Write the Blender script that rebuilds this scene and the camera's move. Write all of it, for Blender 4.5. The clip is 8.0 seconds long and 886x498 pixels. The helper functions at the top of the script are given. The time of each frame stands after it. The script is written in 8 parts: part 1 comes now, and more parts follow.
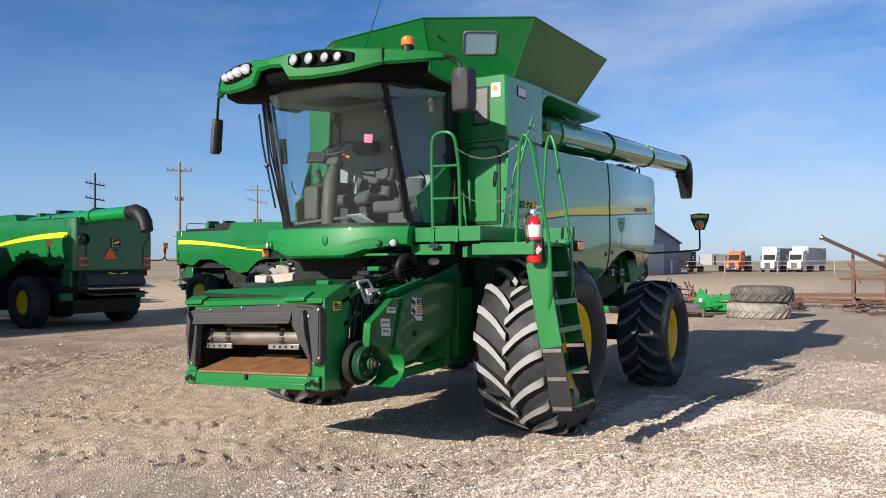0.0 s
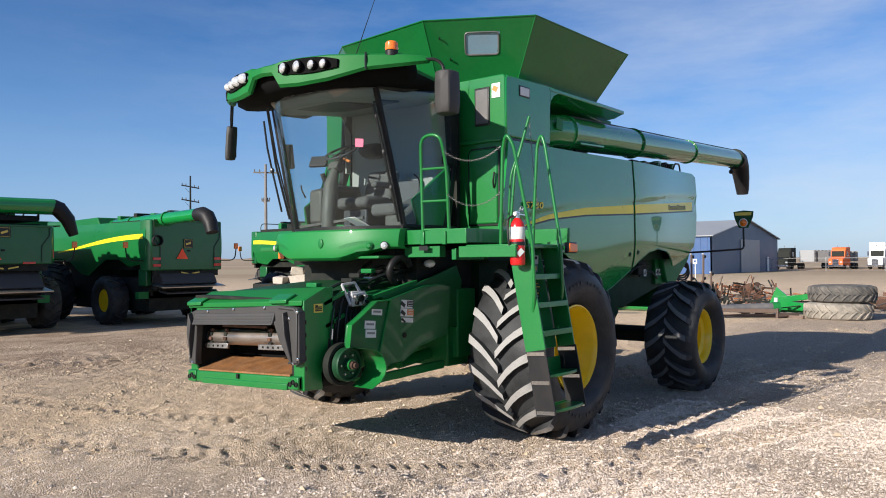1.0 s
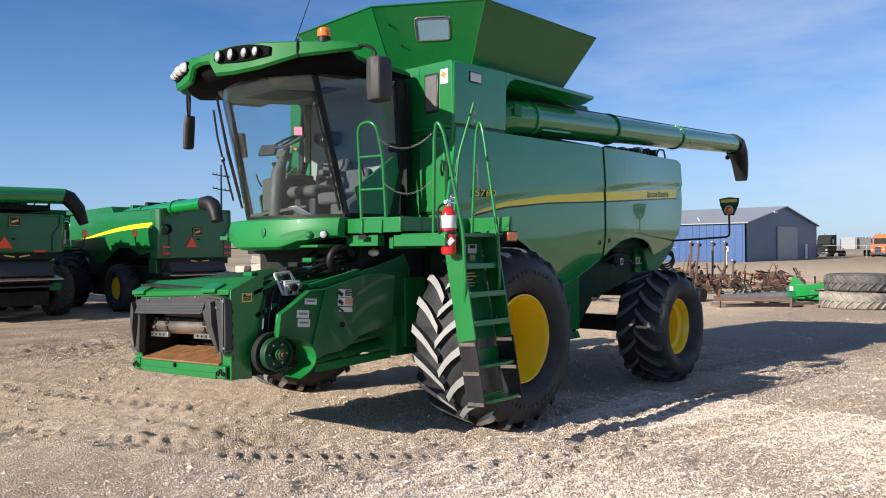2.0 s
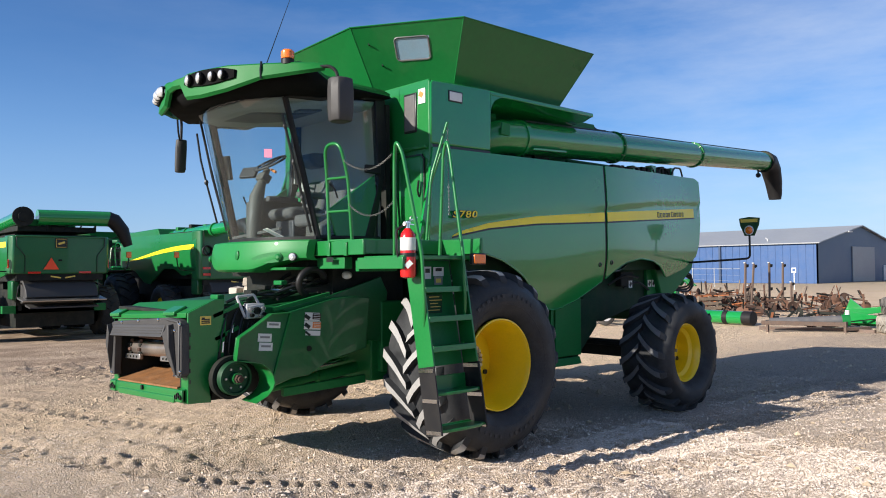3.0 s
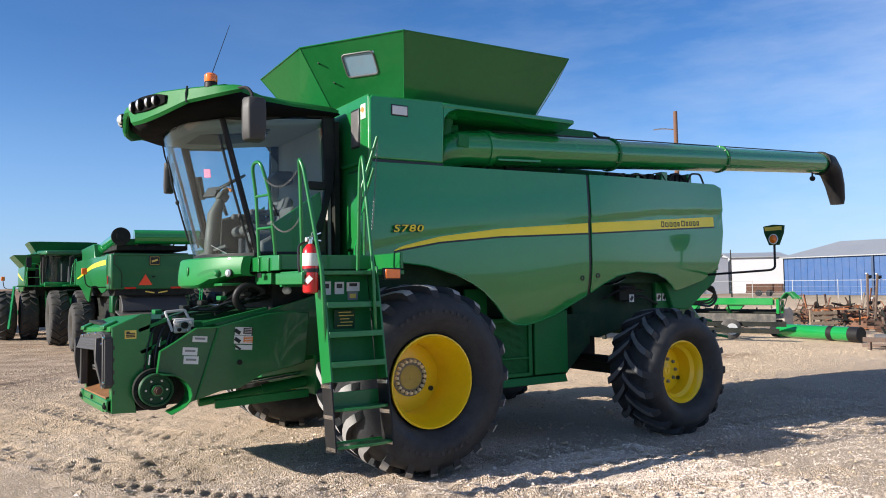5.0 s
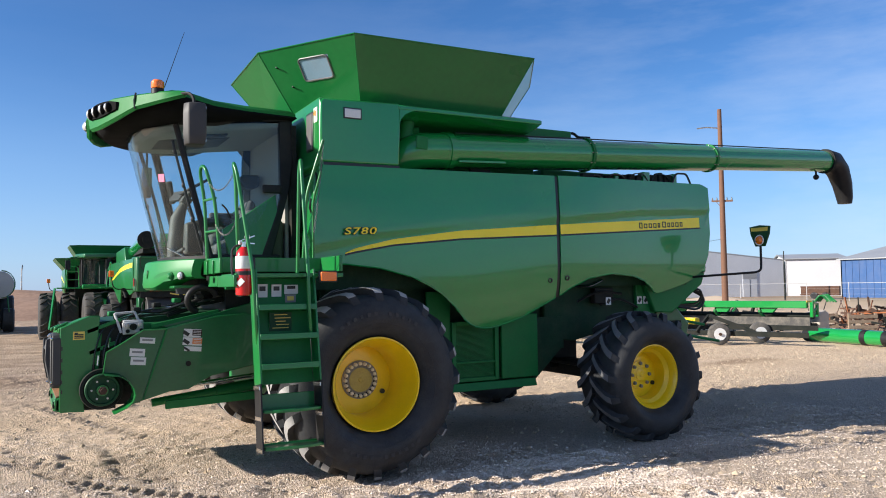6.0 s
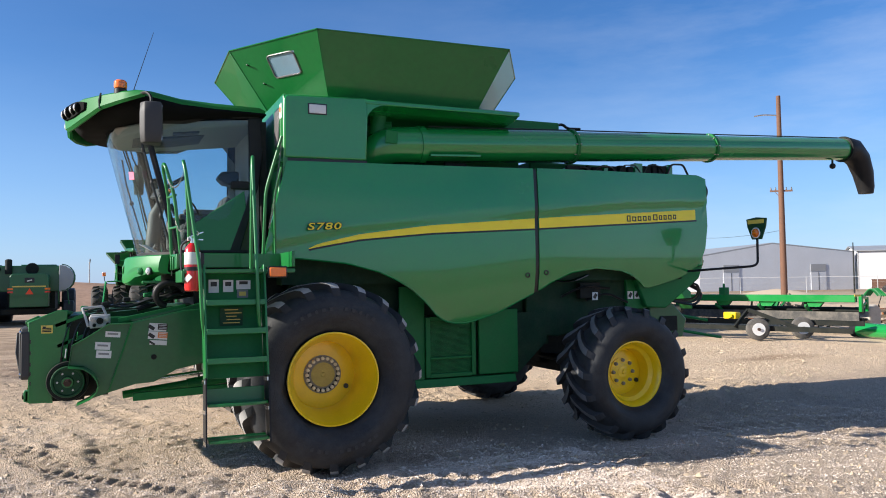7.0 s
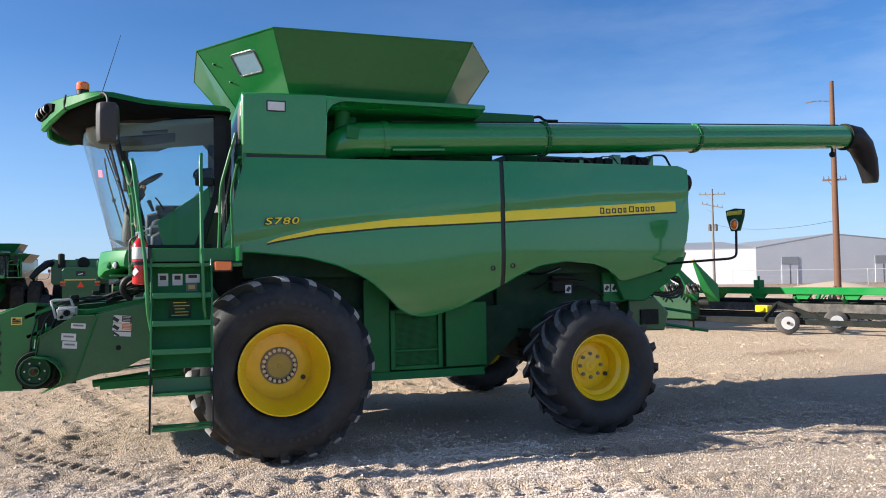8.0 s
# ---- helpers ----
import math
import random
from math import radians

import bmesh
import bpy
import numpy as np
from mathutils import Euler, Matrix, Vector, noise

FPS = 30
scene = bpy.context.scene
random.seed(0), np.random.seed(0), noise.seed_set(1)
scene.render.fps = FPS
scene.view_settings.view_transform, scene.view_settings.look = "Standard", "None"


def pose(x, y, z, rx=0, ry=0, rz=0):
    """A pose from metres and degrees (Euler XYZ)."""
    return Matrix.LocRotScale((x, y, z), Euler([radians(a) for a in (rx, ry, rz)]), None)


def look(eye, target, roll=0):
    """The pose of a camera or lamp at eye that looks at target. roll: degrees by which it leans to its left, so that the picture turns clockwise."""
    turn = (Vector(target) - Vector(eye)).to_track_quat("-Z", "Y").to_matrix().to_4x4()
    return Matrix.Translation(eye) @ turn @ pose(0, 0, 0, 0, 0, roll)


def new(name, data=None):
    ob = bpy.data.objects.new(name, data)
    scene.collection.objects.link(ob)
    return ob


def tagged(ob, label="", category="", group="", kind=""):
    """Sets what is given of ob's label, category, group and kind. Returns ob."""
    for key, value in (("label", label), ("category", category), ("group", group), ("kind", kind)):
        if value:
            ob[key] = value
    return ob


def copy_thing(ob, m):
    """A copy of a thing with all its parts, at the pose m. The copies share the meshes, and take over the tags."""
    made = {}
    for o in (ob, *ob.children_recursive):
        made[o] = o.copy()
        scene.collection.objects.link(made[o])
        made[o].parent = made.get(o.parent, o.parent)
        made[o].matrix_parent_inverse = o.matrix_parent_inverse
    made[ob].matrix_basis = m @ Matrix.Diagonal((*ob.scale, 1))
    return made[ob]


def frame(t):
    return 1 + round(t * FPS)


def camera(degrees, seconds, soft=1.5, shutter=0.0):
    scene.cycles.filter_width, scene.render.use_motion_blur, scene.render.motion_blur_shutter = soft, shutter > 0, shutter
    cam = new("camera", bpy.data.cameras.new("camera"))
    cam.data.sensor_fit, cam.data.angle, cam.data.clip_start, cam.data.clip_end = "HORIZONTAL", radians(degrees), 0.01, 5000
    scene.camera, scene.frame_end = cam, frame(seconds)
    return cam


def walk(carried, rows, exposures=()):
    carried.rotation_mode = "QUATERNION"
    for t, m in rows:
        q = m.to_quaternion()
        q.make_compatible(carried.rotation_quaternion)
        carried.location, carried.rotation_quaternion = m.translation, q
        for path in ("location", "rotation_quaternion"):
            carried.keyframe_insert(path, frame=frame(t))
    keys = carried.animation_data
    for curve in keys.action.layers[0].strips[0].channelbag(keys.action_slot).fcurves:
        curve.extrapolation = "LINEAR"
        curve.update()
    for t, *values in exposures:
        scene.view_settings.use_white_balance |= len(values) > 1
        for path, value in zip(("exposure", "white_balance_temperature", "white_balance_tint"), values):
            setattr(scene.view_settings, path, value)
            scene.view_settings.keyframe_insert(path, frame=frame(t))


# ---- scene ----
cam = camera(60.2, 8.0, 1.0)
PATH = [
    (0, (-8.346, -5.692, 1.993), (-6.656, -4.623, 2.027), -0.3),
    (0.5, (-8.023, -6.138, 2.01), (-6.414, -4.95, 2.047), -0.5),
    (1, (-7.736, -6.581, 2.037), (-6.186, -5.317, 2.066), -0.5),
    (1.5, (-7.327, -6.887, 2.021), (-5.807, -5.587, 2.028), -0.5),
    (1.7, (-7.198, -7.06, 2.042), (-5.688, -5.749, 2.042), -0.5),
    (2.8, (-6.292, -7.797, 2.039), (-4.905, -6.357, 2.077), -0.6),
    (3, (-6.123, -7.893, 2.055), (-4.759, -6.431, 2.108), -0.5),
    (3.5, (-5.706, -8.294, 2.05), (-4.426, -6.76, 2.127), -0.7),
    (4, (-5.207, -8.575, 2.024), (-4.011, -6.974, 2.103), -0.7),
    (4.5, (-4.739, -8.844, 2.04), (-3.595, -7.205, 2.129), -0.7),
    (4.7, (-4.559, -8.995, 2.044), (-3.443, -7.338, 2.136), -0.7),
    (5.8, (-3.475, -9.599, 2.047), (-2.5, -7.855, 2.14), -1.0),
    (6, (-3.259, -9.738, 2.035), (-2.307, -7.982, 2.134), -0.8),
    (6.5, (-2.715, -10.001, 2.029), (-1.862, -8.194, 2.118), -0.8),
    (7, (-2.203, -10.182, 2.048), (-1.401, -8.352, 2.13), -0.8),
    (7.5, (-1.661, -10.494, 2.069), (-0.922, -8.637, 2.151), -0.9),
    (8, (-1.124, -10.683, 2.038), (-0.462, -8.797, 2.103), -0.9),
]
walk(cam, [(t, look(eye, target, roll)) for t, eye, target, roll in PATH], [(0.0, 0.46), (2.0, 0.57), (4.0, 0.74), (6.0, 0.81), (8.0, 0.85)])

# ---- sky and sun ----
SUN = Vector((-2.38, 0.43, 1.0)).normalized()
world = bpy.data.worlds.new("world")
scene.world = world
world.use_nodes = True
wn, wl = world.node_tree.nodes, world.node_tree.links
sky = wn.new("ShaderNodeTexSky")
sky.sky_type, sky.sun_disc = "NISHITA", False
sky.sun_elevation = math.asin(SUN.z)
sky.sun_rotation = math.atan2(SUN.x, SUN.y)
sky.altitude, sky.air_density, sky.dust_density, sky.ozone_density = 1500, 1.0, 1.1, 3.2
# thin high cirrus, thicker low in the south east
wc = wn.new("ShaderNodeTexCoord")
wm = wn.new("ShaderNodeMapping")
wm.inputs["Scale"].default_value = (1.2, 1.2, 5.0)
wl.new(wc.outputs["Generated"], wm.inputs["Vector"])
wz = wn.new("ShaderNodeTexNoise")
wz.inputs["Scale"].default_value, wz.inputs["Detail"].default_value, wz.inputs["Roughness"].default_value = 1.6, 7.0, 0.62
wl.new(wm.outputs[0], wz.inputs["Vector"])
wr = wn.new("ShaderNodeMapRange")
wr.inputs[1].default_value, wr.inputs[2].default_value, wr.inputs[3].default_value, wr.inputs[4].default_value = 0.36, 0.78, 0.0, 0.6
wl.new(wz.outputs[0], wr.inputs[0])
wx = wn.new("ShaderNodeMix")
wx.data_type = "RGBA"
# the veil lies over the south-eastern sky
wd = wn.new("ShaderNodeVectorMath")
wd.operation = "DOT_PRODUCT"
wl.new(wc.outputs["Generated"], wd.inputs[0])
wd.inputs[1].default_value = (0.72, -0.55, 0.30)
wk = wn.new("ShaderNodeMapRange")
wk.interpolation_type = "SMOOTHSTEP"
wk.inputs[1].default_value, wk.inputs[2].default_value, wk.inputs[3].default_value, wk.inputs[4].default_value = -0.35, 0.75, 0.05, 1.0
wl.new(wd.outputs["Value"], wk.inputs[0])
wp = wn.new("ShaderNodeMath")
wp.operation = "MULTIPLY"
wl.new(wr.outputs[0], wp.inputs[0])
wl.new(wk.outputs[0], wp.inputs[1])
wl.new(wp.outputs[0], wx.inputs[0])
wh_ = wn.new("ShaderNodeHueSaturation")
wh_.inputs["Hue"].default_value = 0.508
wh_.inputs["Saturation"].default_value = 1.23
wl.new(sky.outputs[0], wh_.inputs["Color"])
# pale blue haze low round the whole horizon
ws_ = wn.new("ShaderNodeSeparateXYZ")
wl.new(wc.outputs["Generated"], ws_.inputs[0])
wf = wn.new("ShaderNodeMapRange")
wf.interpolation_type = "SMOOTHSTEP"
wf.inputs[1].default_value, wf.inputs[2].default_value, wf.inputs[3].default_value, wf.inputs[4].default_value = -0.02, 0.30, 0.62, 0.0
wl.new(ws_.outputs["Z"], wf.inputs[0])
wg = wn.new("ShaderNodeMix")
wg.data_type = "RGBA"
wl.new(wf.outputs[0], wg.inputs[0])
wl.new(wh_.outputs[0], wg.inputs[6])
wg.inputs[7].default_value = (1.85, 3.2, 5.9, 1)
wl.new(wg.outputs[2], wx.inputs[6])
wx.inputs[7].default_value = (5.6, 6.0, 6.7, 1)
bg = wn["Background"]
bg.inputs["Strength"].default_value = 0.094
wl.new(wx.outputs[2], bg.inputs["Color"])

sun = new("sun", bpy.data.lights.new("sun", "SUN"))
sun.data.energy, sun.data.angle, sun.data.color = 5.0, radians(0.53), (1.0, 0.935, 0.85)
sun.matrix_world = look(SUN * 100, (0, 0, 0))
scene.view_settings.exposure = 0.72

# ---- materials ----
def mat(name, col, rough=0.5, metal=0.0, coat=0.0, var=0.12, scale=3.0, fine=60.0, bump=0.0, dust=0.0, dustcol=(0.36, 0.29, 0.21), rvar=0.1, per_object=0.0, spec=0.5):
    """Paint, rubber or metal with blotches, fine grain, dust in patches and uneven gloss."""
    m = bpy.data.materials.new(name)
    m.use_nodes = True
    n, l = m.node_tree.nodes, m.node_tree.links
    b = n["Principled BSDF"]
    b.inputs["Metallic"].default_value = metal
    b.inputs["Specular IOR Level"].default_value = spec
    b.inputs["Coat Weight"].default_value = coat
    b.inputs["Coat Roughness"].default_value = 0.035
    tc = n.new("ShaderNodeTexCoord")
    big, small = n.new("ShaderNodeTexNoise"), n.new("ShaderNodeTexNoise")
    for t, s, d in ((big, scale, 5.0), (small, fine, 3.0)):
        t.inputs["Scale"].default_value, t.inputs["Detail"].default_value = s, d
        l.new(tc.outputs["Object"], t.inputs["Vector"])
    add = n.new("ShaderNodeMath")
    add.operation = "ADD"
    l.new(big.outputs[0], add.inputs[0])
    l.new(small.outputs[0], add.inputs[1])
    val = n.new("ShaderNodeMapRange")
    val.inputs[1].default_value, val.inputs[2].default_value = 0.6, 1.4
    val.inputs[3].default_value, val.inputs[4].default_value = 1 - var, 1 + var
    l.new(add.outputs[0], val.inputs[0])
    hsv = n.new("ShaderNodeHueSaturation")
    hsv.inputs["Color"].default_value = (*col, 1)
    last = val.outputs[0]
    if per_object:
        oi = n.new("ShaderNodeObjectInfo")
        mr = n.new("ShaderNodeMapRange")
        mr.inputs[3].default_value, mr.inputs[4].default_value = 1 - per_object, 1 + per_object
        l.new(oi.outputs["Random"], mr.inputs[0])
        mul = n.new("ShaderNodeMath")
        mul.operation = "MULTIPLY"
        l.new(last, mul.inputs[0])
        l.new(mr.outputs[0], mul.inputs[1])
        last = mul.outputs[0]
    l.new(last, hsv.inputs["Value"])
    out = hsv.outputs[0]
    rr = n.new("ShaderNodeMapRange")
    rr.inputs[1].default_value, rr.inputs[2].default_value = 0.3, 0.7
    rr.inputs[3].default_value, rr.inputs[4].default_value = max(0.02, rough - rvar * rough), min(1, rough + rvar * rough)
    l.new(big.outputs[0], rr.inputs[0])
    rout = rr.outputs[0]
    if dust:
        dn = n.new("ShaderNodeTexNoise")
        dn.inputs["Scale"].default_value, dn.inputs["Detail"].default_value, dn.inputs["Roughness"].default_value = scale * 0.7 + 1.1, 8.0, 0.7
        l.new(tc.outputs["Object"], dn.inputs["Vector"])
        dm = n.new("ShaderNodeMapRange")
        dm.inputs[1].default_value, dm.inputs[2].default_value, dm.inputs[4].default_value = 0.4, 0.72, dust
        l.new(dn.outputs[0], dm.inputs[0])
        mx = n.new("ShaderNodeMix")
        mx.data_type = "RGBA"
        l.new(dm.outputs[0], mx.inputs[0])
        l.new(out, mx.inputs[6])
        mx.inputs[7].default_value = (*dustcol, 1)
        out = mx.outputs[2]
        rm = n.new("ShaderNodeMath")
        rm.operation = "MULTIPLY_ADD"
        l.new(dm.outputs[0], rm.inputs[0])
        rm.inputs[1].default_value = 0.6
        l.new(rout, rm.inputs[2])
        rm.use_clamp = True
        rout = rm.outputs[0]
    l.new(out, b.inputs["Base Color"])
    l.new(rout, b.inputs["Roughness"])
    if bump:
        bp = n.new("ShaderNodeBump")
        bp.inputs["Strength"].default_value, bp.inputs["Distance"].default_value = 0.6, bump
        l.new(small.outputs[0], bp.inputs["Height"])
        l.new(bp.outputs[0], b.inputs["Normal"])
    return m


def glass(name, tint, keep=0.94):
    """Clear pane: it lets light through and mirrors more the flatter one looks along it."""
    m = bpy.data.materials.new(name)
    m.use_nodes = True
    n, l = m.node_tree.nodes, m.node_tree.links
    n.remove(n["Principled BSDF"])
    tr, gl, mx, lw = n.new("ShaderNodeBsdfTransparent"), n.new("ShaderNodeBsdfGlossy"), n.new("ShaderNodeMixShader"), n.new("ShaderNodeLayerWeight")
    tr.inputs[0].default_value = (*[c * keep for c in tint], 1)
    gl.inputs["Roughness"].default_value = 0.01
    lw.inputs["Blend"].default_value = 0.5
    pw, sc = n.new("ShaderNodeMath"), n.new("ShaderNodeMath")
    pw.operation, sc.operation = "POWER", "MULTIPLY_ADD"
    l.new(lw.outputs["Facing"], pw.inputs[0])
    pw.inputs[1].default_value = 4.0
    l.new(pw.outputs[0], sc.inputs[0])
    sc.inputs[1].default_value, sc.inputs[2].default_value = 0.55, 0.03
    l.new(sc.outputs[0], mx.inputs[0])
    l.new(tr.outputs[0], mx.inputs[1])
    l.new(gl.outputs[0], mx.inputs[2])
    # a thin film of dust
    film, fm = n.new("ShaderNodeBsdfDiffuse"), n.new("ShaderNodeMixShader")
    film.inputs[0].default_value = (0.55, 0.53, 0.48, 1)
    fm.inputs[0].default_value = 0.010
    l.new(mx.outputs[0], fm.inputs[1])
    l.new(film.outputs[0], fm.inputs[2])
    l.new(fm.outputs[0], n["Material Output"].inputs[0])
    return m


GREEN = mat("green_paint", (0.006, 0.228, 0.043), 0.22, coat=0.9, var=0.05, scale=1.3, fine=25, rvar=0.25, dust=0.012)
GREEN_D = mat("green_paint_dull", (0.005, 0.155, 0.034), 0.5, coat=0.0, var=0.12, scale=2.5, fine=40, dust=0.03, spec=0.3)
GREEN_F = mat("green_paint_faded", (0.007, 0.140, 0.031), 0.30, coat=0.25, var=0.1, scale=0.8, fine=15, dust=0.015, spec=0.35)
# Old dark paint; on the drive shield this tone also stands for shade
GREEN_T = mat("green_paint_old_and_shaded", (0.006, 0.110, 0.030), 0.34, coat=0.3, var=0.14, scale=1.5, fine=30, dust=0.03)
YELLOW = mat("yellow_paint", (0.90, 0.60, 0.006), 0.32, coat=0.3, var=0.06, scale=4, fine=50, dust=0.04)
YSTRIPE = mat("yellow_decal", (0.95, 0.74, 0.02), 0.3, var=0.03)
YDARK = mat("gold_decal", (0.75, 0.55, 0.10), 0.35, var=0.03)
DBLACK = mat("black_decal", (0.012, 0.013, 0.012), 0.35, var=0.1)
RUBBER = mat("tyre_rubber", (0.018, 0.019, 0.0205), 0.52, var=0.35, scale=3.0, fine=70, bump=0.004, dust=0.6, dustcol=(0.075, 0.077, 0.078), spec=0.35, rvar=0.4)
RUBBER_OLD = mat("weathered_rubber", (0.06, 0.058, 0.055), 0.85, var=0.3, scale=3, fine=70, bump=0.004, dust=0.5, dustcol=(0.34, 0.30, 0.25))
RUBBER_W = mat("sun_greyed_rubber", (0.032, 0.031, 0.030), 0.8, var=0.3, scale=3, fine=70, bump=0.004, dust=0.5, dustcol=(0.13, 0.115, 0.095))
RUBBER_PALE = mat("dust_caked_rubber", (0.20, 0.18, 0.15), 0.9, var=0.3, scale=3, fine=70, bump=0.004, dust=0.8, dustcol=(0.48, 0.42, 0.34))
BLACK = mat("black_plastic", (0.009, 0.009, 0.010), 0.5, var=0.15, scale=5, fine=120, bump=0.0006, dust=0.03, spec=0.3)
# Black plastic, and the shade inside recesses and mouths put into colour
MATTE = mat("matte_black_and_recess_shade", (0.006, 0.006, 0.006), 0.9, var=0.2, spec=0.1)
DARK = mat("dark_machine_parts", (0.008, 0.011, 0.009), 0.7, var=0.3, scale=4, fine=40, dust=0.06, spec=0.25)
GREYP = mat("grey_plastic", (0.10, 0.10, 0.105), 0.4, var=0.15, scale=3, fine=60, dust=0.2)
VISOR = mat("green_moulded_plastic", (0.006, 0.15, 0.026), 0.55, var=0.06, scale=2, fine=60, dust=0.02, spec=0.25)
HOUSING = mat("dark_grey_housing", (0.040, 0.038, 0.036), 0.62, var=0.2, scale=5, fine=120, bump=0.0006, spec=0.5)
FASCIA = mat("green_fascia_plastic", (0.006, 0.185, 0.034), 0.48, coat=0.1, var=0.05, scale=2, fine=60, dust=0.02, spec=0.35)
SIDEMARK = mat("raised_tyre_lettering", (0.026, 0.026, 0.028), 0.6, var=0.3, scale=6, fine=60, dust=0.3, dustcol=(0.07, 0.07, 0.068))
# Dark green paint; on the pulley it includes the shade of its face
GREEN_K = mat("dark_green_paint_and_shade", (0.004, 0.055, 0.018), 0.55, var=0.2, scale=4, fine=50, dust=0.05, spec=0.3)
# Green darkened for the shade behind the wheels and under the body
DARKG = mat("dark_green_underbody_shade", (0.006, 0.040, 0.017), 0.65, var=0.3, scale=4, fine=40, dust=0.06, spec=0.25)
GREEN_M = mat("green_satin_paint", (0.006, 0.158, 0.030), 0.34, coat=0.3, var=0.08, scale=2, fine=40, dust=0.02)
NUTZ = mat("dull_zinc_nut", (0.20, 0.185, 0.15), 0.5, var=0.25, scale=9, fine=60)
PALEZ = mat("pale_zinc", (0.78, 0.69, 0.50), 0.55, var=0.1, scale=8, fine=60)
LINER = mat("grey_headliner", (0.30, 0.29, 0.26), 0.8, var=0.06, scale=4, fine=150, bump=0.001)
SEATM = mat("grey_seat_cloth", (0.085, 0.08, 0.075), 0.85, var=0.15, scale=6, fine=200, bump=0.001)
CONSOLE = mat("taupe_cab_trim", (0.075, 0.07, 0.058), 0.6, var=0.1, scale=5, fine=120)
CABDARK = mat("dark_cab_trim", (0.03, 0.03, 0.032), 0.6, var=0.1, scale=5, fine=120)
STEEL = mat("worn_steel", (0.46, 0.45, 0.43), 0.38, metal=1.0, var=0.2, scale=6, fine=90, dust=0.15)
CHROME = mat("bright_steel", (0.75, 0.75, 0.74), 0.18, metal=1.0, var=0.05)
DRUM = mat("polished_drum_steel", (0.42, 0.36, 0.31), 0.35, metal=0.9, var=0.2, scale=5, fine=60, dust=0.2, dustcol=(0.30, 0.2, 0.13))
RUST = mat("rusty_steel", (0.105, 0.052, 0.032), 0.85, var=0.4, scale=2.5, fine=35, bump=0.003, dust=0.45, dustcol=(0.06, 0.045, 0.04), per_object=0.6)
RUST_M = mat("brown_grey_steel", (0.13, 0.095, 0.075), 0.75, var=0.35, scale=2.5, fine=30, bump=0.002, dust=0.4, dustcol=(0.16, 0.075, 0.04), per_object=0.25)
WEATHERED = mat("weathered_grey_steel", (0.17, 0.135, 0.105), 0.8, var=0.35, scale=2.5, fine=30, bump=0.002, dust=0.4, dustcol=(0.12, 0.065, 0.04), per_object=0.3)
CHAINM = mat("dull_chain_steel", (0.20, 0.195, 0.18), 0.45, metal=0.7, var=0.3, scale=9, fine=80)
EARTH = mat("bare_red_earth", (0.36, 0.235, 0.165), 0.95, var=0.25, scale=0.35, fine=3.0, bump=0.02, spec=0.1)
RUST_O = mat("orange_rust", (0.27, 0.088, 0.028), 0.8, var=0.4, scale=2.5, fine=35, bump=0.003, dust=0.4, dustcol=(0.09, 0.05, 0.035), per_object=0.4)
RUST_P = mat("rust_polished_floor", (0.30, 0.135, 0.05), 0.45, metal=0.3, var=0.45, scale=7, fine=50, dust=0.2)
WHITE = mat("white_paint", (0.72, 0.72, 0.70), 0.5, var=0.06, scale=3, fine=40, dust=0.12)
STICKER = mat("white_sticker", (0.70, 0.70, 0.66), 0.45, var=0.05)
STICKER_O = mat("orange_sticker", (0.72, 0.22, 0.05), 0.45, var=0.05)
STICKER_G = mat("grey_sticker_print", (0.22, 0.22, 0.21), 0.5, var=0.1)
RED = mat("red_enamel", (0.62, 0.012, 0.012), 0.25, coat=0.5, var=0.05)
ORANGE = mat("orange_paint", (0.75, 0.13, 0.02), 0.45, var=0.1, dust=0.1)
PINK = mat("pink_paper", (0.85, 0.20, 0.30), 0.7, var=0.03)
PAPER = mat("white_paper", (0.80, 0.80, 0.78), 0.8, var=0.03)
BLUE = mat("blue_sheet_steel", (0.014, 0.072, 0.215), 0.5, var=0.08, scale=0.5, fine=6, dust=0.08)
SLATE = mat("slate_blue_sheet_steel", (0.07, 0.115, 0.19), 0.5, var=0.08, scale=0.5, fine=6)
SLATE_D = mat("dark_blue_downpipe", (0.02, 0.045, 0.10), 0.5, var=0.1, scale=1, fine=10)
ROOFM = mat("grey_sheet_roof", (0.30, 0.31, 0.32), 0.5, var=0.1, scale=0.4, fine=5, dust=0.1)
GREYW = mat("grey_block_wall", (0.56, 0.575, 0.60), 0.8, var=0.08, scale=0.4, fine=8)
WHITEW = mat("white_sheet_wall", (0.58, 0.58, 0.59), 0.6, var=0.05, scale=0.4, fine=6)
WOOD = mat("weathered_wood", (0.26, 0.19, 0.13), 0.9, var=0.3, scale=2, fine=30, bump=0.002)
POLE = mat("brown_pole_wood", (0.15, 0.075, 0.045), 0.85, var=0.25, scale=2, fine=25, bump=0.003)
GREYPOLE = mat("grey_pole_wood", (0.20, 0.18, 0.16), 0.85, var=0.25, scale=2, fine=25, bump=0.003)
STONE = mat("pale_block_stone", (0.44, 0.385, 0.32), 0.9, var=0.2, scale=4, fine=30, bump=0.004)
GLASS = glass("cab_glass", (0.85, 0.935, 0.955), 0.985)
WGLASS = mat("clouded_plastic_pane", (0.20, 0.31, 0.40), 0.18, coat=0.5, var=0.08, scale=6, fine=60, dust=0.1)
LENS = mat("lamp_lens", (0.62, 0.63, 0.64), 0.12, metal=0.35, coat=0.9, var=0.45, scale=22, fine=60)
AMBER = mat("amber_lens", (0.85, 0.18, 0.01), 0.2, coat=0.6, var=0.1, fine=60)
REDLENS = mat("red_lens", (0.60, 0.02, 0.012), 0.2, coat=0.6, var=0.1, fine=60)
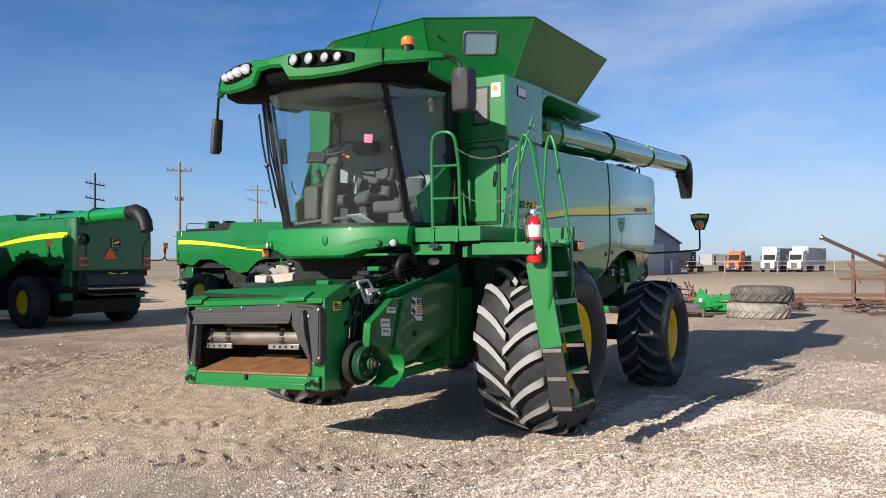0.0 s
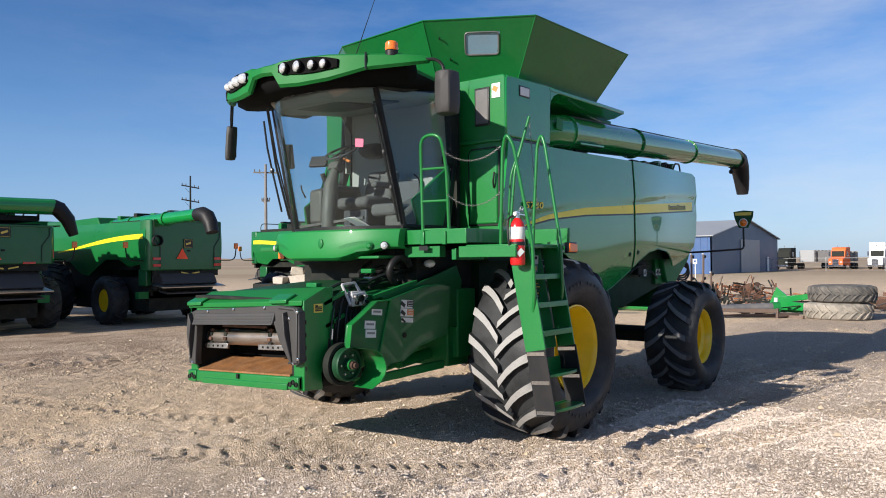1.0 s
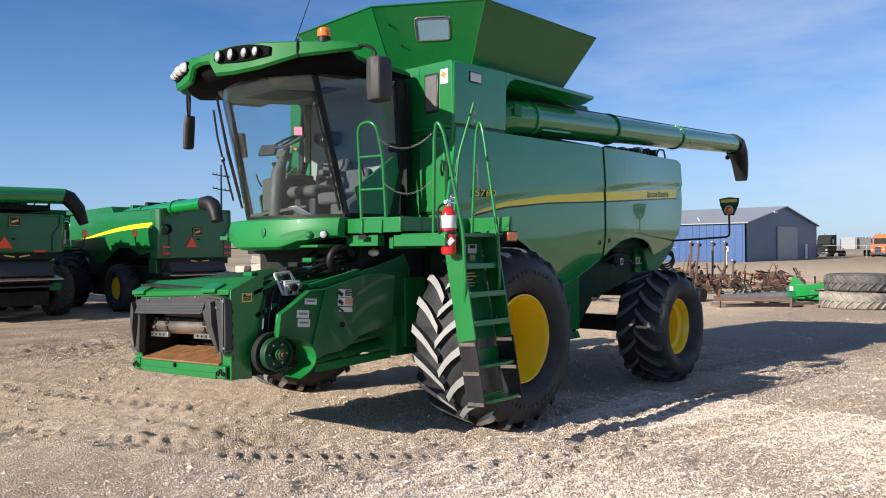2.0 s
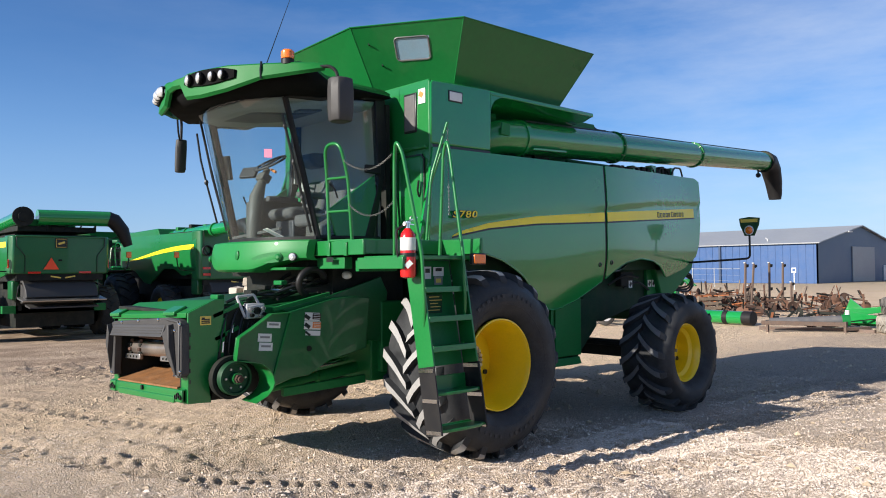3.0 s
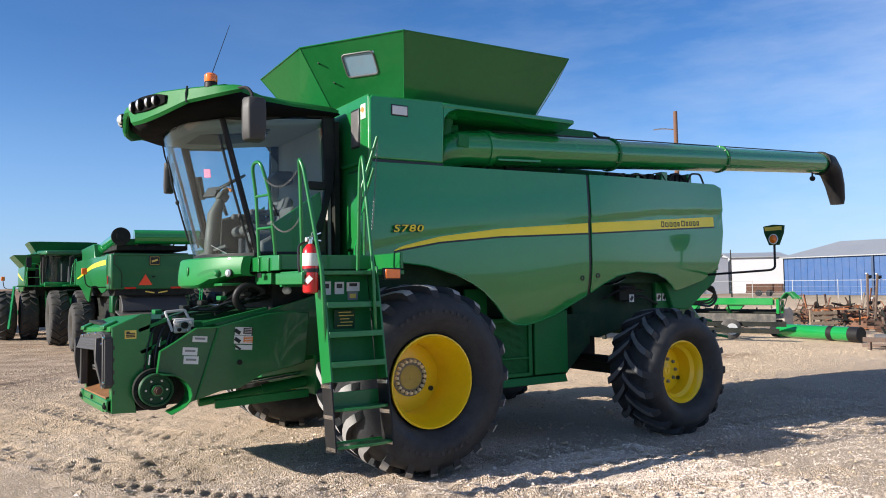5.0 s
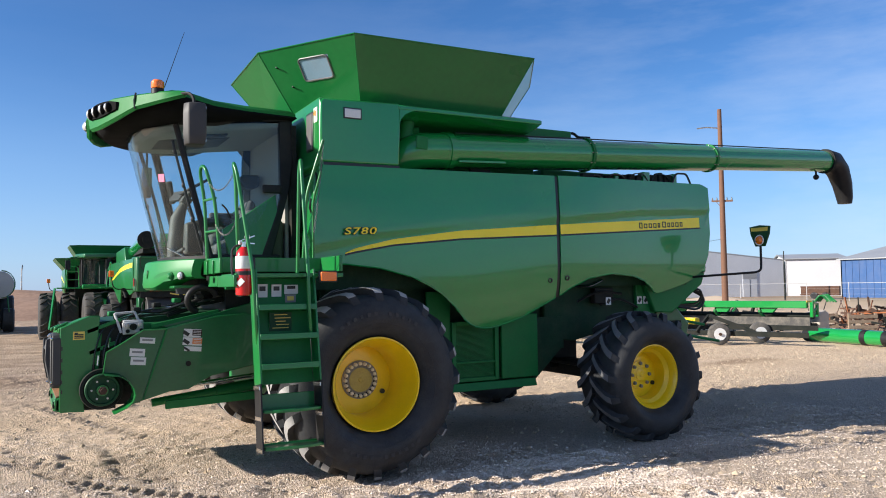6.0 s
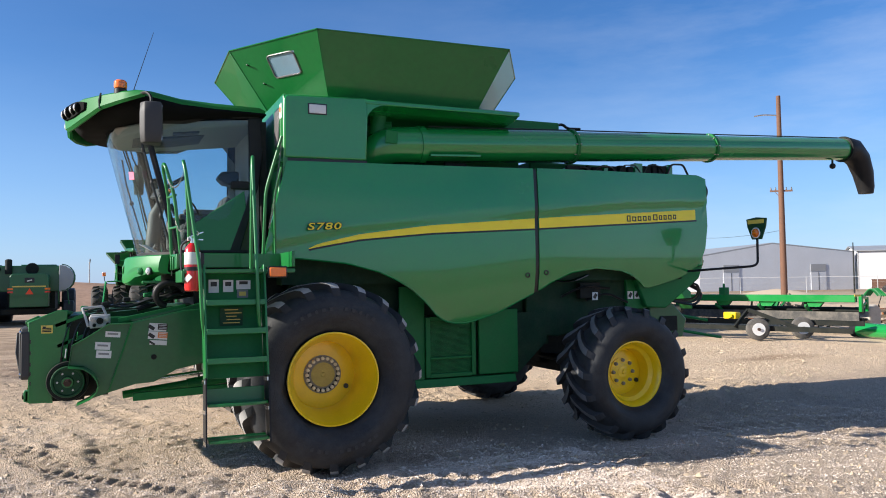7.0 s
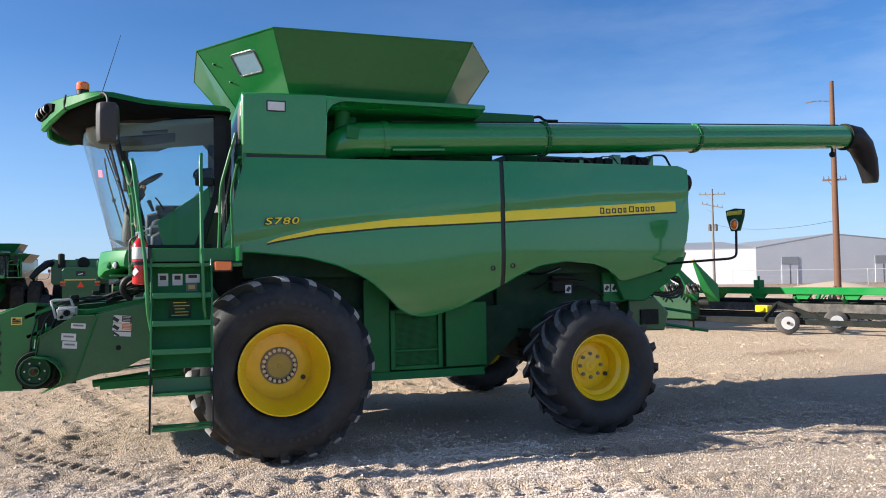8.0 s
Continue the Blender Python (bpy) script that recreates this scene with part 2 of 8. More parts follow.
FLUOR = mat("orange_red_reflector", (0.95, 0.085, 0.02), 0.4, var=0.04)
MIRROR = mat("mirror", (0.8, 0.8, 0.8), 0.03, metal=1.0, var=0.0)
DARKY = mat("greyed_hub_paint", (0.42, 0.33, 0.08), 0.6, var=0.2, scale=8, fine=60)
# Front tread is worn and carries the sun in its colour; rear, the shade
LUG = mat("worn_sunlit_tread_rubber", (0.30, 0.295, 0.285), 0.75, var=0.25, scale=5, fine=80, bump=0.002, dust=0.5, dustcol=(0.36, 0.34, 0.31))
LUG_R = mat("scuffed_shaded_tread_rubber", (0.13, 0.13, 0.132), 0.7, var=0.25, scale=5, fine=80, bump=0.002, dust=0.4, dustcol=(0.12, 0.115, 0.11))
GALV = mat("galvanised_steel", (0.42, 0.42, 0.415), 0.6, metal=0.0, var=0.1, scale=2, fine=30)

# ---- mesh building ----
class M:
    """Collects vertices and faces of one mesh."""

    def __init__(self):
        self.v, self.f = [], []

    def add(self, vs, fs):
        o = len(self.v)
        self.v += [tuple(p) for p in vs]
        self.f += [tuple(i + o for i in q) for q in fs]
        return self

    def box(self, c, s, rot=None):
        c, h = Vector(c), [a / 2 for a in s]
        ps = [Vector((x * h[0], y * h[1], z * h[2])) for x in (-1, 1) for y in (-1, 1) for z in (-1, 1)]
        if rot:
            e = Euler([radians(a) for a in rot]).to_matrix()
            ps = [e @ p for p in ps]
        return self.add([p + c for p in ps], [(0, 1, 3, 2), (4, 6, 7, 5), (0, 4, 5, 1), (2, 3, 7, 6), (0, 2, 6, 4), (1, 5, 7, 3)])

    def beam(self, a, b, w, h, up=(0, 0, 1)):
        """A bar from a to b, w wide and h high."""
        a, b = Vector(a), Vector(b)
        d = (b - a).normalized()
        s = d.cross(Vector(up))
        s = (s if s.length > 1e-4 else Vector((1, 0, 0))).normalized()
        u = s.cross(d)
        vs = [p + s * i * w / 2 + u * j * h / 2 for p in (a, b) for i, j in ((-1, -1), (1, -1), (1, 1), (-1, 1))]
        return self.add(vs, [(0, 1, 2, 3), (7, 6, 5, 4), (0, 4, 5, 1), (1, 5, 6, 2), (2, 6, 7, 3), (3, 7, 4, 0)])

    def prism(self, poly, axis, a, b):
        n = len(poly)
        at = {"x": lambda p, q: (q, p[0], p[1]), "y": lambda p, q: (p[0], q, p[1]), "z": lambda p, q: (p[0], p[1], q)}[axis]
        vs = [at(p, a) for p in poly] + [at(p, b) for p in poly]
        fs = [tuple(range(n)), tuple(range(2 * n - 1, n - 1, -1))] + [(i, n + i, n + (i + 1) % n, (i + 1) % n) for i in range(n)]
        return self.add(vs, fs)

    def loft(self, rings, close=True, caps=True):
        n = len(rings[0])
        vs = [p for r in rings for p in r]
        fs = []
        for k in range(len(rings) - 1):
            for i in range(n if close else n - 1):
                j = (i + 1) % n
                fs.append((k * n + i, k * n + j, (k + 1) * n + j, (k + 1) * n + i))
        if caps and close:
            fs += [tuple(range(n)), tuple(range(len(vs) - 1, len(vs) - n - 1, -1))]
        return self.add(vs, fs)

    def tube(self, pts, r, n=8, caps=True, flat=1.0):
        """A round bar along pts; r a number or one for each point."""
        pts = [Vector(p) for p in pts]
        rs = r if isinstance(r, (list, tuple)) else [r] * len(pts)
        rings, ref = [], None
        for i, p in enumerate(pts):
            d = (pts[min(i + 1, len(pts) - 1)] - pts[max(i - 1, 0)]).normalized()
            if ref is None:
                ref = Vector((0, 0, 1)) if abs(d.z) < 0.9 else Vector((1, 0, 0))
            s = d.cross(ref).normalized()
            u = s.cross(d).normalized()
            ref = u
            rings.append([p + (s * math.cos(a) + u * math.sin(a) * flat) * rs[i] for a in [2 * math.pi * k / n for k in range(n)]])
        return self.loft(rings, caps=caps)

    def lathe(self, prof, c, axis, n=32, sign=1):
        """prof: pairs of radius and distance along the axis from c."""
        c = Vector(c)
        rings = []
        for r, d in prof:
            ring = []
            for k in range(n):
                a = 2 * math.pi * k / n
                p = {"x": (sign * d, r * math.cos(a), r * math.sin(a)), "y": (r * math.cos(a), sign * d, r * math.sin(a)), "z": (r * math.cos(a), r * math.sin(a), sign * d)}[axis]
                ring.append(c + Vector(p))
            rings.append(ring)
        return self.loft(rings, caps=True)

    def ball(self, c, s, n=12, rot=None):
        c = Vector(c)
        e = Euler([radians(a) for a in rot]).to_matrix() if rot else Matrix.Identity(3)
        rings = []
        for i in range(n // 2 + 1):
            t = math.pi * (0.02 + 0.96 * i / (n // 2))
            rings.append([c + e @ Vector((s[0] * math.sin(t) * math.cos(a), s[1] * math.sin(t) * math.sin(a), s[2] * math.cos(t))) for a in [2 * math.pi * k / n for k in range(n)]])
        return self.loft(rings)


def arc(c, r, a0, a1, n):
    return [(c[0] + r * math.cos(radians(a0 + (a1 - a0) * i / n)), c[1] + r * math.sin(radians(a0 + (a1 - a0) * i / n))) for i in range(n + 1)]


def bend(pts, n=5, cut=0.3):
    """pts with each corner rounded."""
    pts = [Vector(p) for p in pts]
    out = [pts[0]]
    for a, b, c in zip(pts, pts[1:], pts[2:]):
        r = min(cut, (b - a).length * 0.49, (c - b).length * 0.49)
        p, q = b + (a - b).normalized() * r, b + (c - b).normalized() * r
        out += [(1 - t) ** 2 * p + 2 * t * (1 - t) * b + t * t * q for t in [i / n for i in range(n + 1)]]
    return out + [pts[-1]]


def lerp(a, b, t):
    return a + (b - a) * t


def smooth(t):
    t = max(0.0, min(1.0, t))
    return t * t * (3 - 2 * t)


def curve(x, pts):
    """A broken line through pts, as a function of x."""
    return float(np.interp(x, [p[0] for p in pts], [p[1] for p in pts]))


def part(name, m, material, parent=None, label="", bevel=0.0, angle=38, fix=True):
    me = bpy.data.meshes.new(name)
    me.from_pydata(m.v, [], m.f)
    if fix:
        b = bmesh.new()
        b.from_mesh(me)
        bmesh.ops.recalc_face_normals(b, faces=b.faces)
        b.to_mesh(me)
        b.free()
    me.materials.append(material)
    me.shade_smooth()
    me.set_sharp_from_angle(angle=radians(angle))
    ob = new(name, me)
    ob.parent = parent
    if label:
        ob["label"] = label
    if bevel:
        bv = ob.modifiers.new("bevel", "BEVEL")
        bv.width, bv.segments, bv.limit_method, bv.angle_limit = bevel, 2, "ANGLE", radians(40)
        bv.harden_normals = False
    return ob


def thing(name, label, category, group="", at=(0, 0, 0), turn=0.0):
    ob = new(name)
    ob.matrix_world = pose(*at, 0, 0, turn)
    return tagged(ob, label, category, group)


def words(name, text, size, m, material, parent, label="", fat=0.0, space=1.0):
    cu = bpy.data.curves.new(name, "FONT")
    cu.body, cu.size, cu.extrude, cu.resolution_u, cu.offset = text, size, 0.002, 3, fat
    cu.space_character = space
    ob = bpy.data.objects.new(name, cu)
    scene.collection.objects.link(ob)
    me = bpy.data.meshes.new_from_object(ob.evaluated_get(bpy.context.evaluated_depsgraph_get()))
    bpy.data.objects.remove(ob)
    me.materials.clear()
    me.materials.append(material)
    o = new(name, me)
    me.transform(m)
    o.parent = parent
    if label:
        o["label"] = label
    return o

# ---- ground ----
def ground_material():
    m = bpy.data.materials.new("gravel_ground")
    m.use_nodes = True
    n, l = m.node_tree.nodes, m.node_tree.links
    b = n["Principled BSDF"]
    b.inputs["Roughness"].default_value = 0.95
    b.inputs["Specular IOR Level"].default_value = 0.15
    tc = n.new("ShaderNodeTexCoord")

    def noise_at(scale, detail=6.0, rough=0.6):
        t = n.new("ShaderNodeTexNoise")
        t.inputs["Scale"].default_value, t.inputs["Detail"].default_value, t.inputs["Roughness"].default_value = scale, detail, rough
        l.new(tc.outputs["Object"], t.inputs["Vector"])
        return t.outputs[0]

    def ramp(v, a, b_, lo, hi):
        r = n.new("ShaderNodeMapRange")
        for i, k in enumerate((a, b_, lo, hi)):
            r.inputs[i + 1].default_value = k
        l.new(v, r.inputs[0])
        return r.outputs[0]

    def blend(f, c1, c2):
        x = n.new("ShaderNodeMix")
        x.data_type = "RGBA"
        l.new(f, x.inputs[0])
        for i, c in ((6, c1), (7, c2)):
            if isinstance(c, tuple):
                x.inputs[i].default_value = (*c, 1)
            else:
                l.new(c, x.inputs[i])
        return x.outputs[2]

    soil = blend(ramp(noise_at(0.35), 0.38, 0.62, 0, 1), (0.60, 0.44, 0.285), (0.68, 0.52, 0.36))
    soil = blend(ramp(noise_at(2.2), 0.42, 0.70, 0, 0.75), soil, (0.62, 0.455, 0.29))
    soil = blend(ramp(noise_at(9, 8), 0.55, 0.75, 0, 0.5), soil, (0.36, 0.26, 0.17))
    vo = n.new("ShaderNodeTexVoronoi")
    vo.inputs["Scale"].default_value = 62
    l.new(tc.outputs["Object"], vo.inputs["Vector"])
    sp = n.new("ShaderNodeSeparateColor")
    l.new(vo.outputs["Color"], sp.inputs[0])
    stone = blend(ramp(sp.outputs[0], 0.1, 0.9, 0, 1), (0.55, 0.43, 0.33), (0.86, 0.69, 0.54))
    # crushed stone was spread round the near side; beyond lies bare dirt
    sx = n.new("ShaderNodeSeparateXYZ")
    l.new(tc.outputs["Object"], sx.inputs[0])
    wob = n.new("ShaderNodeMath")
    wob.operation = "MULTIPLY_ADD"
    l.new(noise_at(0.4, 4), wob.inputs[0])
    wob.inputs[1].default_value = 3.0
    l.new(sx.outputs[1], wob.inputs[2])
    cover = n.new("ShaderNodeMath")
    cover.operation = "MULTIPLY"
    l.new(ramp(wob.outputs[0], 0.4, 3.6, 1.0, 0.15), cover.inputs[0])
    l.new(ramp(noise_at(0.5, 5), 0.36, 0.60, 0.65, 0.95), cover.inputs[1])
    soil = blend(cover.outputs[0], soil, stone)
    # bare brown earth, churned by wheels, over the western part of the yard
    west = n.new("ShaderNodeMath")
    west.operation = "MULTIPLY"
    l.new(ramp(wob.outputs[0], 5.0, 11.5, 0.0, 1.0), west.inputs[0])
    l.new(ramp(sx.outputs[0], 3.0, 13.0, 1.0, 0.0), west.inputs[1])
    streak = n.new("ShaderNodeTexNoise")
    streak.inputs["Scale"].default_value, streak.inputs["Detail"].default_value = 1.0, 6.0
    smap = n.new("ShaderNodeMapping")
    smap.inputs["Scale"].default_value = (0.7, 1.3, 1.0)
    l.new(tc.outputs["Object"], smap.inputs["Vector"])
    l.new(smap.outputs[0], streak.inputs["Vector"])
    brown = blend(ramp(streak.outputs[0], 0.40, 0.62, 0, 1), (0.32, 0.23, 0.16), (0.50, 0.375, 0.27))
    soil = blend(west.outputs[0], soil, brown)
    # an old oily stain on the dry earth
    sd = n.new("ShaderNodeVectorMath")
    sd.operation = "DISTANCE"
    sm = n.new("ShaderNodeMapping")
    sm.inputs["Scale"].default_value = (0.42, 1.5, 1.0)
    l.new(tc.outputs["Object"], sm.inputs["Vector"])
    l.new(sm.outputs[0], sd.inputs[0])
    sd.inputs[1].default_value = (13.2 * 0.42, 4.2 * 1.5, 0)
    sw = n.new("ShaderNodeMath")
    sw.operation = "MULTIPLY_ADD"
    l.new(noise_at(1.3, 6), sw.inputs[0])
    sw.inputs[1].default_value = 1.6
    l.new(sd.outputs["Value"], sw.inputs[2])
    soil = blend(ramp(sw.outputs[0], 1.0, 1.7, 0.62, 0.0), soil, (0.25, 0.15, 0.09))
    # far fields: dry grass and bare earth in broad bands
    far = blend(ramp(noise_at(0.012, 4), 0.42, 0.58, 0, 1), (0.42, 0.33, 0.22), (0.34, 0.25, 0.17))
    ln = n.new("ShaderNodeVectorMath")
    ln.operation = "LENGTH"
    l.new(tc.outputs["Object"], ln.inputs[0])
    soil = blend(ramp(ln.outputs["Value"], 45, 95, 0, 1), soil, far)
    l.new(soil, b.inputs["Base Color"])
    bp = n.new("ShaderNodeBump")
    bp.inputs["Strength"].default_value, bp.inputs["Distance"].default_value = 1.0, 0.045
    h = n.new("ShaderNodeMath")
    h.operation = "MULTIPLY_ADD"
    packed = n.new("ShaderNodeMath")
    packed.operation = "MULTIPLY"
    l.new(vo.outputs["Distance"], packed.inputs[0])
    l.new(cover.outputs[0], packed.inputs[1])
    l.new(packed.outputs[0], h.inputs[0])
    h.inputs[1].default_value = -1.9
    l.new(noise_at(21, 9, 0.80), h.inputs[2])
    l.new(h.outputs[0], bp.inputs["Height"])
    l.new(bp.outputs[0], b.inputs["Normal"])
    return m


def axis_steps(a, b, d, far, grow=1.16):
    out = list(np.arange(a, b + d / 2, d))
    lo, hi, s = [a], [b], d
    while hi[-1] < far:
        s *= grow
        hi.append(hi[-1] + s)
        lo.append(lo[-1] - s)
    return np.array(lo[:0:-1] + out + hi[1:])


def fbm(x, y, seed, scale, octaves=4, gain=0.5):
    """Smooth value noise on arrays."""
    out, amp = np.zeros_like(x), 1.0
    for o in range(octaves):
        rng = np.random.RandomState(seed + o)
        g = rng.rand(128, 128)
        u, v = x * scale * 2 ** o + 37.7 * o, y * scale * 2 ** o + 11.3 * o
        i, j = np.floor(u).astype(int), np.floor(v).astype(int)
        fu, fv = u - i, v - j
        fu, fv = fu * fu * (3 - 2 * fu), fv * fv * (3 - 2 * fv)
        a, b, c, d = g[i % 128, j % 128], g[(i + 1) % 128, j % 128], g[i % 128, (j + 1) % 128], g[(i + 1) % 128, (j + 1) % 128]
        out += amp * ((a * (1 - fu) + b * fu) * (1 - fv) + (c * (1 - fu) + d * fu) * fv - 0.5)
        amp *= gain
    return out


TRACKS = [[(-3.9, 2.6), (-3.3, 0.9), (-2.75, -0.4), (-2.35, -1.35), (-1.75, -2.25), (-0.75, -2.95), (0.55, -3.55), (2.9, -4.35), (5.1, -5.2), (8.5, -6.6)],
          [(-1.6, 1.4), (-2.3, 3.6), (-3.2, 6.5)], [(6.5, -3.2), (9.0, -2.9), (14.0, -2.6)], [(-6.4, 2.0), (-5.3, -1.2), (-3.6, -3.8), (-0.5, -5.6), (4, -7.4)],
          [(0.7, -2.75), (2.6, -2.95), (5.0, -3.3), (8.5, -4.2)], [(0.6, -1.85), (1.8, -1.9), (3.1, -1.95)], [(4.9, -2.0), (7.0, -2.3), (9.5, -2.9)]]


def ground_z(x, y):
    x, y = np.asarray(x, float), np.asarray(y, float)
    near = np.clip(1 - (np.hypot(x, y) - 12.5) / 5, 0, 1) * np.clip(1 + np.minimum(np.minimum(x + 7, 9 - x), np.minimum(y + 8, 10 - y)) / 2.0, 0, 1)
    z = 0.05 * fbm(x, y, 5, 0.22, 3) + 0.032 * near * fbm(x, y, 20, 1.1, 4, 0.70)
    rough = np.clip(fbm(x, y, 60, 0.35, 2) + 0.45, 0.2, 0.85)
    lumps = (0.115 - 0.035 * np.clip((x + 0.5) / 3, 0, 1)) * (1 - 0.5 * np.clip((-3.0 - y) / 1.5, 0, 1) * np.clip((x + 3.5) / 2, 0, 1)) * near * rough * fbm(x * 0.75, y, 90, 4.2, 3, 0.75)
    # one row of deep lug prints left by a passing tyre
    ax, ay, bx, by = -2.95, -0.40, -1.25, -2.45
    L0 = math.hypot(bx - ax, by - ay)
    rs, rq = ((x - ax) * (bx - ax) + (y - ay) * (by - ay)) / L0, ((x - ax) * (ay - by) + (y - ay) * (bx - ax)) / L0
    row = np.exp(-(rq / 0.085) ** 4) * np.clip(rs / 0.2, 0, 1) * np.clip((L0 - rs) / 0.5, 0, 1)
    z += lumps * (1 - 0.85 * np.exp(-(rq / 0.2) ** 4) * np.clip(rs / 0.2, 0, 1) * np.clip((L0 - rs) / 0.3, 0, 1))
    z += row * (0.024 * np.cos(2 * math.pi * (rs + 0.25 * rq) / 0.168) - 0.004)
    for ti, run in enumerate(TRACKS):
        s0, w = 0.0, 0.46
        best, bs, bq = np.full(x.shape, 1e9), np.zeros_like(x), np.zeros_like(x)
        for (ax, ay), (bx, by) in zip(run, run[1:]):
            L = math.hypot(bx - ax, by - ay)
            dx, dy = (bx - ax) / L, (by - ay) / L
            s = np.clip((x - ax) * dx + (y - ay) * dy, 0, L)
            ex, ey = x - ax - s * dx, y - ay - s * dy
            d = np.hypot(ex, ey)
            nearer = d < best
            best, bs, bq = np.where(nearer, d, best), np.where(nearer, s + s0, bs), np.where(nearer, ex * -dy + ey * dx, bq)
            s0 += L
        fade = np.clip(bs / 0.4, 0, 1) * np.clip((s0 - bs) / 0.4, 0, 1) * (0.55 + 0.45 * np.clip(fbm(x, y, 310 + ti, 0.6, 2) * 2 + 0.6, 0, 1)) * (1.0 if ti == 0 else 0.8)
        fade = fade * (1 - np.exp(-(rq / 0.3) ** 4) * np.clip(rs / 0.2, 0, 1) * np.clip((L0 - rs) / 0.5, 0, 1))
        inside = np.clip((w / 2 - best) / 0.07, 0, 1) * fade
        lug = np.clip(np.sin((bs + 0.5 * np.abs(bq)) * 2 * math.pi / 0.24 + 0.8 * fbm(x, y, 330, 1.5, 2)) * 1.8 - 0.2, -1, 1)
        z += inside * (-0.014 + (0.020 if ti == 0 else 0.030) * lug * np.clip((np.abs(bq) - 0.02) / 0.05, 0.3, 1))
        z += 0.02 * np.exp(-((best - w / 2 - 0.07) / 0.07) ** 2) * fade
    # bedded flat where the wheels stand
    for cx, cy, r in ((0, -1.79, 0.55), (0, 1.79, 0.55), (3.93, -1.95, 0.5), (3.93, 1.95, 0.5)):
        k = np.clip(1.3 - np.hypot((x - cx) * 0.9, (y - cy)) / r, 0, 1)
        z = z * (1 - k) + 0.012 * k
    hills = 55 * np.clip((np.hypot(x, y) - 1500) / 1500, 0, 1) * np.clip(fbm(x, y, 140, 0.0011, 3) + 0.25, 0, 1) * np.clip((y - np.abs(x) * 0.8) / 900, 0, 1)
    return z - 0.012 + hills


gx, gy = axis_steps(-7.0, 9.0, 0.042, 4200, 1.09), axis_steps(-8.0, 10.0, 0.042, 4200, 1.09)
X, Y = np.meshgrid(gx, gy, indexing="ij")
Z = ground_z(X, Y)
nx, ny = len(gx), len(gy)
idx = np.arange(nx * ny).reshape(nx, ny)
quads = np.stack([idx[:-1, :-1], idx[1:, :-1], idx[1:, 1:], idx[:-1, 1:]], -1).reshape(-1, 4)
gm = bpy.data.meshes.new("ground")
gm.from_pydata(np.stack([X, Y, Z], -1).reshape(-1, 3).tolist(), [], quads.tolist())
gm.shade_smooth()
gm.materials.append(ground_material())
tagged(new("ground", gm), "pale tan gravel and dry earth with tyre tracks", "ground", kind="structure")


def pebble_field(name, n, box, size, seed, material, label, cover=0.5):
    """Loose stones, half sunk, as one mesh of small faceted lumps."""
    rng = np.random.RandomState(seed)
    base = np.array([(0, 0, 1), (0.9, 0.1, 0.15), (0.2, 0.95, 0.1), (-0.85, 0.35, 0.2), (-0.45, -0.85, 0.1), (0.5, -0.75, 0.2)])
    faces = np.array([(0, 1, 2), (0, 2, 3), (0, 3, 4), (0, 4, 5), (0, 5, 1)])
    x, y = rng.uniform(box[0], box[1], n), rng.uniform(box[2], box[3], n)
    keep = (fbm(x, y, 200, 0.45, 3) + cover) > rng.rand(n) * 0.95
    # the spread of stones thins out unevenly round its rim
    if cover > 0.6:
        rim = np.minimum(np.minimum(x + 7, 9.5 - x), np.minimum(y + 8.0, 3.4 - 4 * np.clip(x / 2.5, 0, 1) - y))
        keep &= rng.rand(n) < (rim + 1.2 * fbm(x, y, 230, 0.8, 3)) / 1.5
    print_row = (np.abs((x + 2.95) * 2.05 + (y + 0.40) * 1.70) / 2.663 < 0.11) & (x > -2.95) & (x < -1.4)
    keep &= ~print_row | (rng.rand(n) < 0.35)
    x, y = x[keep], y[keep]
    n = len(x)
    s = size * np.exp(rng.randn(n) * 0.42)
    a = rng.rand(n) * 6.283
    shape = base[None] * (1 + 0.28 * rng.randn(n, 6, 1)) * np.array([1, 0.8, 0.54])[None, None]
    c, d = np.cos(a)[:, None], np.sin(a)[:, None]
    px, py = shape[..., 0] * c - shape[..., 1] * d, shape[..., 0] * d + shape[..., 1] * c
    v = np.stack([px * s[:, None] + x[:, None], py * s[:, None] + y[:, None], shape[..., 2] * s[:, None] + (ground_z(x, y) - 0.02 * s)[:, None]], -1).reshape(-1, 3)
    f = (faces[None] + 6 * np.arange(n)[:, None, None]).reshape(-1, 3)
    me = bpy.data.meshes.new(name)
    me.from_pydata(v.tolist(), [], f.tolist())
    me.materials.append(material)
    return tagged(new(name, me), label, "gravel", kind="stuff")


def pebble_material(name, c1, c2):
    m = bpy.data.materials.new(name)
    m.use_nodes = True
    n, l = m.node_tree.nodes, m.node_tree.links
    b = n["Principled BSDF"]
    b.inputs["Roughness"].default_value = 0.9
    b.inputs["Specular IOR Level"].default_value = 0.2
    g = n.new("ShaderNodeNewGeometry")
    x = n.new("ShaderNodeMix")
    x.data_type = "RGBA"
    x.inputs[6].default_value, x.inputs[7].default_value = (*c1, 1), (*c2, 1)
    l.new(g.outputs["Random Per Island"], x.inputs[0])
    l.new(x.outputs[2], b.inputs["Base Color"])
    return m


PEB = pebble_material("gravel_stones", (0.58, 0.475, 0.385), (0.86, 0.715, 0.595))
CLOD = pebble_material("earth_clods", (0.42, 0.32, 0.21), (0.56, 0.44, 0.31))
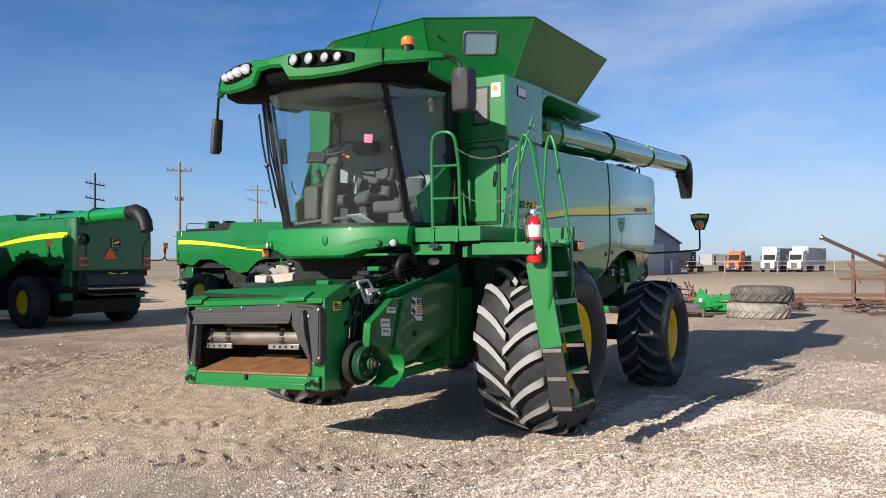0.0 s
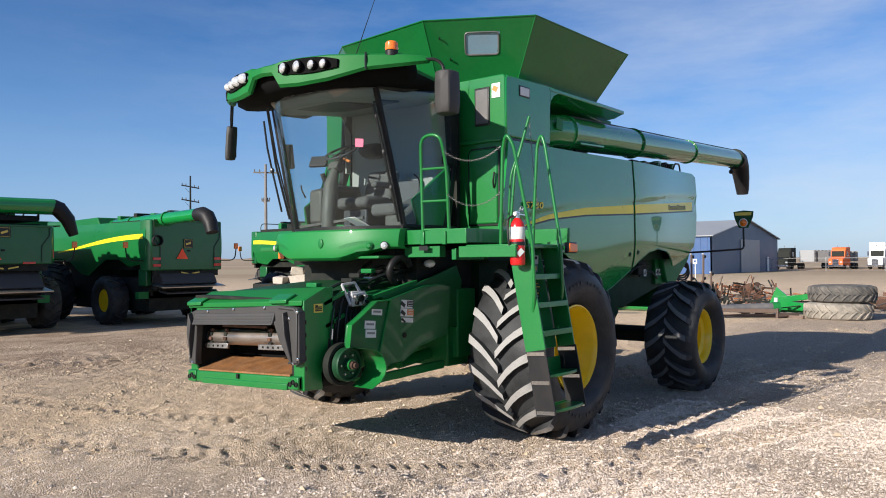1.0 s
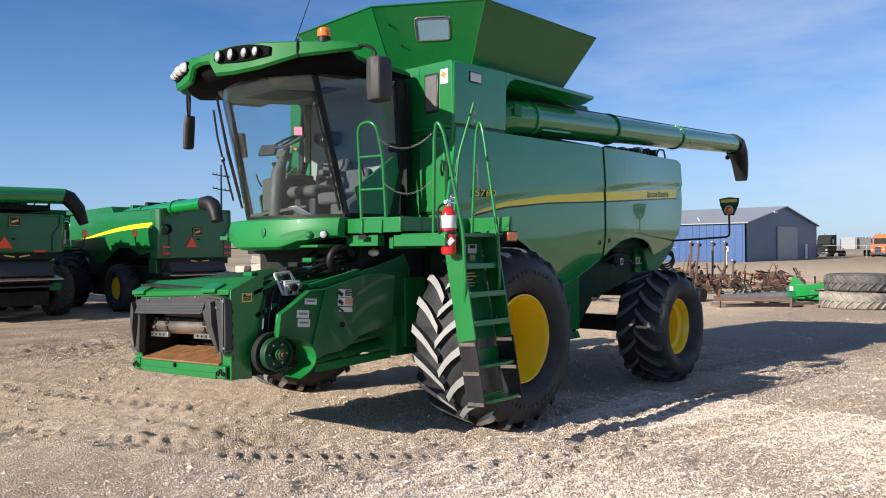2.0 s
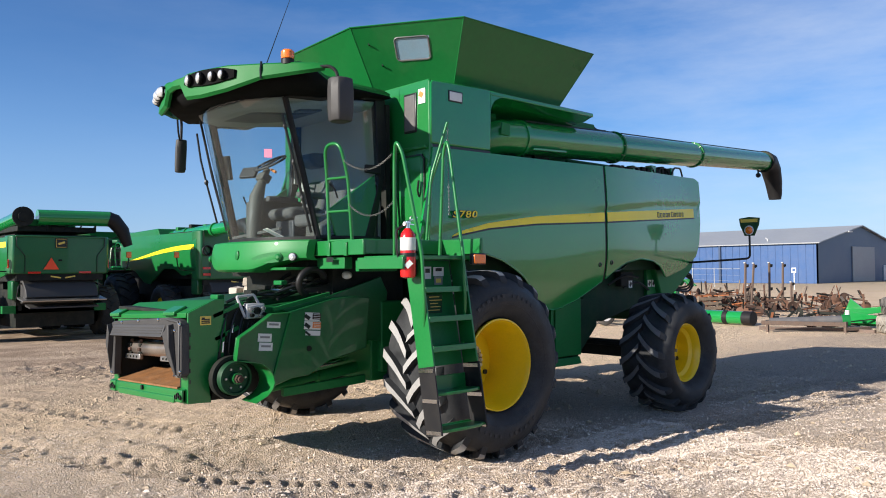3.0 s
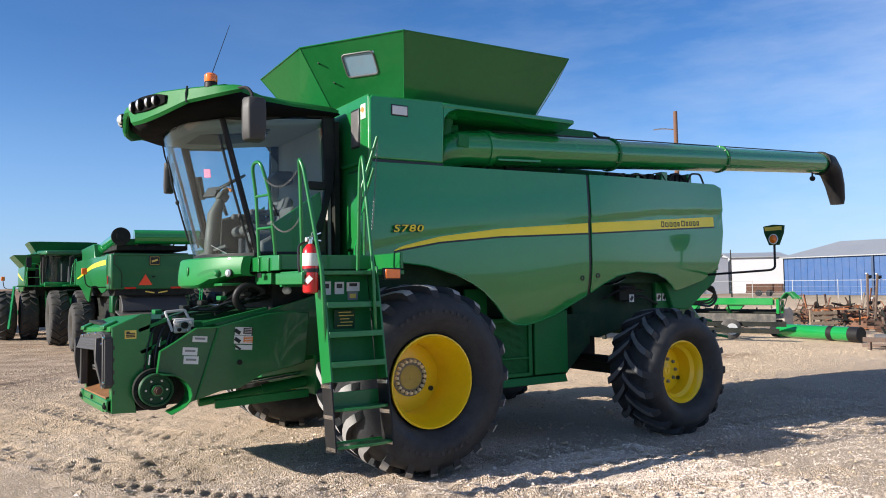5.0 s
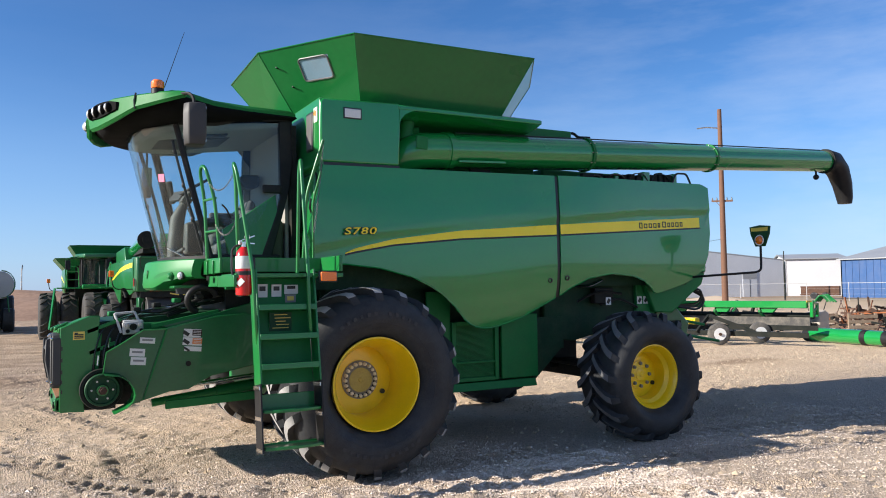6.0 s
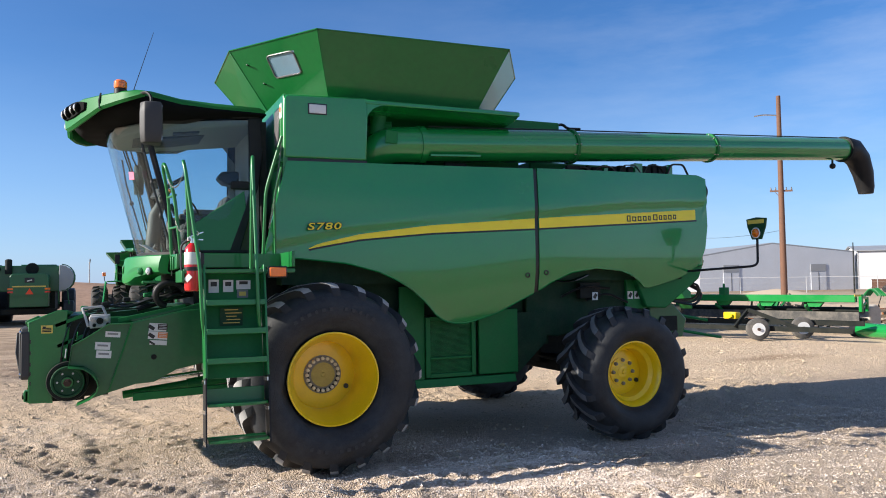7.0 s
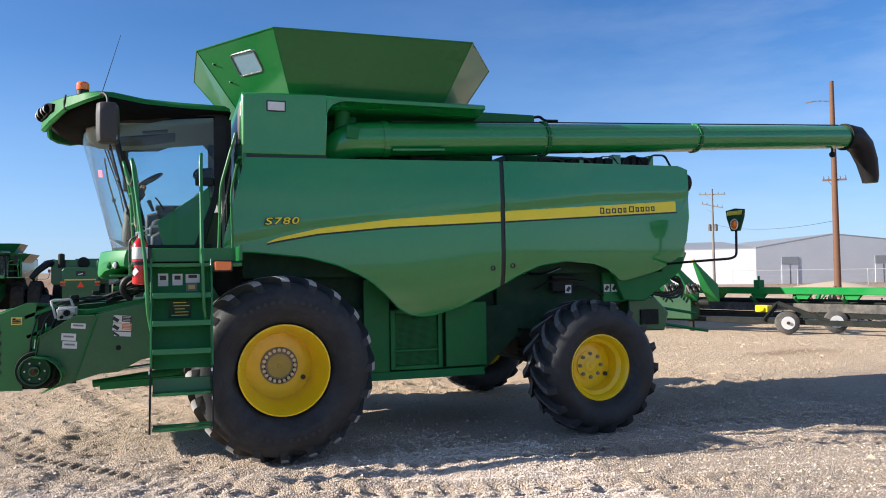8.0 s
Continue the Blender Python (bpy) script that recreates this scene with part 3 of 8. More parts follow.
for seed, n, box in ((3, 385000, (-7.0, 3.0, -8.0, -2.2)), (6, 85000, (3.0, 9.5, -8.0, -0.6)), (7, 36000, (-7.0, 3.0, -2.2, -0.6)), (4, 54000, (-6.5, 2.5, -0.6, 3.4))):
    pebble_field("gravel", n, box, 0.0073 if seed != 6 else 0.0062, seed, PEB, "loose pale gravel on the yard", 0.92)
pebble_field("earth_clods", 13000, (-12, 14, -8, 12), 0.023, 5, CLOD, "broken clods of dry earth")
pebble_field("earth_clods", 40000, (4, 20, -3, 10), 0.014, 8, CLOD, "broken clods of dry earth")
pebble_field("earth_clods", 40000, (-9, 4, 2, 13), 0.014, 9, CLOD, "broken clods of dry earth")

# ---- the combine harvester: x to its rear, y to its right, front axle over the origin ----
def carcass(m, c, R, W, rim, lug_h, n=72, flat=0.0):
    """Body of a farm tyre whose axle runs along y."""
    w, r0, cv = W / 2, R - lug_h, Vector(c)
    prof = [(rim, -w * 0.62), (rim + 0.05, -w * 0.80), (lerp(rim, r0, 0.25), -w * 0.93), (lerp(rim, r0, 0.45), -w * 1.0), (lerp(rim, r0, 0.72), -w * 0.96), (r0 - 0.045, -w * 0.86),
            (r0 - 0.008, -w * 0.70), (r0 + 0.004, -w * 0.35), (r0 + 0.008, 0)]
    prof += [(r, -d) for r, d in reversed(prof[:-1])]
    m.loft([[cv + Vector((r * math.cos(a), d, r * math.sin(a))) for a in [2 * math.pi * k / n for k in range(n)]] for r, d in prof], caps=False)
    if flat:
        m.v = [(x, y, max(z, flat)) for x, y, z in m.v]
    return m


def one_lug(m, R, W, lug_h, side, a0=0.0, c=(0, 0, 0), way=1, fat=1.0):
    """A curved bar of the tread, from the middle to one shoulder."""
    w, r0, cv = W / 2, R - lug_h, Vector(c)
    rings = []
    for u, da, h in ((-0.03, 0.0, 1), (0.10, 0.055, 1), (0.24, 0.112, 1), (0.42, 0.170, 1), (0.62, 0.220, 1), (0.78, 0.250, 1), (0.84, 0.264, 0.85), (0.89, 0.277, 0.45), (0.925, 0.290, -0.15)):
        rs = curve(abs(u), [(0, r0), (0.62, r0 - 0.010), (0.78, r0 - 0.03), (0.85, r0 - 0.06), (0.89, r0 - 0.10), (0.925, r0 - 0.16)])
        a, half = a0 + way * da * (0.95 if fat == 1.0 else 1.25), fat * (0.029 + 0.006 * u) / R
        rings.append([cv + Vector(((rs + dr) * math.cos(a + k * half), side * u * w, (rs + dr) * math.sin(a + k * half))) for dr, k in ((-0.02, 1.12), (lug_h * h, 0.92), (lug_h * h, -0.92), (-0.02, -1.12))])
    return m.loft(rings)


def tyre_parts(parent, c, R, W, rim, lugs, lug_h, rubber, tread, n=72, flat=0.0, single=True, way=1, fat=1.0):
    """The tyre and its lugs: each lug a part of its own, or one joined tread for far machines."""
    part("tyre", carcass(M(), c, R, W, rim, lug_h, n, flat), rubber, parent, "black farm tyre")
    if not single:
        m = M()
        for side in (-1, 1):
            for k in range(lugs):
                one_lug(m, R, W, lug_h, side, 2 * math.pi * (k + (0.5 if side > 0 else 0)) / lugs, c)
        m.v = [(x, y, max(z, flat)) for x, y, z in m.v]
        tagged(part("tread", m, tread, parent), kind="stuff")
        return
    for side in (-1, 1):
        base = None
        for k in range(lugs):
            a = 360 * (k + (0.5 if side > 0 else 0)) / lugs
            if base is None:
                base = part("tread_lug", one_lug(M(), R, W, lug_h, side, way=way, fat=fat), rubber, parent)
                # only the running face of a lug is pale, from wear and painted-in sunlight
                base.data.materials.append(tread)
                for pg in base.data.polygons:
                    rad = Vector((pg.center.x, 0, pg.center.z)).normalized()
                    pg.material_index = 1 if pg.normal.dot(rad) > 0.6 else 0
                ob = base
            else:
                ob = new("tread_lug", base.data)
                ob.parent = parent
            ob.matrix_basis = pose(*c, 0, -a, 0)


def wheel(parent, c, R, W, rim, side, lugs=20, lug_h=0.055, bolts=24, dish=0.3, bolt_r=0.17, hub_r=0.13, nut=0.016, rubber=None, flat=0.012, way=1, broad=0.66, tread=None):
    """side -1: outer face towards -y. Rim as the wheel's own mesh, with tyre, hub plate and nuts under it."""
    x, y, z = c
    w = W / 2 * broad
    out = side * w
    m = M()
    prof = [(rim + 0.012, w * 1.0), (rim + 0.012, w * 0.94), (rim - 0.02, w * 0.90), (rim - 0.035, w * 0.62), (rim - 0.075, w * 0.5), (rim - 0.09, -w * 0.5), (rim + 0.012, -w)]
    inner = [(rim + 0.012, w * 1.0), (rim - 0.004, w * 1.01), (rim - 0.035, w * 0.88), (rim - 0.05, w * 0.62), (rim - 0.095, w * 0.48), (rim - 0.11, w - dish), (rim * 0.66, w - dish + 0.005), (bolt_r + 0.06, w - dish + 0.015), (0.02, w - dish + 0.02)]
    n = 48
    for pr in (prof, inner):
        rings = [[Vector((x + r * math.cos(a), y + side * d, z + r * math.sin(a))) for a in [2 * math.pi * k / n for k in range(n)]] for r, d in pr]
        m.loft(rings, caps=False)
    face = y + side * (w - dish + 0.02)
    wh = part("wheel", m, YELLOW, parent, "yellow painted steel rim with a deep dish")
    hub = M()
    hub.lathe([(bolt_r + 0.035, -0.01), (bolt_r + 0.035, 0.012), (bolt_r - 0.02, 0.02), (hub_r, 0.022), (hub_r - 0.01, 0.028), (hub_r - 0.03, 0.03), (0.02, 0.03)], (x, face, z), "y", 36, side)
    part("hub", hub, NUTZ if bolts > 12 else YELLOW, wh, "ringed wheel hub")
    cap = M()
    cap.lathe([(hub_r - 0.01, 0.0), (hub_r - 0.01, 0.032), (hub_r - 0.03, 0.036), (0.03, 0.036), (0.02, 0.045), (0.005, 0.046)], (x, face, z), "y", 28, side)
    part("hub_cap", cap, DARKY if bolts > 12 else YELLOW, wh)
    part("valve_hole", M().tube([(x + rim * 0.56, face + side * 0.004 - side * 0.045, z - rim * 0.30), (x + rim * 0.56, face + side * 0.012, z - rim * 0.30)], 0.028, 12), DBLACK, wh)
    for k in range(bolts):
        a = 2 * math.pi * k / bolts
        b = M()
        b.lathe([(nut * 1.15, 0), (nut * 1.15, 0.022), (nut, 0.024), (nut, 0.045), (nut * 0.5, 0.05)], (x + bolt_r * math.cos(a), face, z + bolt_r * math.sin(a)), "y", 8, side)
        part("wheel_nut", b, PALEZ if bolts > 12 else NUTZ, wh)
    # raised lettering bars and a fine ring on the side of the tyre
    lw, lr = W / 2 * 1.0, lerp(rim, R - lug_h, 0.56)
    rr_ = lerp(rim, R, 0.30)
    part("sidewall_ring", M().tube([(x + rr_ * math.cos(k * math.pi / 32), y + side * lw * 0.955, z + rr_ * math.sin(k * math.pi / 32)) for k in range(65)], 0.007, 6), rubber or RUBBER, wh)
    for k, wd in enumerate((0.05, 0.04, 0.05, 0.035, 0.05, 0.05, 0, 0.045, 0.05, 0.04, 0.03, 0.05) * 2):
        if wd and bolts > 12:
            a = radians(125 - 6.2 * k + (180 + 74 if k >= 12 else 0))
            part("sidewall_bar", M().box((x + lr * math.cos(a), y + side * (lw + 0.001), z + lr * math.sin(a)), (wd * 0.8, 0.004, 0.038), (0, 90 - math.degrees(a), 0)), SIDEMARK, wh)
    tyre_parts(wh, c, R, W, rim, lugs, lug_h, rubber or RUBBER, tread or LUG, flat=flat, way=way, fat=1.5 if bolts > 12 else 1.4)
    return wh


HARV = thing("combine_harvester", "large green combine harvester with yellow wheels parked on gravel", "combine harvester")
wheel(HARV, (0, -1.83, 1.015), 1.035, 1.0, 0.488, -1, 20, 0.08, 20, 0.52, 0.178, 0.145, 0.018, way=-1, broad=0.8)
wheel(HARV, (0, 1.83, 1.015), 1.035, 1.0, 0.488, 1, 20, 0.08, 20, 0.52, 0.178, 0.145, 0.018, way=-1, broad=0.8)
wheel(HARV, (3.93, -1.95, 0.83), 0.85, 0.80, 0.405, -1, 18, 0.075, 8, 0.30, 0.15, 0.09, nut=0.022, tread=LUG_R)
wheel(HARV, (3.93, 1.95, 0.83), 0.85, 0.80, 0.405, 1, 18, 0.075, 8, 0.30, 0.15, 0.09, nut=0.022, tread=LUG_R)


def side_y(x, z):
    w = 1.605 - 0.22 * smooth((x - 2.9) / 3.2)
    s = z - lerp(2.16, 2.36, smooth((x - 1.2) / 2))
    w -= (0.035 if s > 0 else 0.26) * s * s
    zc = curve(x, CREASE)
    w += lerp(0.011, 0.020, smooth((x - 1.5) / 2.5)) * smooth((z - zc + 0.06) / 0.06)
    return w


CREASE = [(-0.6, 2.47), (0.3, 2.67), (1.4, 2.80), (2.9, 2.92), (4.4, 3.08), (6, 3.16)]
FRONT_BOT = [(-0.6, 2.34), (-0.19, 2.32), (0.33, 2.265), (0.74, 2.16), (1.0, 2.04), (1.15, 1.95), (1.36, 1.77), (1.50, 1.62), (1.62, 1.545), (1.78, 1.51), (1.95, 1.515), (2.33, 1.62), (2.85, 1.865)]
REAR_BOT = [(2.93, 1.90), (3.1, 2.00), (3.42, 2.13), (3.84, 2.19), (4.27, 2.155), (4.5, 2.085), (4.66, 1.985), (4.76, 1.90), (4.9, 1.92), (5.41, 2.04), (5.78, 2.24), (5.9, 2.48), (5.95, 2.8)]
STRIPE_T = [(-0.11, 2.435), (0.0, 2.487), (0.5, 2.603), (1.4, 2.722), (2.87, 2.835), (5.72, 3.035)]
STRIPE_B = [(-0.11, 2.425), (0.0, 2.452), (0.5, 2.542), (1.4, 2.628), (2.87, 2.705), (5.72, 2.885)]


def shell(xs, bot, top, side, off=0.0, thick=0.03, nz=14):
    """A curved sheet that follows the machine's flank between two outlines."""
    m = M()
    outer, inner = [], []
    for x in xs:
        z0, z1 = bot(x), top(x)
        zs = [lerp(z0, z1, k / nz) for k in range(nz + 1)]
        outer.append([Vector((x, side * (side_y(x, z) + off), z)) for z in zs])
        inner.append([Vector((x, side * (side_y(x, z) + off - thick), z)) for z in reversed(zs)])
    m.loft([a + b for a, b in zip(outer, inner)])
    return m


def steps(a, b, n):
    return [lerp(a, b, i / n) for i in range(n + 1)]


for side in (-1, 1):
    p = part("side_panel", shell(steps(-0.6, -0.35, 4) + steps(-0.3, 2.865, 44), lambda x: curve(x, FRONT_BOT), lambda x: curve(x, [(-0.6, 2.46), (-0.35, 3.435), (2.9, 3.49)]), side, nz=26), GREEN, HARV, "glossy green side shield", angle=50)
    q = part("side_panel", shell(steps(2.925, 5.95, 52), lambda x: curve(x, REAR_BOT), lambda x: curve(x, [(2.9, 3.495), (5.8, 3.555), (5.95, 3.50)]), side, nz=26), GREEN, HARV, "glossy green rear side shield", angle=50)
    part("gap_seal", shell([2.862, 2.93], lambda x: 1.88, lambda x: 3.48, side, -0.016, 0.02, 20), DBLACK, HARV)
    part("yellow_stripe", shell(steps(-0.11, 2.862, 40), lambda x: curve(x, STRIPE_B), lambda x: curve(x, STRIPE_T), side, 0.004, 0.003, 3), YSTRIPE, p, "yellow stripe decal")
    part("dark_stripe", shell(steps(-0.11, 2.862, 40), lambda x: curve(x, STRIPE_B) - 0.022, lambda x: curve(x, STRIPE_B), side, 0.004, 0.003, 1), DBLACK, p)
    part("yellow_stripe", shell(steps(2.93, 5.72, 40), lambda x: curve(x, STRIPE_B), lambda x: curve(x, STRIPE_T), side, 0.004, 0.003, 3), YSTRIPE, q, "yellow stripe decal")
    part("dark_stripe", shell(steps(2.93, 5.74, 40), lambda x: curve(x, STRIPE_B) - 0.022, lambda x: curve(x, STRIPE_B), side, 0.004, 0.003, 1), DBLACK, q)
    # round latches beside the gap
    for hx, hz in ((2.75, 2.10), (3.03, 2.13)):
        b = M().lathe([(0.035, -0.01), (0.035, 0.008), (0.022, 0.01), (0.016, -0.004), (0.004, -0.004)], (hx, side * (side_y(hx, hz)), hz), "y", 16, side)
        part("latch", b, DBLACK, p if hx < 2.9 else q)
    # lip along the lower edge and the wheel arch
    for pan, pts, x0, x1 in ((p, FRONT_BOT, -0.55, 2.85), (q, REAR_BOT, 2.94, 4.74)):
        b = M().tube([(x, side * (side_y(x, curve(x, pts)) - 0.01), curve(x, pts)) for x in steps(x0, x1, 40)], 0.014, 6)
        part("panel_lip", b, GREEN, pan)
    # brand mark as plain bars
    if side < 0:
        xs0, bars = 4.40, (0.07, 0.075, 0.07, 0.07, 0.05, 0.085, 0.06, 0.06, 0.07, 0.06)
        for i, wd in enumerate(bars):
            h = 0.085 if i in (0, 5) else 0.068
            zb = curve(xs0, STRIPE_B) + 0.028
            # each mark is a hollow plain frame
            for za, zc_ in ((zb, zb + 0.014), (zb + h - 0.014, zb + h)):
                part("brand_bar", shell([xs0, xs0 + wd * 0.95], lambda x: za, lambda x: zc_, side, 0.008, 0.003, 1), DBLACK, q)
            for xa in (xs0, xs0 + wd * 0.95 - 0.016):
                part("brand_bar", shell([xa, xa + 0.016], lambda x: zb, lambda x: zb + h, side, 0.0085, 0.003, 1), DBLACK, q)
            xs0 += wd + 0.028 + (0.02 if i == 4 else 0)

m = M()
slant = Matrix(((1.66, 0.26, 0, 0), (0, 1, 0, 0), (0, 0, 1, 0), (0, 0, 0, 1)))
words("model_number", "S780", 0.112, pose(-0.14, -1.645, 2.642, 90, -2, 0) @ slant, YSTRIPE, HARV, "yellow model number", 0.0012, 1.12)
words("model_outline", "S780", 0.112, pose(-0.14, -1.638, 2.642, 90, -2, 0) @ slant, DBLACK, HARV, "", 0.0065, 1.12)

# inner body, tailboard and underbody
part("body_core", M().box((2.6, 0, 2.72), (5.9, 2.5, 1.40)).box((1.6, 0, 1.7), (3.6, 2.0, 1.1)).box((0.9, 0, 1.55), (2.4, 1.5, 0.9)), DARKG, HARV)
rear = M()
rear.prism([(5.6, -1.33), (5.93, -1.30), (6.06, -0.9), (6.12, 0), (6.06, 0.9), (5.93, 1.30), (5.6, 1.33)], "z", 2.2, 3.5)
part("tailboard", rear, GREEN, HARV, "green curved tailboard", bevel=0.03)
part("tail_skirt", M().prism([(4.9, 1.62), (5.25, 1.60), (5.88, 2.02), (6.0, 2.3), (4.6, 2.3)], "y", -1.25, 1.25), GREEN_D, HARV, bevel=0.02)
part("spreader", M().prism([(5.15, 1.17), (5.72, 1.15), (5.80, 1.42), (5.55, 1.66), (5.1, 1.62)], "y", -1.05, 1.05), GREEN_T, HARV, "green straw spreader housing", bevel=0.02)
part("spreader_slot", M().box((5.45, -1.06, 1.36), (0.30, 0.03, 0.22)), DARK, HARV)
for a, b in (((5.7, -0.95, 1.25), (6.6, -0.9, 1.1)), ((5.75, -0.6, 1.5), (6.65, -0.55, 1.35)), ((5.7, 0.5, 1.3), (6.4, 0.5, 1.2))):
    part("spreader_arm", M().tube([a, b], 0.025, 6), GREEN_D, HARV)
for i in range(3):
    part("hose", M().tube(bend([(5.6, -1.2 + 0.03 * i, 2.0), (5.9 + 0.03 * i, -1.25, 1.92 - 0.06 * i), (5.85, -1.2, 1.72 - 0.05 * i), (5.5, -1.0, 1.70)], 6), 0.017, 6), DBLACK, HARV)
part("lower_panel", M().box((1.30, -1.17, 1.35), (0.34, 0.04, 1.25)), GREEN_D, HARV, bevel=0.008)
part("access_door", M().box((2.51, -1.19, 1.24), (0.58, 0.05, 0.84)), GREEN_D, HARV, "plain green access door", bevel=0.01)
part("vent_frame", M().box((1.50, -1.2, 1.2), (0.06, 0.05, 0.76)).box((2.14, -1.2, 1.2), (0.06, 0.05, 0.76)).box((1.82, -1.2, 0.84), (0.58, 0.05, 0.05)).box((1.82, -1.2, 1.06), (0.58, 0.05, 0.025)).box((1.82, -1.2, 1.56), (0.58, 0.05, 0.05)), GREEN_D, HARV, bevel=0.006)
mesh = M()
for i in range(40):
    mesh.box((1.53 + i * 0.0148, -1.185, 1.2), (0.006, 0.006, 0.72))
for i in range(48):
    mesh.box((1.82, -1.188, 0.85 + i * 0.0148), (0.58, 0.006, 0.006))
tagged(part("vent_mesh", mesh, GREEN_D, HARV, "fine green wire mesh"), kind="stuff")
part("vent_backing", M().box((1.82, -1.15, 1.2), (0.6, 0.02, 0.74)), DARK, HARV)
part("sill", M().prism([(-1.26, 0.70), (-1.0, 0.70), (-1.0, 0.80), (-1.22, 0.80)], "x", 0.75, 2.75), GREEN_D, HARV, "green sill rail", bevel=0.008)
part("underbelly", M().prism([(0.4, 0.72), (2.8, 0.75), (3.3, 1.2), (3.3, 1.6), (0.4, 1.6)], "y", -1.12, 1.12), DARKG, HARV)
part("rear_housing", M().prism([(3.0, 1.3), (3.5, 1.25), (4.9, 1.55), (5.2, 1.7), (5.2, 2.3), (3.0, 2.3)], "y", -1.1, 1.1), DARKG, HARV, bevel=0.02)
part("rear_post", M().box((4.80, -1.13, 1.85), (0.36, 0.06, 0.5)), GREEN_D, HARV, bevel=0.01)
part("front_axle", M().tube([(0, -1.75, 1.0), (0, 1.75, 1.0)], 0.19, 16).box((0, 0, 1.0), (0.5, 2.2, 0.5)), DARK, HARV, bevel=0.02)
for s in (-1, 1):
    part("final_drive", M().box((-0.02, s * 1.27, 1.12), (0.5, 0.16, 0.75)), GREEN_D, HARV, bevel=0.04)
part("rear_axle", M().beam((3.93, -1.5, 0.82), (3.93, 1.5, 0.82), 0.22, 0.24).box((3.93, 0, 1.1), (0.5, 0.6, 0.6)), DARK, HARV, bevel=0.02)
for s in (-1, 1):
    part("steering_knuckle", M().lathe([(0.13, -0.2), (0.13, 0.12), (0.05, 0.14)], (3.93, s * 1.55, 0.82), "y", 16, s).tube([(3.7, s * 1.4, 0.9), (3.7, s * 0.3, 0.92)], 0.04, 8), DARK, HARV)
# plumbing above the rear wheel
for i, (a, b, c) in enumerate((((3.2, -1.2, 2.05), (3.6, -1.3, 2.0), (3.9, -1.25, 2.1)), ((3.5, -1.2, 1.8), (3.8, -1.28, 1.95), (4.3, -1.2, 1.9)), ((3.9, -1.2, 1.75), (4.2, -1.25, 1.85), (4.6, -1.2, 1.7)))):
    part("hydraulic_pipe", M().tube(bend([a, b, c], 5), 0.018, 6), (CHROME, DBLACK, DBLACK)[i], HARV)
part("control_box", M().box((3.95, -1.19, 1.88), (0.34, 0.1, 0.22)), DARK, HARV, bevel=0.01)
for x, w in ((4.02, 0.09), (4.68, 0.09), (4.80, 0.09)):
    part("warning_sticker", M().box((x, -1.245 if x < 4.1 else -1.165, 1.80), (w, 0.006, 0.11)), STICKER, HARV)
    part("sticker_print", M().box((x, -1.250 if x < 4.1 else -1.170, 1.80), (w * 0.5, 0.004, 0.07), (0, 35, 0)), DBLACK, HARV)

# ---- grain tank, hopper and shelf ----
front_wall = M().prism([(-1.535, 2.36), (-1.535, 4.19), (-1.50, 4.215), (1.50, 4.215), (1.535, 4.19), (1.535, 2.36)], "x", -0.38, -0.33)
part("front_wall", front_wall, GREEN_M, HARV, "sunlit green front wall", bevel=0.015)
box = M().prism([(-0.375, 3.475), (-0.375, 4.17), (-0.34, 4.205), (0.63, 4.235), (0.63, 4.0), (0.61, 3.485)], "y", -1.545, 1.545)
part("tank_box", box, GREEN, HARV, "green box below the grain tank", bevel=0.02)
part("tank_seam", M().prism([(-0.36, 3.44), (0.62, 3.455), (0.62, 3.485), (-0.36, 3.475)], "y", -1.525, 1.525), DBLACK, HARV)
part("tank_wall", M().prism([(0.5, 3.4), (2.85, 3.4), (2.75, 4.22), (0.5, 4.22)], "y", -0.80, 0.80), GREEN_D, HARV)
for s in (-1, 1):
    part("tank_shelf", M().prism([(s * 0.75, 4.215), (s * 1.50, 4.235), (s * 1.55, 4.215), (s * 1.55, 4.165), (s * 1.52, 4.165), (s * 1.40, 4.12), (s * 0.75, 4.06)], "x", 0.60, 2.70), GREEN, HARV, "overhanging green shelf", bevel=0.01)
    fil = [(0.62, 3.98), (0.62, 4.17), (0.88, 4.17)] + [(0.88 - 0.26 * math.sin(radians(a)), 4.17 - 0.26 * 0 - 0.19 * (1 - math.cos(radians(a)))) for a in (20, 45, 70, 85)]
    part("shelf_gusset", M().prism(fil, "y", s * 1.545, s * 1.50), GREEN, HARV)
part("lamp_plate", M().box((0.015, -1.552, 4.055), (0.20, 0.015, 0.105)), STICKER, HARV, "pale rectangular reflector", bevel=0.01)
part("lamp_plate_rim", M().box((0.015, -1.549, 4.055), (0.225, 0.013, 0.13)), DBLACK, HARV, bevel=0.01)
# small window and sticker on the front wall, and the inset door below
part("wall_window_rim", M().box((-0.385, -1.21, 3.86), (0.02, 0.22, 0.46)), DBLACK, HARV, bevel=0.01)
part("wall_window", M().box((-0.397, -1.21, 3.86), (0.008, 0.18, 0.41)), GREYP, HARV, bevel=0.008)
part("warning_sticker", M().box((-0.384, -1.41, 4.03), (0.006, 0.12, 0.17)), STICKER, HARV)
part("sticker_print", M().box((-0.389, -1.40, 4.05), (0.004, 0.07, 0.06), (30, 0, 0)), STICKER_O, HARV)
part("wall_rib", M().box((-0.40, -1.19, 3.44), (0.05, 0.62, 0.035)), GREEN_M, HARV, bevel=0.01)
part("inset_door", M().prism([(-1.44, 2.46), (-1.44, 3.30), (-1.40, 3.35), (-1.06, 3.35), (-1.02, 3.30), (-1.02, 2.46)], "x", -0.42, -0.37), GREEN_M, HARV, "green inset door", bevel=0.02)
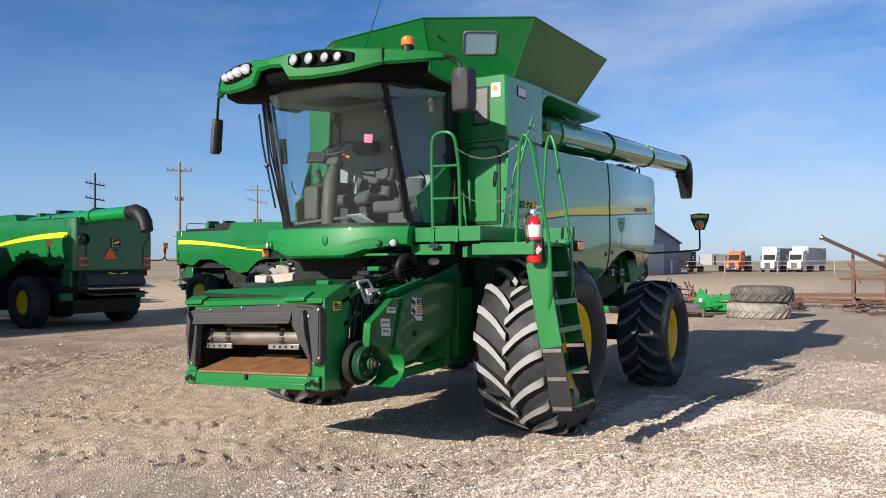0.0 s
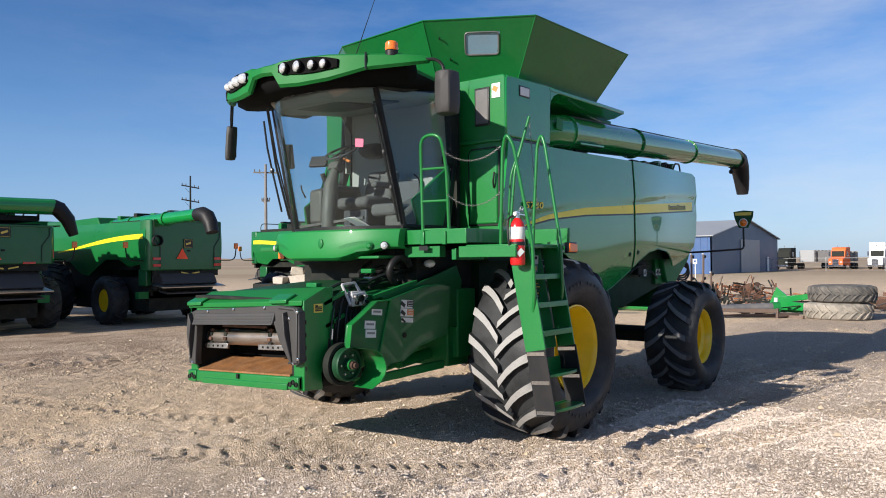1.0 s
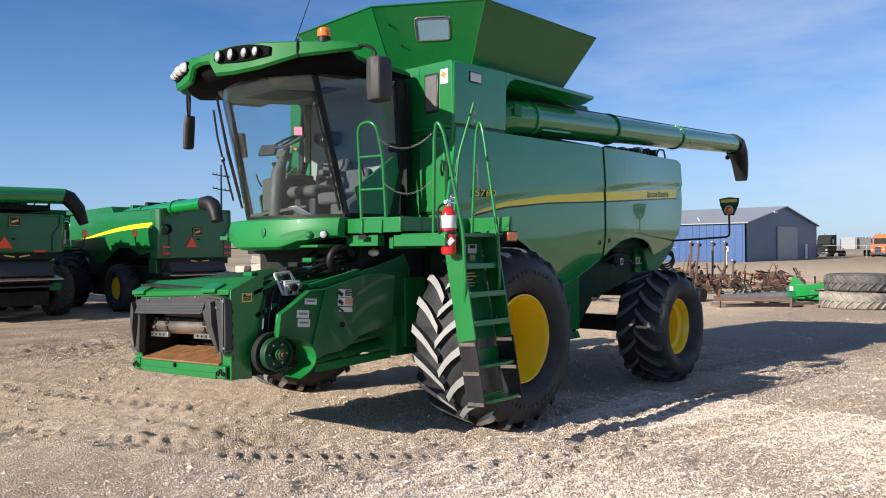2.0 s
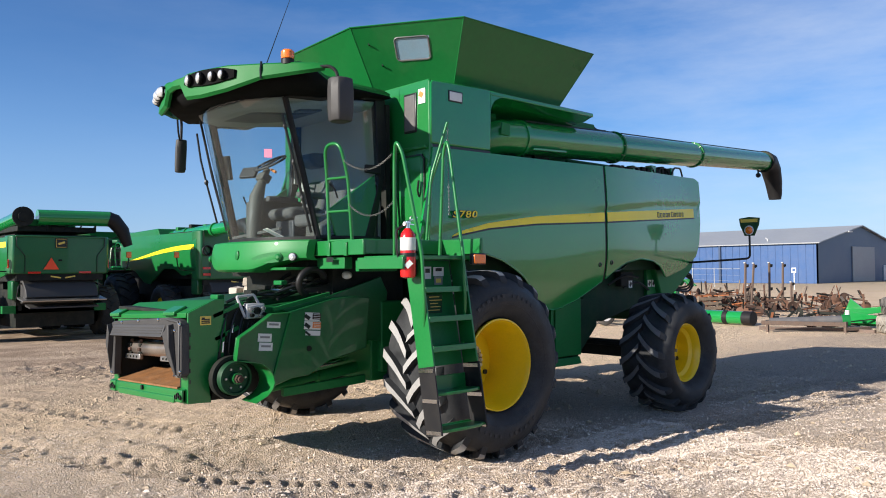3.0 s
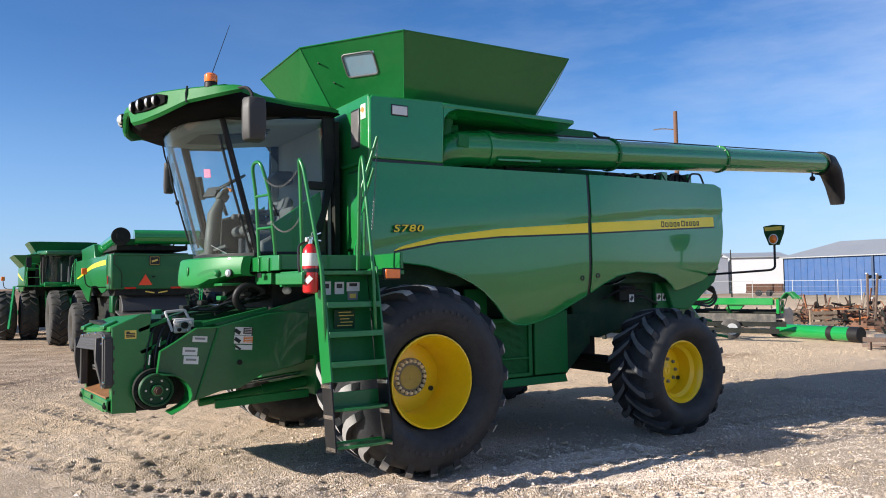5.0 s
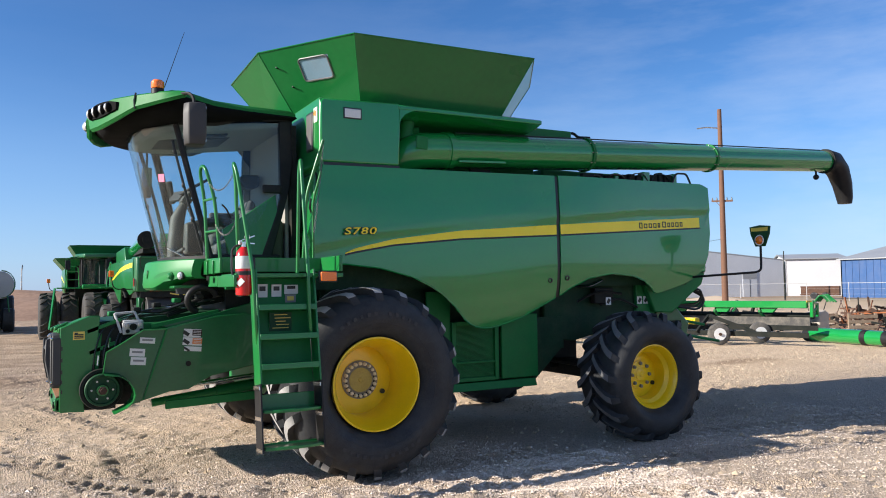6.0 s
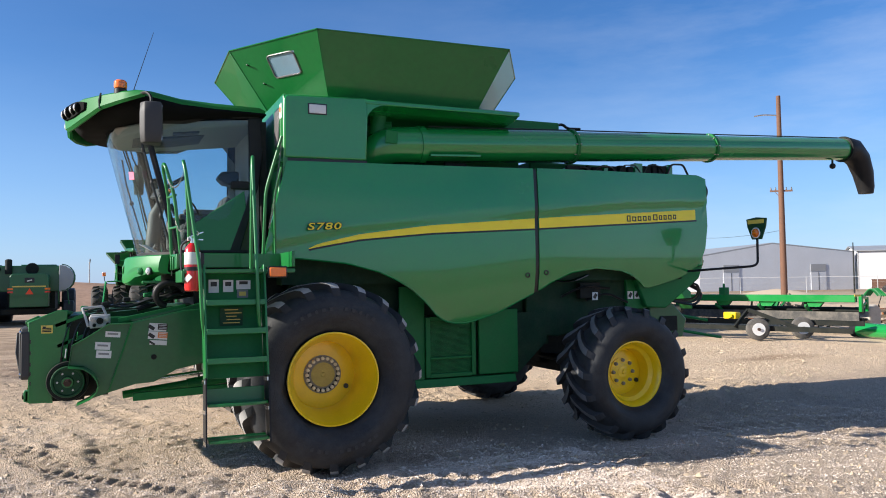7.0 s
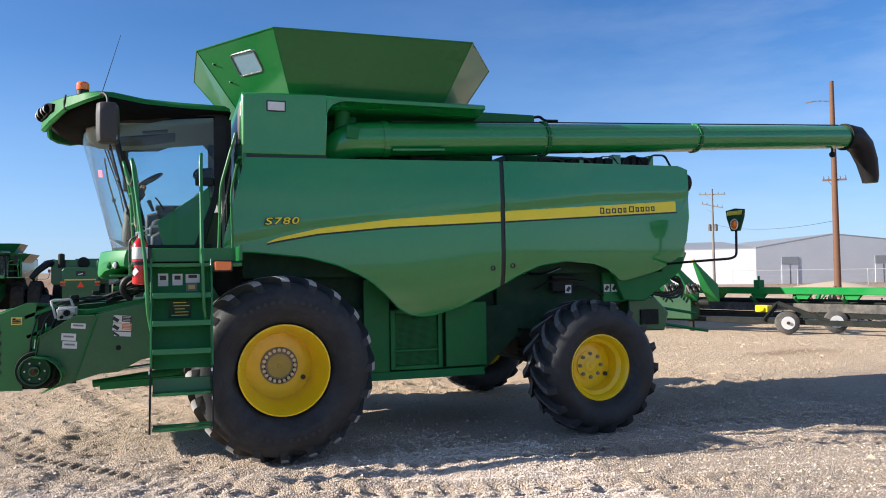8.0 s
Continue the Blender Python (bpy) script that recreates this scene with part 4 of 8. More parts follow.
part("inset_door_seal", M().prism([(-1.46, 2.44), (-1.46, 3.31), (-1.41, 3.37), (-1.05, 3.37), (-1.00, 3.31), (-1.00, 2.44)], "x", -0.40, -0.37), DBLACK, HARV)
part("door_handle", M().tube([(-0.43, -1.40, 2.88), (-0.46, -1.41, 2.95), (-0.45, -1.42, 3.06)], 0.012, 6), DBLACK, HARV)

# hopper extension: eight leaning sheets
TOP = [(-0.86, 0.69, 4.83), (-0.86, -0.69, 4.885), (-0.04, -1.755, 4.93), (2.46, -1.735, 4.97), (3.13, -0.67, 4.925), (3.13, 0.67, 4.925), (2.46, 1.735, 4.97), (-0.04, 1.755, 4.93)]
BOT = [(-0.37, 0.52, 4.22), (-0.37, -0.52, 4.22), (0.22, -1.30, 4.22), (2.18, -1.30, 4.22), (2.66, -0.56, 4.22), (2.66, 0.56, 4.22), (2.18, 1.30, 4.22), (0.22, 1.30, 4.22)]
HOP = part("hopper", M().prism([(x, y) for x, y, z in BOT], "z", 4.16, 4.225), GREEN_D, HARV, "open green hopper extension")
for i in range(8):
    j = (i + 1) % 8
    a, b, c, d = Vector(BOT[i]), Vector(BOT[j]), Vector(TOP[j]), Vector(TOP[i])
    nrm = (b - a).cross(d - a).normalized() * 0.012
    if nrm.dot(Vector((1.15, 0, 4.5)) - a) < 0:
        nrm = -nrm
    m = M()
    if i == 1:
        # corner sheet with a window in it
        def at(u, v):
            return lerp(lerp(a, b, u), lerp(d, c, u), v)
        us, vs = (0, 0.37, 0.70, 1), (0, 0.46, 0.80, 1)
        pts = [at(u, v) for v in vs for u in us]
        fs = []
        for k in range(3):
            for n in range(3):
                if (k, n) != (1, 1):
                    q = (n * 4 + k, n * 4 + k + 1, n * 4 + k + 5, n * 4 + k + 4)
                    fs += [q, tuple(16 + t for t in reversed(q))]
        for e in ((5, 6), (6, 10), (10, 9), (9, 5), (0, 3), (3, 15), (15, 12), (12, 0)):
            fs.append((e[0], e[1], 16 + e[1], 16 + e[0]))
        m.add(pts + [p + nrm for p in pts], fs)
        q = [at(us[1], vs[1]), at(us[2], vs[1]), at(us[2], vs[2]), at(us[1], vs[2])]
        g = M().add([p + nrm * 0.3 for p in q] + [p + nrm * 0.7 for p in q], [(0, 1, 2, 3), (7, 6, 5, 4), (0, 4, 5, 1), (1, 5, 6, 2), (2, 6, 7, 3), (3, 7, 4, 0)])
        pane = part("window_pane", g, WGLASS, HOP, "clear hopper window")
        cq = sum(q, Vector()) / 4
        e1, e2 = (q[1] - q[0]) / 2, (q[3] - q[0]) / 2
        ring = [cq + e1 * x + e2 * z for x, z in [(s * (1.04 if abs(s) else 1), 0) for s in ()] + arc((0.8, 0.72), 0.26, 0, 90, 4) + arc((-0.8, 0.72), 0.26, 90, 180, 4) + arc((-0.8, -0.72), 0.26, 180, 270, 4) + arc((0.8, -0.72), 0.26, 270, 360, 4)]
        part("window_rim", M().tube(ring + [ring[0]], 0.011, 6), GREYP, HOP, "grey rubber window rim")
    else:
        m.add([a, b, c, d, a + nrm, b + nrm, c + nrm, d + nrm], [(0, 1, 2, 3), (7, 6, 5, 4), (0, 4, 5, 1), (1, 5, 6, 2), (2, 6, 7, 3), (3, 7, 4, 0)])
    part("hopper_sheet", m, GREEN_F, HOP, fix=False)
    part("sheet_seam", M().tube([a + nrm * 0, d], 0.006, 6), GREEN_D, HOP)
    part("hopper_rim", M().tube([d, c], 0.008, 6), GREEN_F, HOP)
for u, v in ((0.12, 0.72), (0.2, 0.4)):
    p0 = lerp(lerp(Vector(BOT[1]), Vector(BOT[2]), u), lerp(Vector(TOP[1]), Vector(TOP[2]), u), v)
    part("sheet_bolt", M().tube([p0, p0 + Vector((-0.035, -0.03, 0.006))], 0.009, 6), BLACK, HOP)
for z, x in ((4.86, 2.86), (4.55, 2.70), (4.36, 2.62)):
    part("hopper_strut", M().tube([(x, -0.75, z - 0.1), (x + 0.1, -0.6, z - 0.05)], 0.012, 6), DBLACK, HOP)

# ---- unloading auger ----
A0, A1 = Vector((1.38, -1.285, 3.755)), Vector((9.42, -0.93, 4.215))
ad = (A1 - A0).normalized()


def along(x):
    return lerp(A0, A1, (x - A0.x) / (A1.x - A0.x))


AUG = part("unloading_auger", M().tube([along(1.3), along(3.70)], 0.222, 40), GREEN, HARV, "long green unloading auger tube folded to the rear")
part("auger_tube", M().tube([along(3.66), along(6.30)], 0.205, 40), GREEN, AUG)
part("auger_tube", M().tube([along(6.26), along(9.45)], 0.188, 40), GREEN, AUG)
part("auger_elbow", M().tube(bend([(0.78, -1.0, 3.30), (0.80, -1.12, 3.62), (0.98, -1.25, 3.735), tuple(along(1.4))], 6, 0.25), 0.232, 24), GREEN, AUG)
part("elbow_riser", M().tube([(0.86, -1.15, 3.86), (0.90, -1.15, 4.12)], 0.10, 12).tube([(0.84, -1.1, 4.0), (1.05, -1.2, 4.0)], 0.05, 8), GREEN_D, AUG)
part("elbow_plate", M().box((0.95, -1.475, 3.80), (0.16, 0.02, 0.16), (0, 6, 0)), GREEN_D, AUG, bevel=0.01)
part("auger_collar", M().tube([along(1.34), along(1.42)], 0.245, 32), GREEN, AUG)
for x in (3.68, 6.28):
    part("auger_flange", M().tube([along(x - 0.012), along(x + 0.012)], 0.245 if x < 5 else 0.225, 32).tube([along(x + 0.02), along(x + 0.04)], 0.24 if x < 5 else 0.22, 32), GREEN_D, AUG)
    for k in range(10):
        a = 2 * math.pi * k / 10
        o = along(x) + Vector((0, math.cos(a) * 0.232, math.sin(a) * 0.232)) * (1 if x < 5 else 0.92)
        part("flange_bolt", M().tube([o - ad * 0.03, o + ad * 0.06], 0.009, 6), STEEL, AUG)
tip = [(A1 + ad * -0.03, 0.20), (A1 + ad * 0.06, 0.212), (A1 + ad * 0.22 + Vector((0, 0, -0.02)), 0.212), (A1 + ad * 0.40 + Vector((0, 0, -0.17)), 0.195), (A1 + ad * 0.52 + Vector((0, 0, -0.42)), 0.17), (A1 + ad * 0.58 + Vector((0, 0, -0.68)), 0.14), (A1 + ad * 0.58 + Vector((0, 0, -0.78)), 0.12)]
part("spout", M().tube([p for p, r in tip], [r for p, r in tip], 24), BLACK, AUG, "black rubber spout")
part("spout_band", M().tube([A1 + ad * -0.02, A1 + ad * 0.03], 0.222, 24), DARK, AUG)
part("auger_lamp", M().tube([along(9.15) + Vector((0, 0, -0.18)), along(9.15) + Vector((0, 0, -0.26))], 0.018, 6).ball(along(9.15) + Vector((0, 0, -0.29)), (0.055, 0.05, 0.05)), BLACK, AUG)
part("auger_pipe", M().tube([along(1.5) + Vector((0, -0.05, 0.235)), along(6.2) + Vector((0, 0, 0.215)), along(9.3) + Vector((0, 0, 0.2))], 0.010, 6), DBLACK, AUG)
part("auger_rest", M().beam((3.72, -1.2, 3.45), (3.72, -1.2, 3.62), 0.2, 0.06), DARK, AUG)
part("auger_rest", M().beam((1.9, -1.25, 3.5), (1.9, -1.25, 3.56), 0.3, 0.05), DARK, AUG)
part("tube_rib", M().beam((1.45, -1.49, 3.60), (2.15, -1.475, 3.63), 0.05, 0.03), GREEN, AUG, bevel=0.006)

# engine deck behind the tank
part("engine_deck", M().box((4.3, 0, 3.42), (2.9, 2.2, 0.1)), DARK, HARV)
part("deck_duct", M().box((3.0, -0.6, 4.22), (1.55, 0.4, 0.17)), GREEN_D, HARV, bevel=0.02)
part("deck_leg", M().box((2.9, -0.5, 3.85), (0.5, 0.4, 0.6)), GREEN_D, HARV, bevel=0.01)
part("deck_tube", M().tube(bend([(3.7, -0.6, 4.28), (3.95, -0.62, 4.33), (4.0, -0.66, 4.26), (4.2, -0.7, 4.26)], 4, 0.06), 0.022, 6), DBLACK, HARV)
rd = random.Random(5)
for i in range(13):
    x = 3.75 + i * 0.145
    top = 3.60 + 0.012 * i + rd.uniform(-0.03, 0.03)
    part("deck_fitting", M().box((x, -1.08, (top + 3.44) / 2), (rd.uniform(0.06, 0.16), 0.12, top - 3.44)), DARK if i % 4 else GREEN, HARV, bevel=0.008)
    if i % 3 == 0:
        part("deck_pipe", M().tube(bend([(x - 0.1, -1.14, 3.5), (x - 0.02, -1.18, top), (x + 0.22, -1.16, top + 0.01), (x + 0.4, -1.12, 3.5)], 4, 0.06), rd.uniform(0.008, 0.016), 6), (DBLACK, STEEL, DARK)[i % 3], HARV)
part("engine_cover", M().box((4.2, 0.1, 3.6), (1.5, 1.2, 0.35)), GREEN_D, HARV, bevel=0.03)
part("air_intake", M().tube([(5.9, -1.0, 3.35), (6.2, -1.0, 3.35)], [0.13, 0.14], 20), BLACK, HARV, "black round air outlet")
part("exhaust_stack", M().tube([(3.05, 0.4, 3.6), (3.05, 0.4, 4.35)], 0.05, 12), DARK, HARV)

# warning sign on its swing arm at the tail
MAST = part("sign_arm", M().tube(bend([(5.55, -1.35, 2.13), (5.62, -1.75, 2.15), (6.02, -2.16, 2.185), (6.115, -2.16, 2.22), (6.13, -2.15, 2.62)], 5, 0.07), 0.017, 8), BLACK, HARV, "black bent swing arm")
sg = [(-0.155, 0.02), (-0.08, -0.16), (0.08, -0.16), (0.155, 0.02), (0.17, 0.13), (0.0, 0.15), (-0.17, 0.13)]
base = Vector((6.13, -2.16, 2.72))
fx, fy = Vector((0.05, -1.0, 0)), Vector((-1.0, -0.05, 0))
m = M()
m.add([base + fx * x + Vector((0, 0, z)) + fy * d for d in (0.0, 0.03) for x, z in sg], [tuple(range(7)), tuple(range(13, 6, -1))] + [(i, 7 + i, 7 + (i + 1) % 7, (i + 1) % 7) for i in range(7)])
part("sign_plate", m, GREEN_K, MAST, "dark shield-shaped sign plate", bevel=0.006)
m = M().add([base + fx * x + Vector((0, 0, z)) + fy * d for d in (0.031, 0.036) for x, z in ((-0.135, 0.06), (0.135, 0.06), (0.14, 0.115), (-0.14, 0.115))], [(0, 1, 2, 3), (7, 6, 5, 4), (0, 4, 5, 1), (1, 5, 6, 2), (2, 6, 7, 3), (3, 7, 4, 0)])
part("sign_stripe", m, YDARK, MAST)
part("amber_lamp", M().ball(base + Vector((0, 0, -0.07)) + fy * 0.045, (0.035, 0.062, 0.062)), AMBER, MAST, "round amber lamp")
part("lamp_ring", M().tube([base + fy * 0.04 + Vector((0, 0.07 * math.cos(k * math.pi / 10), -0.07 + 0.07 * math.sin(k * math.pi / 10))) for k in range(21)], 0.009, 6), WHITE, MAST)

# ---- cab ----
def ws(u, v):
    """A point of the curved windscreen."""
    y = u * (0.905 - 0.065 * v)
    x = lerp(-1.87, -2.26, v) + lerp(0.40, 0.41, v) * abs(u) ** 2.3
    return Vector((x, y, lerp(2.37, 3.90, v)))


def sheet(grid, thick):
    """A thin closed sheet over a grid of points; thick: a vector."""
    n, k = len(grid), len(grid[0])
    a = [p for r in grid for p in r]
    m, o = M(), n * k
    fs = []
    for i in range(n - 1):
        for j in range(k - 1):
            q = (i * k + j, i * k + j + 1, (i + 1) * k + j + 1, (i + 1) * k + j)
            fs += [q, tuple(o + t for t in reversed(q))]
    rim = [j for j in range(k)] + [i * k + k - 1 for i in range(1, n)] + [(n - 1) * k + j for j in range(k - 2, -1, -1)] + [i * k for i in range(n - 2, 0, -1)]
    for s, t in zip(rim, rim[1:] + rim[:1]):
        fs.append((s, o + s, o + t, t))
    return m.add(a + [p + Vector(thick) for p in a], fs)


CAB = part("cab", M().box((-1.12, 0, 2.33), (1.15, 1.94, 0.10)).prism([(-1.62, -0.9), (-1.85, -0.55), (-1.9, 0), (-1.85, 0.55), (-1.62, 0.9)], "z", 2.28, 2.37), CABDARK, HARV, "glazed operator cab")
pane = part("windscreen", sheet([[ws(u / 10, v / 8) for u in range(-10, 11)] for v in range(9)], (0.008, 0, 0)), GLASS, CAB, "large curved windscreen", angle=60)
pane.visible_shadow = False
for s in (-1, 1):
    part("front_pillar", M().tube([ws(s, v / 6) + Vector((0.02, s * 0.01, 0)) for v in range(7)], 0.034 if s < 0 else 0.05, 8), BLACK, CAB)
    # side glazing: leans in towards the top
    def sp(x, z):
        return Vector((x, s * (0.995 - 0.075 * (z - 2.4) + 0.03 * math.sin(math.pi * (x + 1.7) / 1.2) - (0.10 - 0.035 * (z - 2.4)) * min(1, max(0, (-0.8 - x) / 0.62))), z))
    rows = []
    for k in range(9):
        v = k / 8
        z = lerp(2.42, 4.0, v)
        xa, xb = lerp(-1.46, -1.84, v), lerp(-0.78, -0.60, min(1, v * 1.6))
        rows.append([sp(lerp(xa, xb, i / 8), z) for i in range(9)])
    g = part("side_window", sheet(rows, (0, -s * 0.008, 0)), GLASS, CAB, "tall curved side window")
    g.visible_shadow = False
    m = M()
    poly = [(-1.26, 2.42), (-1.33, 2.72), (-0.725, 3.144), (-0.71, 2.93), (-0.90, 2.42)]
    vs = [sp(x, z) + Vector((0, s * d, 0)) for d in (0.012, -0.03) for x, z in poly]
    m.add(vs, [tuple(range(5)), tuple(range(9, 4, -1))] + [(i, 5 + i, 5 + (i + 1) % 5, (i + 1) % 5) for i in range(5)])
    part("door_panel", m, GREEN_M, CAB, "green lower door panel", bevel=0.008)
    post = [(-0.665, 4.03), (-0.50, 4.05), (-0.50, 3.6), (-0.56, 3.2), (-0.80, 2.38), (-0.92, 2.38), (-0.72, 2.93), (-0.67, 3.12)]
    vs = [sp(x, z) + Vector((0, s * d, 0)) for d in (0.02, -0.06) for x, z in post]
    part("rear_pillar", M().add(vs, [tuple(range(8)), tuple(range(15, 7, -1))] + [(i, 8 + i, 8 + (i + 1) % 8, (i + 1) % 8) for i in range(8)]), BLACK, CAB, bevel=0.01)
    part("side_header", M().tube([sp(x, curve(x, [(-1.8, 3.93), (-1.35, 3.95), (-1.12, 4.03), (-0.5, 4.06)])) for x in steps(-1.8, -0.55, 12)], 0.03, 8), BLACK, CAB)
    part("side_sill", M().tube([sp(x, 2.41) for x in steps(-1.5, -0.7, 4)], 0.03, 8), BLACK, CAB)
    part("grab_rail", M().tube(bend([sp(-1.25, 2.85) + Vector((0, s * 0.05, 0)), sp(-1.3, 2.95) + Vector((0, s * 0.08, 0)), sp(-1.34, 3.0) + Vector((0, s * 0.05, 0))], 3), 0.01, 6), BLACK, CAB)
part("door_handle", M().box((-0.78, -1.0, 3.20), (0.22, 0.04, 0.10)), BLACK, CAB, bevel=0.015)
part("cab_back", M().prism([(-0.83, 2.36), (-0.81, 4.0), (0.81, 4.0), (0.83, 2.36)], "x", -0.57, -0.53), LINER, CAB, "grey rear cab wall")
part("rear_gap_shade", M().box((-0.49, 0, 3.18), (0.06, 1.84, 1.62)), DARK, HARV)
# roof: dark underside, liner and green cap
ROOF_H = [(-0.46, 0.96), (-1.05, 1.02), (-1.45, 1.12), (-1.8, 1.40), (-1.98, 1.42), (-2.2, 1.12), (-2.42, 0.78), (-2.56, 0.4), (-2.6, 0.0)]


def ring_of(half, z, k=1.0, dx=0.0, zx=0.0):
    pts = [(x, -y) for x, y in half] + [(x, y) for x, y in reversed(half[:-1])]
    return [Vector((-1.5 + (x + 1.5) * k + dx, y * k, z + zx * (x + 0.5))) for x, y in pts]


part("roof", M().loft([ring_of(ROOF_H, 4.04, 0.90, zx=0.09), ring_of(ROOF_H, 4.06, 0.985, zx=0.06), ring_of(ROOF_H, 4.07, 1.0), ring_of(ROOF_H, 4.09, 0.985)]), MATTE, CAB, "black moulded roof underside", angle=50)
part("roof_cap", M().loft([ring_of(ROOF_H, 4.085, 0.985, zx=0), ring_of(ROOF_H, 4.12, 0.985), ring_of(ROOF_H, 4.165, 0.93), ring_of(ROOF_H, 4.18, 0.7)]), VISOR, CAB, "green roof cap", angle=50)
part("headliner", M().loft([ring_of([(-0.52, 0.86), (-1.8, 0.80), (-2.1, 0.5), (-2.15, 0)], 3.975, zx=0.12), ring_of([(-0.52, 0.9), (-1.85, 0.84), (-2.15, 0.55), (-2.2, 0)], 4.03, zx=0.09)]), LINER, CAB, "pale grey headliner", bevel=0.03)
part("headliner_side", M().prism([(-0.57, 3.2), (-0.57, 4.02), (-1.78, 3.93), (-1.78, 3.80), (-1.70, 3.823), (-1.35, 3.839), (-1.118, 3.935), (-0.883, 3.985), (-0.748, 3.965), (-0.665, 3.87), (-0.655, 3.2)], "y", 0.84, 0.87), LINER, CAB, "pale trim round the side window", bevel=0.006)
part("liner_console", M().prism([(-1.95, 3.80), (-1.5, 3.83), (-1.1, 3.90), (-1.1, 3.98), (-1.95, 3.90)], "y", -0.35, 0.35), CABDARK, CAB, "overhead switch console", bevel=0.02)
part("liner_hatch", M().box((-1.35, -0.55, 3.868), (0.3, 0.14, 0.03), (0, -7, 0)), CABDARK, CAB, bevel=0.006)
# green visor round the front of the roof
VIS = [(-2.695, 0.0, 4.0, 4.115), (-2.68, 0.16, 3.99, 4.115), (-2.67, 0.26, 3.85, 4.135), (-2.61, 0.50, 3.84, 4.14), (-2.50, 0.82, 3.865, 4.14), (-2.30, 1.17, 3.955, 4.125), (-2.08, 1.47, 3.985, 4.115), (-1.93, 1.62, 4.01, 4.105), (-1.86, 1.66, 4.025, 4.095)]
for s in (-1, 1):
    outer = VIS
    rings = []
    for i, (x, y, zb, zt) in enumerate(outer):
        w = lerp(0.26, 0.15, smooth(i / (len(outer) - 1)))
        d = Vector((-1.75 - x, -y * 0.75, 0)).normalized()
        o = Vector((x, y, 0))
        ring = [o + d * 0.03 + Vector((0, 0, zb)), o + Vector((0, 0, zb + 0.03)), o + d * 0.02 + Vector((0, 0, zt - 0.02)), o + d * 0.05 + Vector((0, 0, zt)), o + d * w + Vector((0, 0, zt + 0.01)), o + d * w + Vector((0, 0, zt - 0.02)), o + d * 0.07 + Vector((0, 0, zt - 0.03)), o + d * 0.06 + Vector((0, 0, zb + 0.01))]
        rings.append([Vector((p.x, p.y * s, p.z)) for p in ring])
    V = part("visor", M().loft(rings), VISOR, CAB, "green roof visor with work lamps", angle=30)
    # black strip painting the shade of a deep recess, and four lamps a side
    rec = []
    for i in range(12):
        t = i / 11
        y = lerp(0.27, 0.92, t)
        x = curve(y, [(0.0, -2.695), (0.26, -2.67), (0.5, -2.61), (0.82, -2.50), (1.17, -2.30)])
        h = 0.080 * math.sin(math.pi * (0.08 + 0.84 * t)) ** 0.5
        rec.append([Vector((x - 0.016, s * y, 4.035 + h)), Vector((x - 0.016, s * y, 4.035 - h)), Vector((x + 0.1, s * y, 4.03 - h)), Vector((x + 0.1, s * y, 4.03 + h))])
    part("lamp_recess", M().loft(rec), MATTE, V)
    for y, r in ((0.335, 0.062), (0.50, 0.064), (0.66, 0.054), (0.79, 0.052)):
        x = curve(y, [(0.0, -2.695), (0.26, -2.67), (0.5, -2.61), (0.82, -2.50), (1.17, -2.30)])
        L = part("work_lamp", M().ball((x - 0.022, s * y, 4.033), (0.035, r * 1.25, r * 0.92), 16, (0, 0, s * 22)), LENS, V, "clear oval work lamp")
        part("lamp_bezel", M().ball((x - 0.008, s * y, 4.033), (0.035, r * 1.42, r * 1.1), 16, (0, 0, s * 22)), MATTE, L)
    part("visor_seam", M().tube([Vector((-2.296, s * 1.165, 3.96)), Vector((-2.302, s * 1.168, 4.05)), Vector((-2.285, s * 1.155, 4.135))], 0.011, 6), DBLACK, V)
    # mirrors on bent arms
    zt = 3.925 if s < 0 else 3.79
    arm = part("mirror_arm", M().tube(bend([(-1.9, s * 1.6, 4.06), (-1.84, s * 1.70, 4.06), (-1.80, s * 1.76, 4.0), (-1.80, s * 1.78, zt - 0.05)], 5, 0.06), 0.017, 8), BLACK, CAB)
    if s > 0:
        part("mirror_stay", M().tube([(-1.94, 1.58, 4.05), (-1.88, 1.68, 3.86), (-1.82, 1.76, zt - 0.04)], 0.012, 6), BLACK, CAB)
    ybase, zb = s * 1.80, zt - 0.215
    wide, lean_in = (1.0, 0.0) if s < 0 else (0.45, 0.10)
    rr = []
    for z, k in ((-0.215, 0.80), (-0.20, 0.92), (-0.1, 1.0), (0.1, 1.0), (0.2, 0.95), (0.215, 0.85)):
        rr.append([Vector((-1.80 + x * k * (1.0 if s < 0 else 0.62), ybase + y * k * s * wide - lean_in * z, zb + z)) for x, y in ((-0.10, -0.06), (-0.115, 0.02), (-0.075, 0.095), (0.02, 0.115), (0.10, 0.10), (0.115, -0.09), (0.03, -0.115), (-0.06, -0.10))])
    part("mirror_housing", M().loft(rr), HOUSING, arm, "black mirror housing", bevel=0.01)
    part("mirror_glass", M().box((-1.704 if s < 0 else -1.742, ybase, zb), (0.006, 0.17 * wide, 0.36)), MIRROR, arm)
bc = part("beacon", M().lathe([(0.066, 0), (0.066, 0.05), (0.058, 0.06), (0.03, 0.062)], (-2.09, -1.33, 4.10), "z", 20), BLACK, CAB, "amber flashing beacon")
part("beacon_lens", M().lathe([(0.064, 0), (0.068, 0.02), (0.066, 0.07), (0.05, 0.088), (0.01, 0.092)], (-2.09, -1.33, 4.16), "z", 20), AMBER, bc, "orange beacon dome")
part("antenna", M().tube([(-2.0, -0.66, 4.12), (-1.73, -0.79, 4.98)], [0.006, 0.003], 6), DBLACK, CAB)
